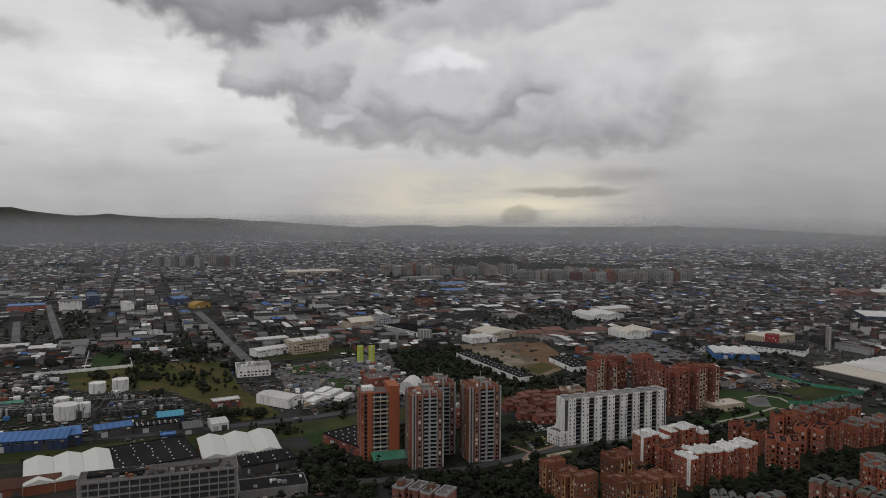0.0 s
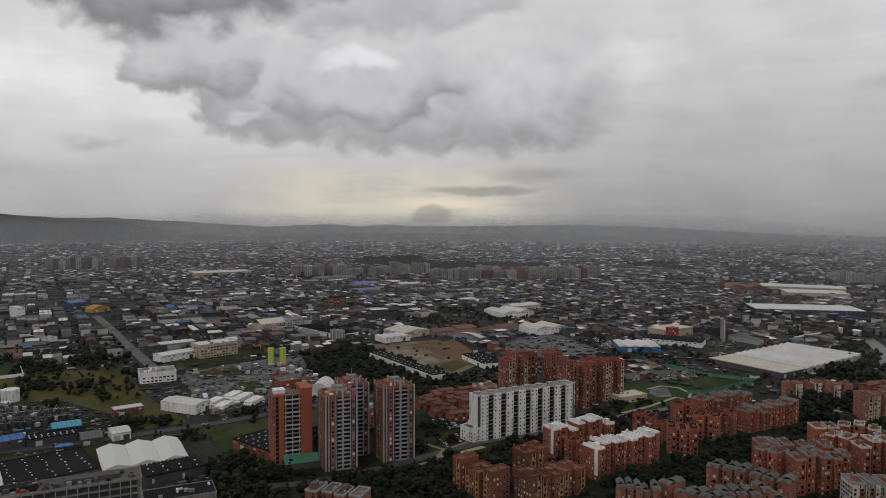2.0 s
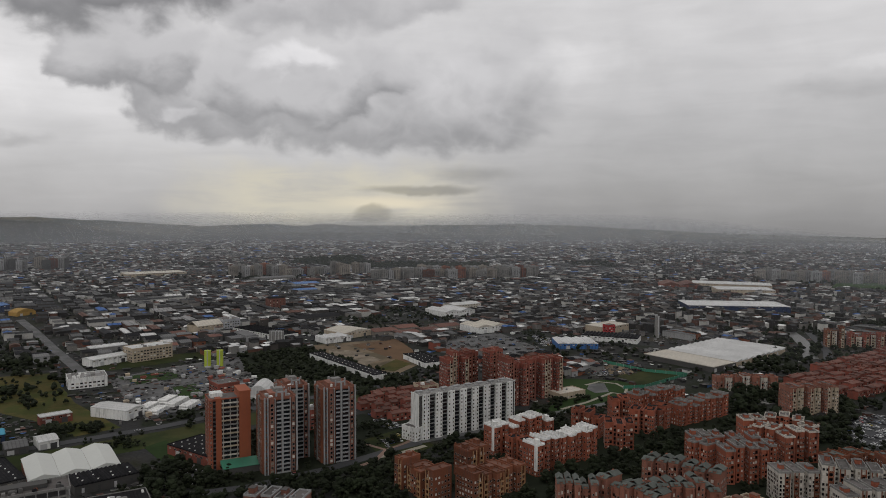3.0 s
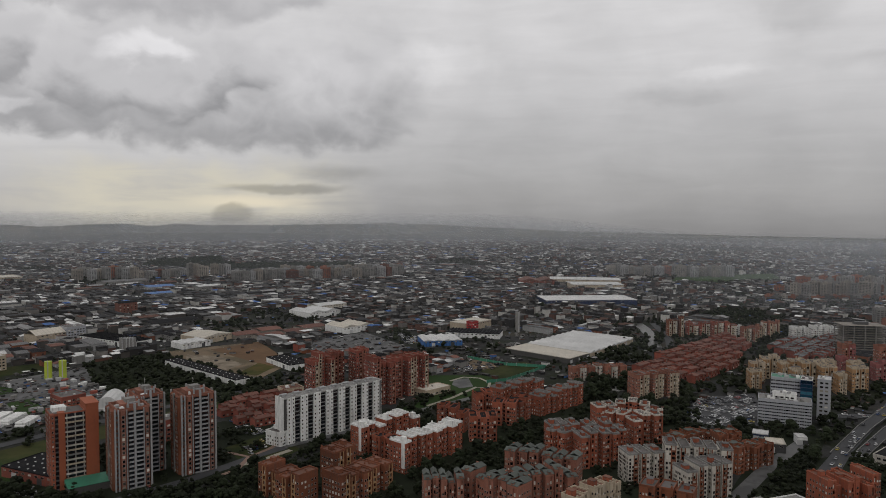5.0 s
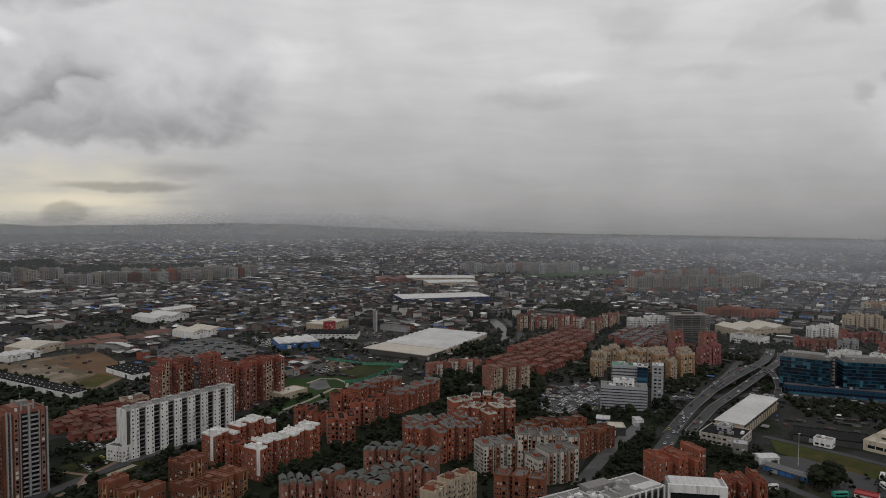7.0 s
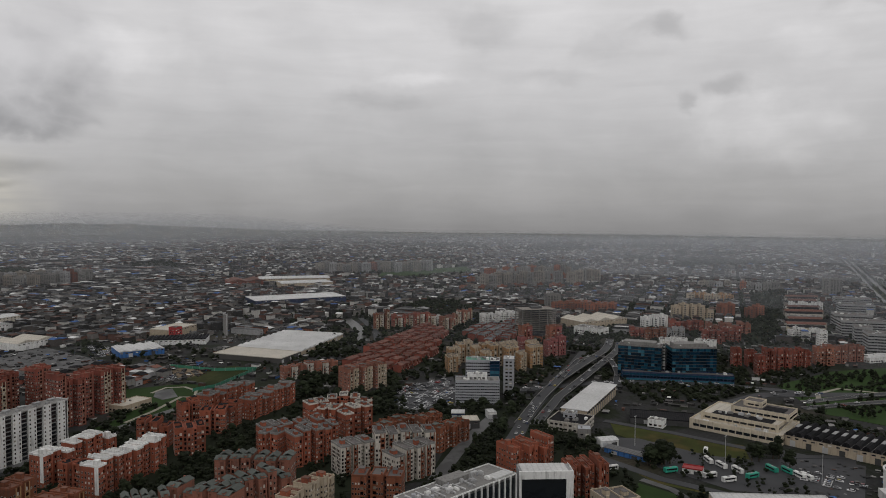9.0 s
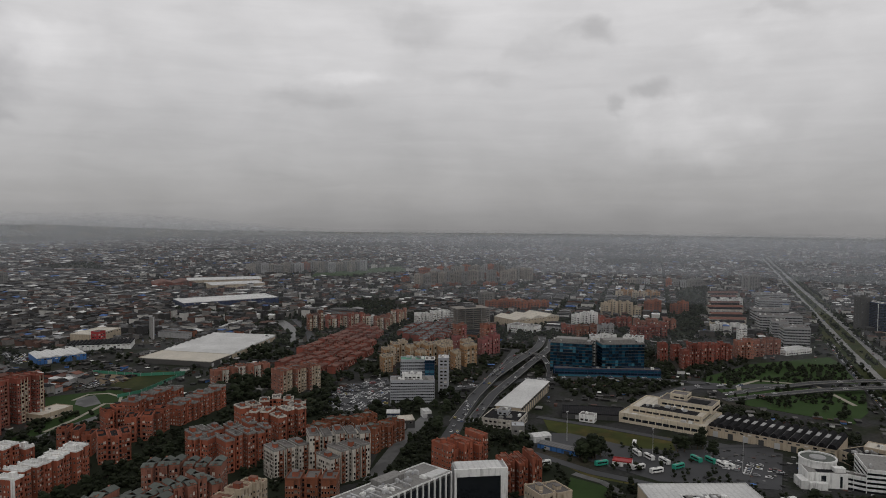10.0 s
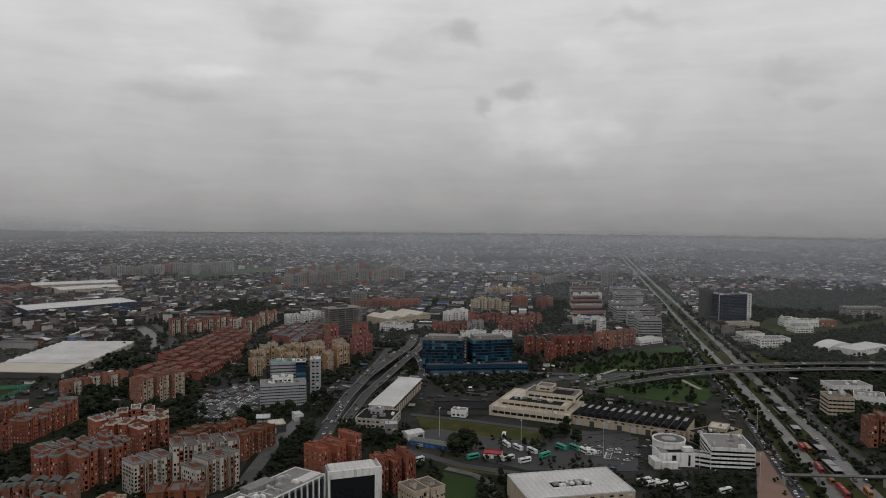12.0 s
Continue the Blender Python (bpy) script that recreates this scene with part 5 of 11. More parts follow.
def building_site_tower(x, y, turn, length, depth, h, floors):
    """A tower still in the raw: slabs and columns open to the air."""
    root = thing("unfinished_tower", x, y, turn, "raw concrete tower under construction with open floors", "building")
    take(x, y, turn, length + 4, depth + 4)
    hl, hd, fh = length / 2, depth / 2, h / floors
    # core coloured near black to give the open floors their shade
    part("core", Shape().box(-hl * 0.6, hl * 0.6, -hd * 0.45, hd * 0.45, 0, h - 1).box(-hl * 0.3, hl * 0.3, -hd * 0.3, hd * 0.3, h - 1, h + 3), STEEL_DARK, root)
    for i in range(floors + 1):
        part("floor_slab", Shape().box(-hl, hl, -hd, hd, i * fh - 0.15, i * fh + 0.2), PUTTY, root)
    for i in range(5):
        for sy in (-1, 0.98):
            part("column", Shape().box(-hl + i * length / 4 - 0.4 * (i / 2 - 1) - 0.4, -hl + i * length / 4 - 0.4 * (i / 2 - 1) + 0.4, sy * (hd - 0.6) - 0.4, sy * (hd - 0.6) + 0.4, 0.26, h - 0.21), CONCRETE, root)


def membrane_tent(x, y, turn, length, depth, h, bays, label="white membrane hall with three peaked roof bays"):
    """A hall under peaked white membrane bays."""
    root = thing("membrane_hall", x, y, turn, label, "tent hall", "membrane halls")
    take(x, y, turn, length + 3, depth + 3)
    hl, hd, w = length / 2, depth / 2, length / bays
    part("wall", Shape().box(-hl + 0.3, hl - 0.3, -hd + 0.3, hd - 0.3, 0, h - 1.9), BRICK_BROWN, root)
    for i in range(bays):
        x0 = -hl + i * w
        n, s = 10, Shape()
        top, low = [], []
        for j in range(n + 1):
            u = j / n
            z = h + 2.4 * (1 - abs(2 * u - 1)) ** 0.9
            top.append((x0 + u * w * 0.995, z))
        v = []
        for (a, z) in top:
            v += [(a, -hd, z - 1.2), (a, -hd * 0.3, z - 0.2), (a, hd * 0.4, z + 0.9), (a, hd, z + 0.6)]
        f = [(4 * j + q, 4 * j + q + 1, 4 * j + q + 5, 4 * j + q + 4) for j in range(n) for q in range(3)]
        s.add(v, f)
        s.add([(a, -hd - 0.02, z - 1.2) for a, z in top] + [(a, -hd - 0.02, h - 1.6) for a, z in top], [(j, n + 1 + j, n + 2 + j, j + 1) for j in range(n)])
        part("membrane", s, MEMBRANE, root)
        part("edge_mast", Shape().drum(x0 + 0.2, -hd - 0.4, 0.12, 0, h + 0.5, 6), STEEL, root)


def mall(x, y, turn, length, depth, h):
    """Tiered cream shopping hall with dark window strips and roof terraces."""
    root = thing("shopping_hall", x, y, turn, "tiered cream commercial building with dark window strips and roof terraces", "commercial building")
    take(x, y, turn, length + 5, depth + 5)
    hl, hd = length / 2, depth / 2
    tiers = ((-hl, hl, -hd, hd, 0, h * 0.42), (-hl * 0.82, hl * 0.86, -hd * 0.7, hd, h * 0.42, h * 0.72), (-hl * 0.3, hl * 0.95, -hd * 0.02, hd * 0.98, h * 0.72, h * 1.02), (-hl * 0.1, hl * 0.3, hd * 0.35, hd * 0.9, h * 1.02, h * 1.25))
    for i, (x0, x1, y0, y1, z0, z1) in enumerate(tiers):
        part("tier", Shape().box(x0, x1, y0 + 0.002 * i, y1 - 0.002 * i, z0 + 0.16 * (i > 0), z1), PALE_CREAM, root)
        flat_roof(root, x0, x1, y0, y1, z1, PALE_CREAM, CREAM_ROOF if i < 2 else DECK, 0.9)
        part("window_strip", Shape().box(x0 + 2, x1 - 2, y0 - 0.08, y0 + 0.05, z0 + (z1 - z0) * 0.35, z0 + (z1 - z0) * 0.66), DARK_GLASS, root)
        part("window_strip", Shape().box(x1 - 0.05, x1 + 0.08, y0 + 2, y1 - 2, z0 + (z1 - z0) * 0.35, z0 + (z1 - z0) * 0.66), DARK_GLASS, root)
        for j in range(int((x1 - x0) / 5)):
            part("pilaster", Shape().box(x0 + 2.5 + 5 * j - 0.3, x0 + 2.5 + 5 * j + 0.3, y0 - 0.25, y0 - 0.001, z0 + 0.2, z1), PALE_CREAM, root)
    part("terrace", Shape().box(-hl * 0.6, hl * 0.7, -hd * 0.6, -hd * 0.1, h * 0.72 + 0.16, h * 0.72 + 0.4), DARK_ROOF, root)
    part("roof_light", Shape().box(hl * 0.35, hl * 0.8, hd * 0.2, hd * 0.7, h * 1.02 + 0.16, h * 1.02 + 0.6), DARK_ROOF, root)
    roof_gear(root, -hl * 0.7, hl * 0.7, -hd * 0.5, 0, h * 0.72 + 0.2, 10, 3)
    roof_gear(root, -hl * 0.9, hl * 0.9, -hd * 0.97, -hd * 0.75, h * 0.42, 8, 4, [WHITE, STEEL])


def round_hall(x, y, turn, r, h):
    """White hall: a drum with a ring roof round a small dome, over stepped white wings."""
    root = thing("round_white_building", x, y, turn, "white modernist building with a round ring roof over angular wings", "building")
    take(x, y, turn, 3.4 * r, 3.4 * r)
    part("wing", Shape().prism([(-r * 1.15, -r * 1.15), (r * 1.0, -r * 1.3), (r * 1.05, r * 0.3), (-r * 1.0, r * 0.4)], 0, h * 0.72), WHITE, root)
    flat = Shape().prism([(-r * 1.1, -r * 1.1), (r * 0.95, -r * 1.25), (r * 1.0, r * 0.25), (-r * 0.95, r * 0.35)], h * 0.72 + 0.004, h * 0.72 + 0.2)
    part("wing_roof", flat, CONCRETE, root)
    part("wing", Shape().box(-r * 1.6, -r * 1.16, -r * 1.5, -r * 0.4, 0, h * 0.4).box(-r * 1.16, -r * 0.2, -r * 1.62, -r * 1.26, 0, h * 0.34), WHITE, root)
    part("drum", Shape().drum(0, r * 0.35, r, 0, h, 40), WHITE, root)
    ring = Shape()
    n = 40
    pts = [(math.cos(6.28319 * i / n), math.sin(6.28319 * i / n)) for i in range(n)]
    ring.add([(r * 1.04 * c, r * .35 + r * 1.04 * s, h + 0.004) for c, s in pts] + [(r * 1.04 * c, r * .35 + r * 1.04 * s, h + 1.0) for c, s in pts] + [(r * 0.95 * c, r * .35 + r * 0.95 * s, h + 1.0) for c, s in pts] + [(r * 0.95 * c, r * .35 + r * 0.95 * s, h + 0.2) for c, s in pts],
             [(q * n + i, q * n + (i + 1) % n, (q + 1) * n + (i + 1) % n, (q + 1) * n + i) for q in range(3) for i in range(n)])
    part("ring_parapet", ring, WHITE, root)
    part("ring_roof", Shape().drum(0, r * .35, r * 0.96, h + 0.004, h + 0.22, 40), DECK_GREEN, root)
    part("dome", Shape().drum(0, r * .35, r * 0.45, h + 0.23, h + 0.9, 28).drum(0, r * .35, r * 0.42, h + 0.9, h + 1.5, 28, 0, r * 0.2), GREY_PAINT, root)
    part("plant_screen", Shape().box(r * 0.35, r * 0.95, -r * 1.1, -r * 0.7, h * 0.72 + 0.2, h * 0.72 + 2.6), WHITE, root)
    part("roof_deck", Shape().box(-r * 0.6, r * 0.3, -r * 1.1, -r * 0.72, h * 0.72 + 0.21, h * 0.72 + 0.5), DARK_ROOF, root)
    for u in (-0.3, 0.7):
        part("window_strip", Shape().box(r * u - 1.2, r * u + 1.2, -r * 1.28, -r * 1.18, 0.5, h * 0.6), DARK_GLASS, root)


def framed_portal(x, y, turn, length, depth, h):
    """End pavilion of an office: black glass in a thick white frame."""
    root = thing("framed_office", x, y, turn, "office pavilion with black glass in a thick white frame", "office building")
    take(x, y, turn, length + 4, depth + 4)
    hl, hd = length / 2, depth / 2
    part("wall", Shape().box(-hl + 0.5, hl - 0.3, -hd + 0.9, hd, 0, h), GREY_PAINT, root)
    part("glass_wall", Shape().box(-hl + 1.4, hl - 3.6, -hd + 0.5, -hd + 0.89, 0.5, h - 3.0), DARK_GLASS, root)
    part("frame_post", Shape().box(hl - 3.6, hl, -hd - 0.5, -hd + 0.9, 0, h + 0.9), WHITE, root)
    part("frame_post", Shape().box(-hl, -hl + 1.2, -hd - 0.5, -hd + 0.9, 0, h + 0.9), WHITE, root)
    part("frame_beam", Shape().box(-hl + 1.2, hl - 3.6, -hd - 0.5, -hd + 0.9, h - 3.0, h + 0.9), WHITE, root)
    part("side_panel", Shape().box(hl - 0.29, hl, -hd + 0.9, hd, 0, h + 0.9), WHITE, root)
    part("roof_sheet", Shape().box(-hl + 1.5, hl - 2.5, -hd + 1.6, hd - 0.6, h + 0.004, h + 0.7), WHITE_ROOF, root, "white insulated roof panel")


def office_wing(x, y, turn, length, depth, h):
    """Flat-roofed office wing crowded with roof plant, white fins on its flank."""
    root = thing("office_wing", x, y, turn, "grey office wing with white fins and crowded roof plant", "office building")
    take(x, y, turn, length + 4, depth + 4)
    hl, hd = length / 2, depth / 2
    part("wall", Shape().box(-hl, hl, -hd + 0.5, hd, 0, h), CONCRETE_DARK, root)
    flat_roof(root, -hl, hl, -hd + 0.3, hd, h, WHITE, CONCRETE, 0.7)
    for i in range(int(length / 4.2)):
        u = hl - 1 - 4.2 * i
        part("fin", Shape().box(u - 0.25, u + 0.25, -hd - 0.5, -hd + 0.45, 0, h + 0.5), WHITE, root)
        part("window_strip", Shape().box(u - 3.6, u - 0.4, -hd + 0.1, -hd + 0.48, 1, h - 1.2), DARK_GLASS, root)
    part("roof_sheet", Shape().box(hl - 14, hl - 1, -hd + 2, -hd + 8, h + 0.16, h + 0.9), WHITE_ROOF, root, "white insulated roof panel")
    part("roof_house", Shape().box(-hl * 0.2, hl * 0.3, hd - 8, hd - 1, h + 0.16, h + 2.8), CONCRETE, root)
    roof_gear(root, -hl + 1, hl - 12, -hd + 2, hd - 2, h, 34, 12, [WHITE, STEEL, GREY_PAINT, CLADDING])
    for i in range(6):
        u = -hl + 4 + i * 6.5
        part("roof_duct", Shape().box(u, u + 0.7, -hd + 3, hd - 3, h + 0.3, h + 1.0).box(u, u + 4, 0, 0.7, h + 0.4, h + 0.95), STEEL, root)


def station_hall(x, y, turn, length, depth, h):
    """A long hall under one smooth pale roof, with cream flank walls and a low front building."""
    root = thing("long_roofed_hall", x, y, turn, "long cream hall under one smooth pale grey roof", "hall")
    take(x, y, turn, length + 5, depth + 5)
    hl, hd = length / 2, depth / 2
    part("wall", Shape().box(-hl, hl, -hd, hd, 0, h), CREAM, root)
    n = 10
    prof = [(-hd - 1 + (2 * hd + 2) * j / n, h + 0.02 + 0.5 * math.sin(math.pi * j / n)) for j in range(n + 1)]
    part("roof", Shape().sweep(prof + [(hd + 1, h - 0.25), (-hd - 1, h - 0.25)][:0] + [(b[0], b[1] - 0.0) for b in ()] + [(hd + 1, h + 0.01), (-hd - 1, h + 0.01)], -hl - 0.6, hl + 1.0), WHITE_ROOF, root)
    for i in range(int(length / 6)):
        u = -hl + 3 + 6 * i
        for sy in (-1, 1):
            part("buttress", Shape().box(u - 0.25, u + 0.25, *sorted((sy * hd, sy * (hd + 0.5))), 0, h - 0.3), CONCRETE, root)
    for sy in (-1, 1):
        part("window_strip", Shape().box(-hl + 2, hl - 2, *sorted((sy * hd, sy * (hd + 0.1))), h - 3, h - 1.4), DARK_GLASS, root)
    return root


def low_building(name, x, y, turn, length, depth, h, label, wall, deck, gear=4, category="building", group="low buildings"):
    """A plain flat-roofed building of one to three storeys."""
    root = thing(name, x, y, turn, label, category, group)
    take(x, y, turn, length + 3, depth + 3)
    hl, hd = length / 2, depth / 2
    part("wall", Shape().box(-hl, hl, -hd, hd, 0, h), wall, root)
    flat_roof(root, -hl - 0.1, hl + 0.1, -hd - 0.1, hd + 0.1, h, wall, deck, 0.6)
    roof_gear(root, -hl + 1.5, hl - 1.5, -hd + 1.5, hd - 1.5, h, gear, int(abs(x * 3)))
    put_windows(root, window_places([(-hl, hl, -hd, hd, h)], 3.0, 3.4, 2.2, 1.4, 1.0), 2.2, 1.4, 0)
    return root


def slab_tower(x, y, turn, length, depth, h, wall, label="far apartment slab paled by haze"):
    """A far block of flats: body, roof, lift house, and its rows of windows."""
    take(x, y, turn, length + 6, depth + 6)
    hl, hd = length / 2, depth / 2
    s = Shape().box(-hl, hl, -hd, hd, 0, h)
    for z in range(int(h / 2.8)):
        for sy in (-1, 1):
            for i in range(int(length / 5)):
                c = -hl + 2.5 + 5 * i
                s.add([(c + u, sy * (hd + 0.06), z * 2.8 + v) for u, v in ((-1.5, 0.8), (1.5, 0.8), (1.5, 2.3), (-1.5, 2.3))], [(0, 1, 2, 3)], 1)
        for sx in (-1, 1):
            for c in (-hd * 0.4, hd * 0.4):
                s.add([(sx * (hl + 0.06), c + u, z * 2.8 + v) for u, v in ((-1.2, 0.8), (1.2, 0.8), (1.2, 2.3), (-1.2, 2.3))], [(0, 1, 2, 3)], 1)
    # distant walls turn greyer or paler: haze put into the wall colour
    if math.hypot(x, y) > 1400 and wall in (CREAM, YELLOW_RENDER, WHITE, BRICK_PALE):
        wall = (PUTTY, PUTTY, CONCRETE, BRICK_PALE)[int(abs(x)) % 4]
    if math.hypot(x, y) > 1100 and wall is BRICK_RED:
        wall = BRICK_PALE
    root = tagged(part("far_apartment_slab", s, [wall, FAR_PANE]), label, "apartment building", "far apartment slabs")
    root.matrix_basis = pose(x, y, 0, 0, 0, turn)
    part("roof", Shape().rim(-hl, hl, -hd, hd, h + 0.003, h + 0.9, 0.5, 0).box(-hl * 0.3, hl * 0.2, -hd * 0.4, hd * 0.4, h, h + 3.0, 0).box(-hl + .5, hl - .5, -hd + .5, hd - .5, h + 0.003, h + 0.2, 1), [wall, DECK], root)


def terrace(x, y, turn, length, depth, h, wall, roof_m, label, seed=0):
    """A terrace of row houses: one roof per house, steps in height."""
    rng = random.Random(seed)
    root = thing("house_terrace", x, y, turn, label, "row houses", "house terraces")
    take(x, y, turn, length + 2, depth + 2)
    n = max(2, int(length / 6.5))
    w, hd = length / n, depth / 2
    for i in range(n):
        x0, z = -length / 2 + i * w, h + rng.choice((0, 0, 0.8, 1.6))
        o = rng.uniform(-0.5, 0.5)
        s = Shape().box(x0 + 0.02, x0 + w - 0.02, -hd + o, hd + o, 0, z)
        for sy in (-1, 1):
            for q in (0.28, 0.72):
                for zz in (1.0, 3.8, 6.4):
                    if zz + 1.3 < z:
                        c = x0 + w * q
                        s.add([(c + u, o + sy * (hd + 0.05), zz + v) for u, v in ((-0.8, 0), (0.8, 0), (0.8, 1.3), (-0.8, 1.3))], [(0, 1, 2, 3)], 1)
        q = rng.uniform(x0 + 1, x0 + w - 2)
        s.box(q, q + 1.2, -0.6 + o, 0.8 + o, z, z + rng.uniform(1.4, 2.2), rng.choice((0, 0, 2)))
        house = part("house", s, [wall, GLASS_ROWS, roof_m], root)
        part("roof", Shape().gable(x0, x0 + w, -hd - 0.3 + o, hd + 0.3 + o, z + 0.01, z + 1.1, 0, 0.25), roof_m, house)


def bridge(points, heights, width, label, pier_every=28.0):
    """A flyover: deck, side walls and piers."""
    root = thing("flyover", points[0][0], points[0][1], 0, label, "bridge")
    ox, oy = points[0]
    s, w1, w2 = Shape(), Shape(), Shape()
    n = len(points)

    def row(i, off):
        a, b = points[max(0, i - 1)], points[min(n - 1, i + 1)]
        d = math.hypot(b[0] - a[0], b[1] - a[1])
        return (points[i][0] - ox - (b[1] - a[1]) / d * off, points[i][1] - oy + (b[0] - a[0]) / d * off)
    for sh, o0, o1, up0, up1 in ((s, -width / 2, width / 2, -0.7, 0.0), (w1, -width / 2, -width / 2 + 0.3, 0.003, 0.6), (w2, width / 2 - 0.3, width / 2, 0.003, 0.6)):
        vs = []
        for i in range(n):
            a, b, z = row(i, o0), row(i, o1), heights[i]
            vs += [(*a, z + up0), (*b, z + up0), (*b, z + up1), (*a, z + up1)]
        sh.add(vs, [(4 * i + q, 4 * i + (q + 1) % 4, 4 * i + 4 + (q + 1) % 4, 4 * i + 4 + q) for i in range(n - 1) for q in range(4)] + [(3, 2, 1, 0), (4 * n - 4, 4 * n - 3, 4 * n - 2, 4 * n - 1)])
    for i in range(n - 1):
        take((points[i][0] + points[i + 1][0]) / 2, (points[i][1] + points[i + 1][1]) / 2, math.degrees(math.atan2(points[i + 1][1] - points[i][1], points[i + 1][0] - points[i][0])), math.hypot(points[i + 1][0] - points[i][0], points[i + 1][1] - points[i][1]), width + 4)
        if heights[i] > 2.5:
            x, y = row(i, 0)
            part("pier", Shape().box(x - 1.0, x + 1.0, y - 1.0, y + 1.0, -0.1, heights[i] - 0.7), CONCRETE, root)
    part("deck", s, ASPHALT, root)
    part("side_wall", w1, CONCRETE, root)
    part("side_wall", w2, CONCRETE, root)
    return root


def pipe_stack(x, y, turn, n, label="stack of white concrete pipes in a works yard"):
    """Rows of large pipes lying in a yard."""
    root = thing("pipe_stack", x, y, turn, label, "pipes", "pipe stacks")
    take(x, y, turn, n * 2.2 + 2, 12)
    me = Shape()
    k = 10
    me.add([(1.0 * math.cos(6.283 * i / k), yy, 1.0 + 1.0 * math.sin(6.283 * i / k)) for yy in (-4, 4) for i in range(k)], [(i, k + i, k + (i + 1) % k, (i + 1) % k) for i in range(k)] + [tuple(range(k)), tuple(range(2 * k - 1, k - 1, -1))])
    me = me.mesh("pipe", [WHITE])
    for i in range(n):
        part("pipe", me, (), root).matrix_basis = pose((i - n / 2) * 2.15, 0, 0.05)
    for i in range(n - 1):
        part("pipe", me, (), root).matrix_basis = pose((i - n / 2 + 0.5) * 2.15, 0.2, 1.8)


def process_rig(x, y, turn, length, depth, seed):
    """Dark pipework and vessels of a chemical works on steel frames."""
    rng = random.Random(seed)
    root = thing("process_plant", x, y, turn, "dark tangle of pipes, frames and vessels in the chemical works", "plant", "process plants")
    take(x, y, turn, length, depth)
    hl, hd = length / 2, depth / 2
    part("slab", Shape().box(-hl, hl, -hd, hd, -0.2, 0.25), SCRUB, root)
    for i in range(int(length / 5)):
        u = -hl + 5 * i + 2
        h = rng.uniform(4, 8)
        part("frame", Shape().box(u - 0.2, u + 0.2, -hd, -hd + 0.4, 0.25, h).box(u - 0.2, u + 0.2, hd - 0.4, hd, 0.25, h).box(u - 0.2, u + 0.2, -hd, hd, h, h + 0.4), STEEL_DARK, root)
        for v in range(int(depth / 6)):
            r, q = rng.uniform(0.8, 2.0), -hd + 3 + 6 * v + rng.uniform(-1, 1)
            m = rng.choice([STEEL_DARK, STEEL_DARK, CONCRETE_DARK, STEEL_DARK, STEEL_DARK, CONCRETE_DARK, STEEL])
            t = rng.uniform(2.5, 6)
            part("vessel", Shape().drum(u + 1.8, q, r, 0.25, t, 12).drum(u + 1.8, q, r, t, t + 0.5, 12, 0, r * 0.3), m, root)
    for j in range(6):
        v, z = rng.uniform(-hd, hd), rng.uniform(2.5, 6)
        part("pipe_run", Shape().box(-hl, hl, v - 0.12, v + 0.12, z, z + 0.25), STEEL_DARK if j % 2 else STEEL, root)


def yard_clutter(poly, n, seed, mats, lo, hi, name, label, category):
    """Crates, stacks and small sheds lying about a yard, each a thing of its own."""
    rng = random.Random(seed)
    px, py = scatter(poly, n, seed, 1.0)
    for i, (x, y) in enumerate(zip(px, py)):
        w, d, h = rng.uniform(lo, hi), rng.uniform(lo, hi) * 0.7, rng.uniform(lo, hi) * 0.45
        s = Shape().box(-w / 2, w / 2, -d / 2, d / 2, 0, h).gable(-w / 2 - 0.1, w / 2 + 0.1, -d / 2 - 0.1, d / 2 + 0.1, h, h + 0.12 * d, 0, 0.08)
        o = tagged(part(name, s, mats[i % len(mats)]), label, category, name + " group")
        o.matrix_basis = pose(x, y, 0, 0, 0, rng.uniform(0, 90) if rng.random() < 0.3 else 22 + 90 * rng.randint(0, 1))
        TAKEN.append((x, y, 1.0, 0.0, w / 2, w / 2))


def parked_rows(poly, turn, seed, fill=0.8, gap=2.7, aisle=11.0, wheels=False, most=90):
    """Cars parked in rows inside an outline."""
    rng = random.Random(seed)
    c, s = math.cos(radians(turn)), math.sin(radians(turn))
    cx, cy = sum(p[0] for p in poly) / len(poly), sum(p[1] for p in poly) / len(poly)
    rows = []
    for i in range(-60, 60):
        for j in range(-14, 14):
            for side in (-2.6, 2.6):
                u, v = i * gap, j * aisle + side
                rows.append((cx + u * c - v * s, cy + u * s + v * c, turn + 90 + (180 if rng.random() < 0.4 else 0)))
    px, py = np.array([r[0] for r in rows]), np.array([r[1] for r in rows])
    ok = inside(poly, px, py) & is_free(px, py, 0.5)
    n = 0
    for r, k in zip(rows, ok):
        if k and rng.random() < fill and n < most:
            car(r[0], r[1], r[2] + rng.uniform(-3, 3), wheels)
            n += 1


def traffic(points, offset, step, seed, fill=0.6, z=0.25, wheels=False):
    """Cars standing along a road."""
    rng = random.Random(seed)
    for x, y, a in along(points, step):
        if rng.random() < fill:
            n, c = math.sin(radians(a)), math.cos(radians(a))
            o = offset + rng.uniform(-0.4, 0.4)
            q = rng.uniform(-2, 2)
            car(x - n * o + c * q, y + c * o + n * q, a if offset < 0 else a + 180, wheels, z, "car in traffic on a wet grey road")


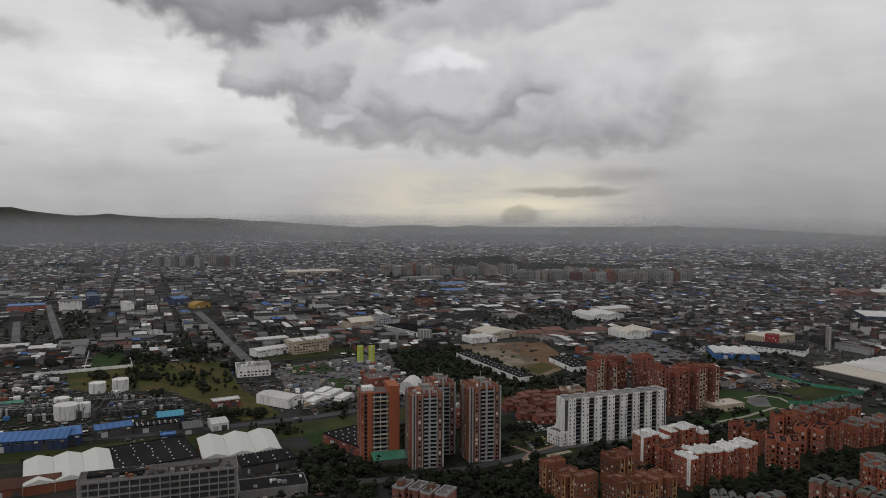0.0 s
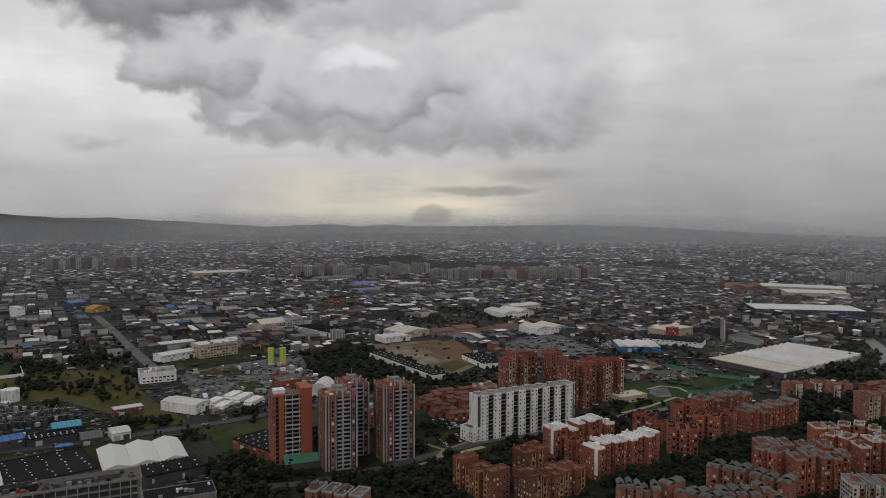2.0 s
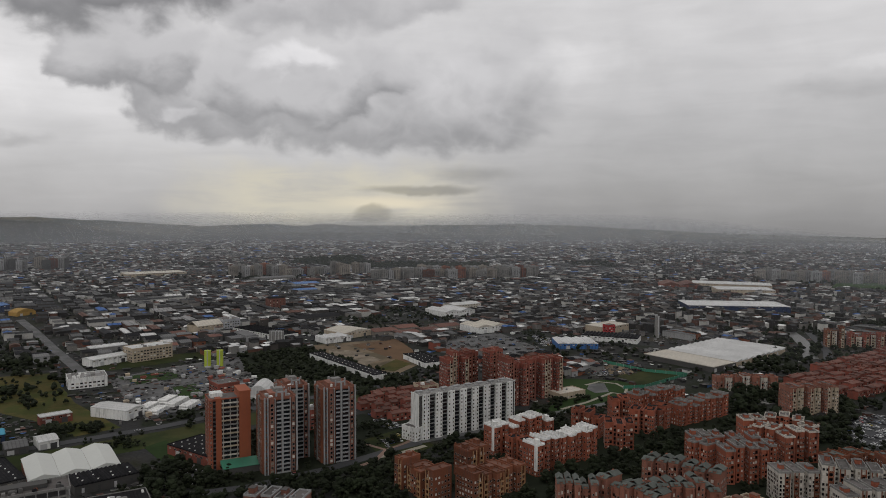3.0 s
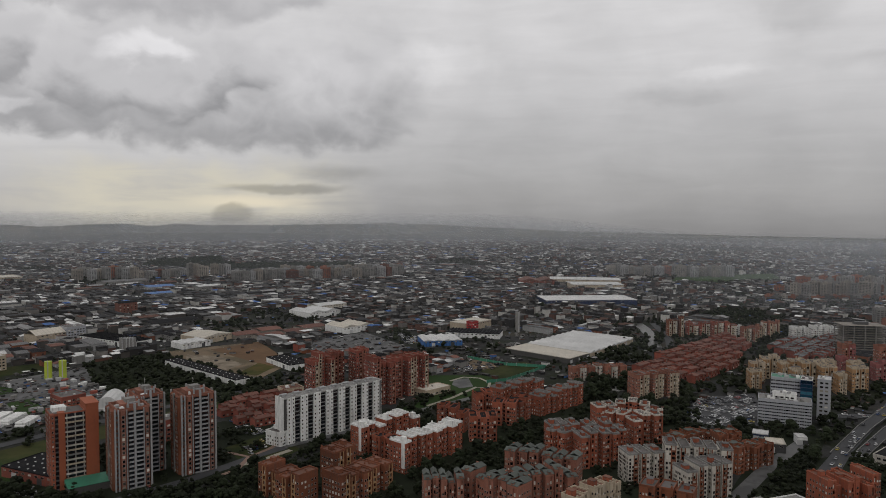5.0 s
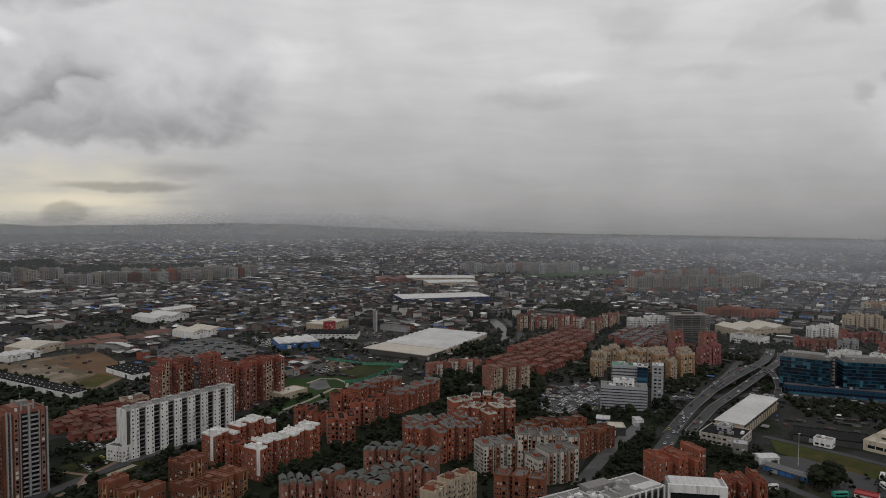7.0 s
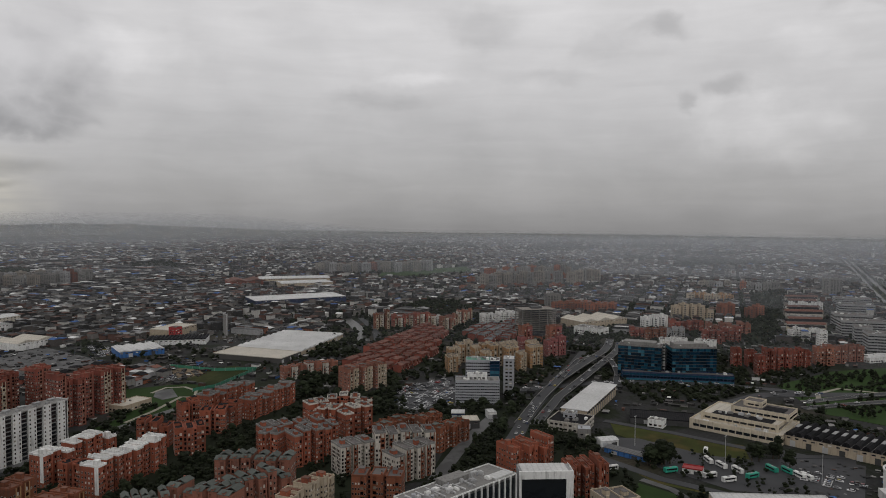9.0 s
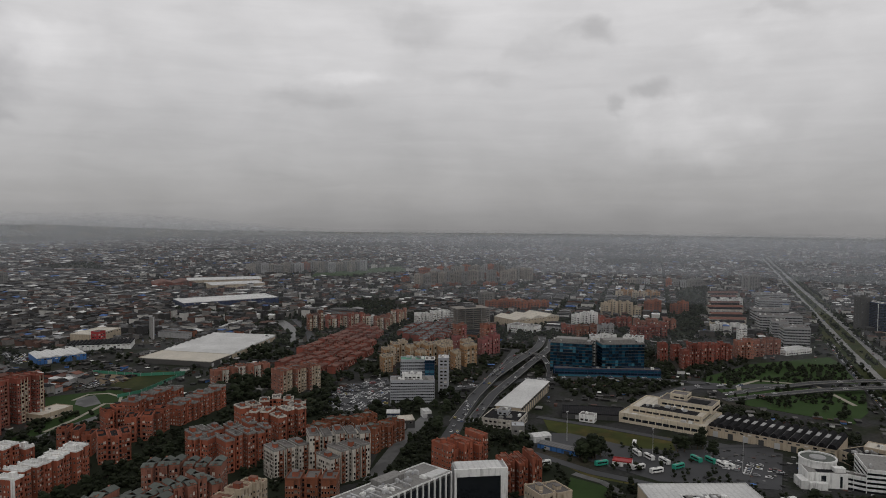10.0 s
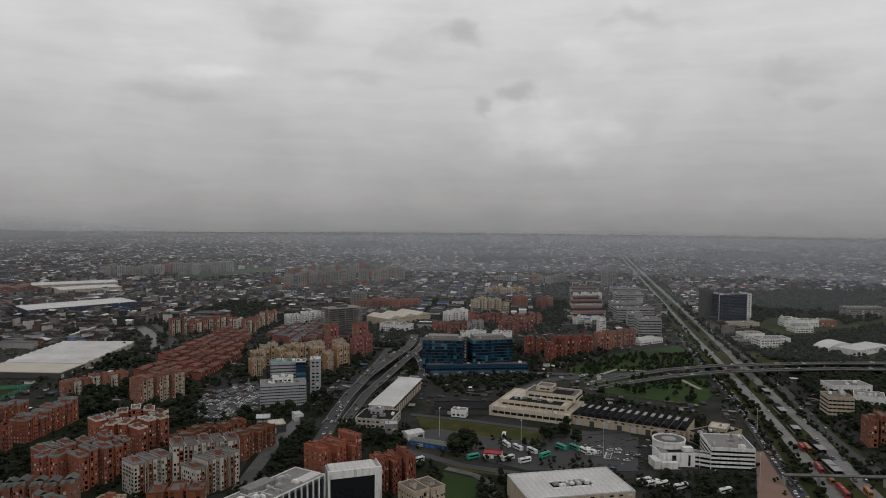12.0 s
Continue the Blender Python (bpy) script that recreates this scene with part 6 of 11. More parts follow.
def bridge_traffic(points, heights, offset, step, seed, fill=0.6):
    """Cars on a flyover, at the height of its deck."""
    rng = random.Random(seed)
    for (x0, y0), (x1, y1), z0, z1 in zip(points, points[1:], heights, heights[1:]):
        d, a = math.hypot(x1 - x0, y1 - y0), math.atan2(y1 - y0, x1 - x0)
        for i in range(int(d / step)):
            if rng.random() < fill:
                u = (i + rng.uniform(0.2, 0.8)) * step / d
                car(x0 + (x1 - x0) * u - math.sin(a) * offset, y0 + (y1 - y0) * u + math.cos(a) * offset, math.degrees(a), False, z0 + (z1 - z0) * u + 0.02, "car on a grey flyover deck")


def grove(poly, n, seed, lo=6, hi=11, check=True, slim=0.1):
    """Trees that one can count, standing in an outline."""
    rng = random.Random(seed)
    px, py = scatter(poly, n, seed, 1.5, check)
    for x, y in zip(px, py):
        tree(x, y, rng.uniform(lo, hi), rng.randint(4, 5) if rng.random() < slim else rng.randint(0, 3), rng.uniform(0.9, 1.25))


def terraces(poly, turn, pitch, length, depth, h, wall, roof_m, label):
    """Rows of house terraces that fill an outline."""
    c, s = math.cos(radians(turn)), math.sin(radians(turn))
    cx, cy = sum(p[0] for p in poly) / len(poly), sum(p[1] for p in poly) / len(poly)
    rows = []
    for i in range(-12, 13):
        for j in range(-20, 21):
            u, v = i * (length + 5) + (j % 2) * 7, j * pitch
            rows.append((cx + u * c - v * s, cy + u * s + v * c))
    px, py = np.array([r[0] for r in rows]), np.array([r[1] for r in rows])
    ok = inside(poly, px, py) & is_free(px, py, 4)
    for (x, y), k in zip(rows, ok):
        if k:
            terrace(x, y, turn, length, depth, h, wall, roof_m, label, int(x))


def boundary_wall(x, y, turn, length, h):
    """A white boundary wall with piers."""
    root = thing("boundary_wall", x, y, turn, "white painted boundary wall round the pitch", "wall", "boundary walls")
    part("wall", Shape().box(-length / 2, length / 2, -0.15, 0.15, 0, h), WHITE, root)
    for i in range(int(length / 12) + 1):
        u = -length / 2 + i * length / max(1, int(length / 12))
        part("pier", Shape().box(u - 0.3, u + 0.3, -0.3, 0.3, 0, h + 0.3), WHITE, root)


def roof_pit(x, y, turn, length, depth, z):
    """Sunken plant area on a white roof: dark bay with machines and a round tank."""
    root = thing("roof_plant", x, y, turn, "dark plant bay with machines on a white roof", "roof plant", "", z)
    hl, hd = length / 2, depth / 2
    part("bay_floor", Shape().box(-hl, hl, -hd, hd, 0, 0.1), DARK_ROOF, root)
    part("kerb", Shape().rim(-hl - 0.3, hl + 0.3, -hd - 0.3, hd + 0.3, 0, 0.8, 0.3), WHITE, root)
    roof_gear(root, -hl + 0.5, hl - 3, -hd + 0.5, hd - 0.5, 0, 12, 2)
    part("round_tank", Shape().drum(hl - 2, 0, 1.5, 0.1, 1.8, 20), WHITE, root)


def site_fence(x, y, turn, length, h=3.0):
    """A fence of green netting on posts."""
    root = thing("site_fence", x, y, turn, "green netting fence round a building plot", "fence", "site fences")
    part("netting", Shape().box(-length / 2, length / 2, -0.06, 0.06, 0.1, h), GREEN_ROOF, root)
    for i in range(int(length / 8) + 1):
        u = -length / 2 + i * length / max(1, int(length / 8))
        part("post", Shape().box(u - 0.1, u + 0.1, -0.12, 0.12, 0, h + 0.2), STEEL, root)


def bus_stop_hall(x, y, turn, length, label="long narrow glazed bus station under a pale roof"):
    """A long narrow stop between carriageways: glazed walls, a thin roof on posts."""
    root = thing("bus_station", x, y, turn, label, "bus station", "bus stations", 0.3)
    hl = length / 2
    part("platform", Shape().box(-hl, hl, -2.2, 2.2, 0, 0.9), CONCRETE, root)
    part("glass_wall", Shape().box(-hl + 0.5, hl - 0.5, -1.9, -1.85, 0.9, 3.3).box(-hl + 0.5, hl - 0.5, 1.85, 1.9, 0.9, 3.3), DARK_GLASS, root)
    n = max(2, int(length / 9))
    for i in range(n):
        u = -hl + length * (i + 0.5) / n
        part("roof_plate", Shape().box(u - length / n * 0.46, u + length / n * 0.46, -2.6, 2.6, 3.4 + 0.3 * (i % 2), 3.6 + 0.3 * (i % 2)), GREY_PAINT if i % 3 else DARK_ROOF, root)
        part("post", Shape().box(u - 0.12, u + 0.12, -0.12, 0.12, 0.9, 3.4), STEEL, root)
    return root

# ---- ground, hills, mist ----


def hill_height(az, r):
    """How high the land stands: flat plain, low hills at its edge."""
    rear = np.interp(az, [-60, -34, -24, -19, -18, -16, -13, -10, -6.5, -4, -1.5, 0.7, 2, 5, 13, 17, 22, 26, 32, 45, 70, 100], [120, 120, 105, 106, 106, 96, 84, 64, 50, 60, 65, 46, 66, 53, 60, 68, 62, 46, 24, 8, 2, 0])
    front = np.interp(az, [-60, -36, -31.7, -29.7, -27.3, -24.7, -21.7, -19.7, -16.8, -15.2, -13.5, -10, -6, 0, 8, 20, 34, 60], [190, 192, 174, 146, 123, 133, 111, 99, 93, 63, 40, 12, 16, 24, 22, 16, 8, 0])
    wob = 1.0 + 0.04 * noise.noise(Vector((az * 0.8, r * 0.004, 3.0))) + 0.05 * noise.noise(Vector((az * 2.3, r * 0.004, 7.0)))
    s = lambda q: max(0.0, min(1.0, q)) ** 2 * (3 - 2 * max(0.0, min(1.0, q)))
    return (front * s((r - 3700) / 560) * (1 - 0.45 * s((r - 4300) / 300)) * wob) * (r < 4700) * (1 - s((r - 4500) / 200)) + rear * s((r - 4480) / 430) * wob + 6 * s((r - 3600) / 900)


def build_ground():
    s = Shape()
    radii = [0, 150, 300, 500, 800, 1200, 1700, 2300, 2900, 3500] + [3700 + 48 * i for i in range(26)]
    steps = [-40 + i for i in range(0, 146)] + [107 + 10.5 * i for i in range(1, 20)]
    n = len(steps)
    vs = []
    for r in radii[1:]:
        for a in steps:
            z = hill_height(a, r) if -62 < a < 110 else 0.0
            vs.append((r * math.sin(radians(a)), r * math.cos(radians(a)), z))
    fs = [((i + 1) % n, i, len(vs)) for i in range(n)]
    for q in range(len(radii) - 2):
        for i in range(n):
            j = (i + 1) % n
            fs.append((q * n + i, q * n + j, (q + 1) * n + j, (q + 1) * n + i))
    s.add(vs + [(0, 0, 0)], fs)
    o = tagged(part("ground", s, ground_material()), "dark town ground running out to hazy hills", "ground", kind="structure")
    o.data.polygons.foreach_set("use_smooth", [True] * len(o.data.polygons))


build_ground()


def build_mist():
    # upright see-through sheets, added ring behind ring to imitate haze
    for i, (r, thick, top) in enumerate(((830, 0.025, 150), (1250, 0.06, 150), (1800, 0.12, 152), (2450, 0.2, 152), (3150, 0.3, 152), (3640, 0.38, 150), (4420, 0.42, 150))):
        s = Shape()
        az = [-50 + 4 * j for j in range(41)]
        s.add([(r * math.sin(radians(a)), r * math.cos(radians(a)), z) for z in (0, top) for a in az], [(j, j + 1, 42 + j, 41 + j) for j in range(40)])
        tagged(part("backdrop", s, mist_material("haze_sheet", thick, top, r, i)), "thin grey sheet added for haze and drizzle over the plain", "mist", kind="structure")


build_mist()

# ---- ground surfaces and roads ----
patch("ground_verge", [(-286.0, 456.7), (-176.5, 487.9), (-93.4, 525.7), (-10.3, 574.7), (108.0, 623.7), (104.7, 604.1), (-9.7, 542.2), (-101.8, 485.4), (-165.6, 457.5), (-270.1, 430.8)], 0.05, GRASS, "strip of rough grass beside the avenue")
patch("ground_meadow", [(-357.3, 674.8), (-313.6, 719.2), (-227.0, 735.2), (-173.7, 617.7), (-121.9, 540.1), (-147.8, 524.7), (-180.9, 562.9), (-229.9, 597.2), (-324.7, 614.5)], 0.056, DRY_GRASS, "overgrown yellow-green waste land between works")
patch("ground_pitch", [(-348.2, 699.8), (-313.0, 711.1), (-353.3, 786.3), (-378.1, 772.9)], 0.062, LAWN, "bright green walled sports pitch")
patch("ground_dirt", [(27.8, 741.6), (94.7, 671.1), (126.7, 716.6), (100.2, 858.6), (21.2, 837.8)], 0.068, DIRT, "beige bare earth of a cleared plot")
patch("ground_brown", [(64.1, 831.8), (121.3, 863.1), (134.5, 744.3), (110.3, 721.5)], 0.074, DIRT_RED, "brown worn grass on the cleared plot")
patch("ground_scrape", [(33.0, 748.0), (66.0, 712.0), (88.0, 742.0), (70.0, 790.0), (38.0, 812.0)], 0.076, DIRT_PALE, "pale scraped gravel on the cleared plot")
patch("ground_tussocks", [(78.0, 700.0), (94.0, 684.0), (116.0, 716.0), (104.0, 742.0)], 0.078, DRY_GRASS, "dry tussocky grass on the cleared plot")
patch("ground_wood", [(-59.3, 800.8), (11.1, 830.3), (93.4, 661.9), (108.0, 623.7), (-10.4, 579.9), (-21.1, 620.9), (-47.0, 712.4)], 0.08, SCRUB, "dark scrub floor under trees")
patch("ground_lot", [(-168.0, 696.5), (-130.9, 737.6), (-58.0, 784.6), (-21.9, 641.7), (-76.7, 591.1), (-107.7, 556.1)], 0.086, ROAD_PALE, "pale concrete yard of a pipe works")
patch("ground_works", [(-364.3, 583.5), (-306.3, 607.0), (-240.6, 612.3), (-187.5, 569.5), (-164.5, 524.4), (-186.7, 484.0), (-245.4, 462.9), (-284.0, 453.4)], 0.092, SCRUB, "oily dark ground of the chemical works")
patch("ground_lawn_a", [(-161.4, 704.4), (-122.7, 723.9), (-98.9, 698.2), (-138.2, 672.8)], 0.098, LAWN, "small bright lawn between yards")
patch("ground_lawn_b", [(-106.2, 657.4), (-87.6, 666.9), (-70.1, 615.9), (-87.4, 600.1)], 0.104, LAWN, "small bright lawn between yards")
patch("ground_field_c", [(-204.3, 771.3), (-166.9, 797.9), (-102.6, 816.6), (-89.1, 783.8), (-177.5, 736.4)], 0.11, GRASS, "grass strip before the long cream building")
patch("ground_park", [(245.9, 626.6), (294.5, 608.0), (300.1, 580.8), (267.7, 547.3), (218.0, 527.0), (159.8, 502.6), (164.1, 516.1), (212.7, 546.3)], 0.116, LAWN, "green park between apartment blocks")
patch("ground_lawn_d", [(276.8, 592.8), (287.6, 585.8), (274.7, 561.8), (267.4, 568.2)], 0.122, LAWN, "round lawn in the park")
patch("ground_clay", [(295.8, 666.4), (329.4, 681.2), (321.7, 628.2), (293.8, 627.6)], 0.128, DIRT, "bare ochre earth of a building site")
patch("ground_site", [(298.9, 627.7), (358.6, 650.0), (369.0, 619.2), (303.8, 579.1)], 0.134, GRASS, "green plot fenced with green netting")
patch("ground_yard", [(189.4, 861.2), (257.2, 882.7), (277.9, 747.9), (227.3, 719.0), (157.1, 768.5)], 0.14, ROAD_PALE, "wide pale factory yard")
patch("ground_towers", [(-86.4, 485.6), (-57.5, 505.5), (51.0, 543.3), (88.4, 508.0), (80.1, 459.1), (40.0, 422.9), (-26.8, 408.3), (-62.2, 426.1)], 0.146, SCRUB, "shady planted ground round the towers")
patch("ground_front_lawn", [(-97.3, 491.7), (-85.7, 505.0), (-63.0, 456.9), (-77.0, 453.4)], 0.152, LAWN, "lawn before a brick hall")
patch("ground_court", [(45.0, 480.2), (72.5, 499.5), (91.2, 459.4), (56.0, 431.6)], 0.158, GRASS, "park lawn beside the white block")
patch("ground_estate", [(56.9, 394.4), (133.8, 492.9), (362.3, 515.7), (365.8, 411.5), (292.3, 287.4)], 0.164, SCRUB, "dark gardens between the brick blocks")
patch("ground_lot_cars", [(414.7, 467.1), (483.3, 461.9), (418.3, 388.0), (378.0, 395.2), (374.2, 424.1)], 0.17, ASPHALT, "wet asphalt car park crowded with cars")
patch("ground_cut", [(283.8, 291.2), (424.1, 385.4), (441.0, 354.8), (317.8, 275.8)], 0.176, SCRUB, "dark planted ground")
patch("ground_far_field", [(1066.4, 1263.7), (1350.5, 1221.9), (1505.8, 1381.6), (1195.6, 1396.1)], 0.182, LAWN, "far green field")
patch("ground_field", [(459.1, 277.8), (477.0, 187.0), (450.8, 172.1), (441.3, 195.0), (434.7, 245.0), (437.9, 260.3)], 0.188, DRY_GRASS, "olive playing field beside the depot")
patch("ground_depot", [(426.9, 262.7), (440.8, 244.0), (441.3, 195.0), (452.9, 172.9), (504.3, 127.1), (425.0, 103.6), (394.5, 160.5), (403.4, 252.4)], 0.194, ASPHALT, "wet asphalt bus yard")
patch("ground_strip", [(386.3, 241.7), (382.7, 196.5), (390.2, 155.5), (382.3, 152.2), (371.7, 198.0), (375.7, 235.0)], 0.2, DRY_GRASS, "mown verge along the bus yard")
patch("ground_dark_lot", [(486.3, 165.1), (491.2, 118.1), (426.0, 102.1), (438.0, 152.3)], 0.206, ASPHALT, "wet black car park")
patch("ground_park_east", [(669.0, 233.8), (766.5, 216.6), (859.4, 162.9), (782.3, 119.4), (638.1, 92.2), (595.9, 94.5), (599.0, 178.6)], 0.212, LAWN, "wide green park with many small trees")
patch("ground_park_far", [(797.4, 93.7), (880.8, 85.9), (962.9, 1.5), (878.6, -44.9), (830.5, -42.7), (791.1, 50.4)], 0.218, GRASS, "green campus lawns under trees")
patch("ground_median", [(1910.6, 467.9), (1927.0, 442.1), (863.6, 101.8), (711.9, 44.9), (494.8, -27.4), (450.8, -48.7), (403.6, -44.2), (369.0, 16.5), (445.3, 23.7), (609.6, 70.8), (906.0, 171.9)], 0.224, GRASS, "grass and trees beside the expressway")
patch("ground_wood_far", [(1427.7, 215.8), (1576.1, 84.1), (1672.2, -148.5), (1301.3, -116.7), (1228.1, -60.8), (1143.6, -11.2), (1185.0, 77.5), (1047.3, 102.8), (1081.1, 143.5)], 0.23, SCRUB, "dark floor of a wood beside the campus")
patch("ground_wood_mid", [(794.0, 45.4), (836.7, 26.7), (861.9, -44.1), (851.2, -78.1), (466.0, -45.1), (542.4, -29.6), (623.2, -0.6), (701.5, 21.7)], 0.236, SCRUB, "dark floor under trees beside the expressway")
patch("ground_campus", [(1061.8, 126.1), (1172.1, 76.7), (1287.1, -115.5), (867.0, -79.5), (791.1, 50.4), (911.3, 89.0)], 0.242, GRASS, "campus lawns with trees")
patch("ground_trees_left", [(1428.8, 552.0), (1513.1, 531.5), (1412.0, 471.6), (1017.7, 356.8), (868.6, 315.6), (855.6, 337.5)], 0.248, SCRUB, "dark planted strip between estates")
patch("ground_brick_path", [(500.0, 44.3), (502.6, 39.9), (465.2, 24.3), (429.0, 16.5), (386.5, 10.0), (374.8, 30.5), (428.3, 36.8)], 0.254, PAVING, "red paved forecourt")
patch("ground_estate_b", [(266.6, 273.1), (342.1, 318.5), (436.5, 323.8), (426.9, 262.7), (393.7, 246.3), (373.9, 195.5), (382.3, 152.2), (379.2, 151.0)], 0.26, SCRUB, "dark planted ground")
patch("ground_park_court", [(261.6, 603.2), (275.0, 600.7), (266.0, 571.3), (252.5, 569.7), (251.1, 584.2)], 0.278, ROAD_PALE, "grey paved court in the park")
ribbon("road_avenue", [(-290.9, 464.4), (-180.2, 498.1), (-95.3, 536.0), (-10.6, 587.0), (58.2, 622.6), (110.2, 636.1)], 9, 0.3, ASPHALT, "dark avenue and railway line along the grass strip")
ribbon("road_street", [(-165.0, 684.2), (-200.8, 735.8), (-261.7, 859.5), (-323.4, 990.6), (-378.9, 1102.5)], 11, 0.306, ROAD_PALE, "straight pale street into the works district")
ribbon("road_street_b", [(-464.0, 861.2), (-542.6, 993.4), (-649.4, 1173.1)], 9, 0.312, ROAD_PALE, "pale town street")
ribbon("road_street_c", [(-502.5, 837.4), (-592.9, 991.7)], 9, 0.318, ROAD_PALE, "pale town street")
ribbon("road_white", [(74.7, 466.8), (131.7, 485.3), (178.0, 510.4), (239.9, 533.0), (285.3, 549.9)], 7, 0.324, ROAD_PALE, "narrow street beside the white block")
ribbon("road_lane", [(44.4, 441.9), (63.0, 447.1), (84.2, 460.1)], 4, 0.33, PATH, "curving park footpath")
ribbon("road_front", [(-58.9, 403.5), (-26.8, 408.3), (20.0, 429.3), (65.4, 458.9), (81.4, 467.0)], 8, 0.336, ASPHALT, "estate road before the towers")
ribbon("road_site", [(286.9, 288.1), (352.4, 323.9), (408.0, 348.4)], 9, 0.342, ROAD_PALE, "pale estate road")
ribbon("road_path_a", [(205.2, 526.8), (232.7, 542.1), (267.4, 568.2), (276.3, 558.5)], 3, 0.348, PATH, "pale footpath through the park")
ribbon("road_path_b", [(255.3, 597.8), (272.5, 607.5), (285.1, 598.4), (286.1, 578.8), (274.5, 558.5)], 2.5, 0.354, PATH, "pale footpath round the lawn")
ribbon("road_path_c", [(46.2, 469.9), (57.7, 456.6), (72.2, 468.0), (84.0, 482.3)], 3, 0.36, PAVING, "red paved path beside the towers")
ribbon("road_path_d", [(57.7, 456.6), (48.4, 437.6), (37.2, 429.5)], 3, 0.366, PAVING, "red paved path beside the towers")
patch("ground_far_wood", [(-14.7, 2104.8), (30.4, 2390.9), (226.2, 2466.9), (207.5, 2167.3), (562.9, 2057.4), (522.0, 1879.9), (206.1, 1914.4)], 0.266, SCRUB, "dark floor of a far wood")
ribbon("water_river", [(634.9, 820.5), (613.4, 775.5), (577.6, 714.3), (540.5, 664.1)], 15, 0.372, WATER, "pale grey river between grassy banks")
ribbon("road_river", [(655.8, 811.6), (618.7, 748.0), (585.2, 693.5), (549.3, 648.8)], 9, 0.378, ASPHALT, "road along the river")
ribbon("road_expressway_a", [(372.7, 302.4), (443.4, 339.6), (512.2, 373.0), (613.8, 415.7), (675.9, 444.9)], 8, 0.384, ASPHALT, "wide grey carriageway with traffic")
ribbon("road_expressway_b", [(365.1, 293.8), (423.2, 327.1), (485.9, 357.7), (558.4, 388.0), (608.3, 408.9)], 8, 0.39, ASPHALT, "grey carriageway of the ring road")
ribbon("road_cross", [(551.1, 242.2), (624.9, 229.2), (675.2, 179.6), (753.9, 88.4), (830.5, -42.7)], 14, 0.396, ASPHALT, "crossing avenue")
ribbon("road_main_a", [(2651.6, 723.8), (1741.6, 426.2), (1162.6, 234.6), (924.4, 156.5), (775.0, 104.5), (710.0, 83.1), (628.1, 55.9), (555.2, 32.3), (493.3, 14.0), (439.8, -2.3), (400.3, -14.1)], 8.5, 0.402, LANES, "wide pale carriageway of the expressway running to the horizon")
ribbon("road_main_b", [(2660.0, 711.2), (1752.0, 409.7), (1221.1, 229.3), (990.6, 152.9), (821.7, 98.4), (728.6, 69.4), (642.9, 40.6), (559.8, 11.5), (489.4, -8.6), (450.2, -20.6), (417.5, -31.6)], 8.5, 0.408, LANES, "second pale carriageway of the expressway")
ribbon("road_side", [(948.8, 180.2), (807.9, 134.0), (701.5, 97.7), (632.0, 73.5), (540.1, 45.7), (479.0, 28.9), (430.2, 14.4), (396.4, 5.3)], 9, 0.414, ASPHALT, "side road full of queueing cars")
ribbon("road_south", [(1037.4, 167.0), (863.6, 101.8), (737.6, 54.0), (662.3, 32.1), (583.6, 9.9), (529.9, -7.7), (489.5, -27.2), (456.7, -44.3)], 8, 0.42, ASPHALT, "outer side road")
ribbon("road_office_avenue", [(478.7, 389.7), (553.0, 357.1), (595.7, 320.6), (629.5, 276.9), (650.2, 227.1), (655.1, 195.5)], 11, 0.426, ASPHALT, "avenue with traffic before the glass offices")
ribbon("road_park_path", [(633.7, 188.0), (661.9, 197.6), (694.4, 190.3), (707.0, 144.1), (653.7, 104.0)], 4, 0.432, PATH, "pale path through the park")
ribbon("road_bus", [(388.2, 242.8), (381.9, 196.1), (387.0, 154.2)], 7, 0.438, ASPHALT, "road with buses along the depot")

# ---- tower blocks ----
striped_tower(-40.7, 450.0, 15.0, 24, 16, 42.1, 16)
balcony_tower(-10.9, 437.3, 15.6, 21.5, 20.0, 44.5, 18, 1)
balcony_tower(-2.4, 461.1, 14.7, 19.3, 20.0, 45.5, 18, 2)
balcony_tower(24.3, 450.0, 15.9, 22.6, 20.0, 46.0, 18, 3)

# ---- white block ----
white_slab_block(118.0, 490.5, 20.8, 81.4, 13.0, 31, 12)
apartment("annex", 80.7, 478.1, 34.6, 14.4, 13.4, 9.0, 4, WHITE, "small white stair and office annex", steps=1, lifts=False)

# ---- red towers ----
apartment("red_tower", 134.0, 600.0, 14, 21.0, 15.0, 34.5, 13, BRICK_RED, "red brick apartment tower with pale window strips", steps=3, fine=False, jog=3.2, win=(1.1, 1.4), every=1.9, accent=CREAM, drop=2, deck=DECK_RED, slot=1.6)
apartment("red_tower", 152.0, 617.0, 14, 14.0, 14.0, 30.0, 12, BRICK_RED, "red brick apartment tower with pale window strips", steps=2, fine=False, jog=3.2, win=(1.1, 1.4), every=1.9, accent=BRICK_PALE, drop=2, deck=DECK_RED, slot=1.6)
apartment("red_tower", 172.5, 611.0, 14, 15.0, 14.0, 31.5, 12, BRICK_RED, "red brick apartment tower with pale window strips", steps=2, fine=False, jog=3.2, win=(1.1, 1.4), every=1.9, accent=BRICK_PALE, drop=2, deck=DECK_RED, slot=1.6)
apartment("red_tower", 172.0, 550.0, 14, 20.0, 16.0, 38.8, 14, BRICK_RED, "red brick apartment tower with pale window strips", steps=3, fine=False, jog=3.2, win=(1.1, 1.4), every=1.9, accent=BRICK_PALE, drop=2, deck=DECK_RED, slot=1.6)
apartment("red_tower", 190.5, 566.0, 14, 8.0, 13.0, 33.0, 13, BRICK_RED, "red brick apartment tower with pale window strips", steps=1, fine=False, jog=3.2, win=(1.1, 1.4), every=1.9, accent=BRICK_PALE, drop=2, deck=DECK_RED, slot=1.6)
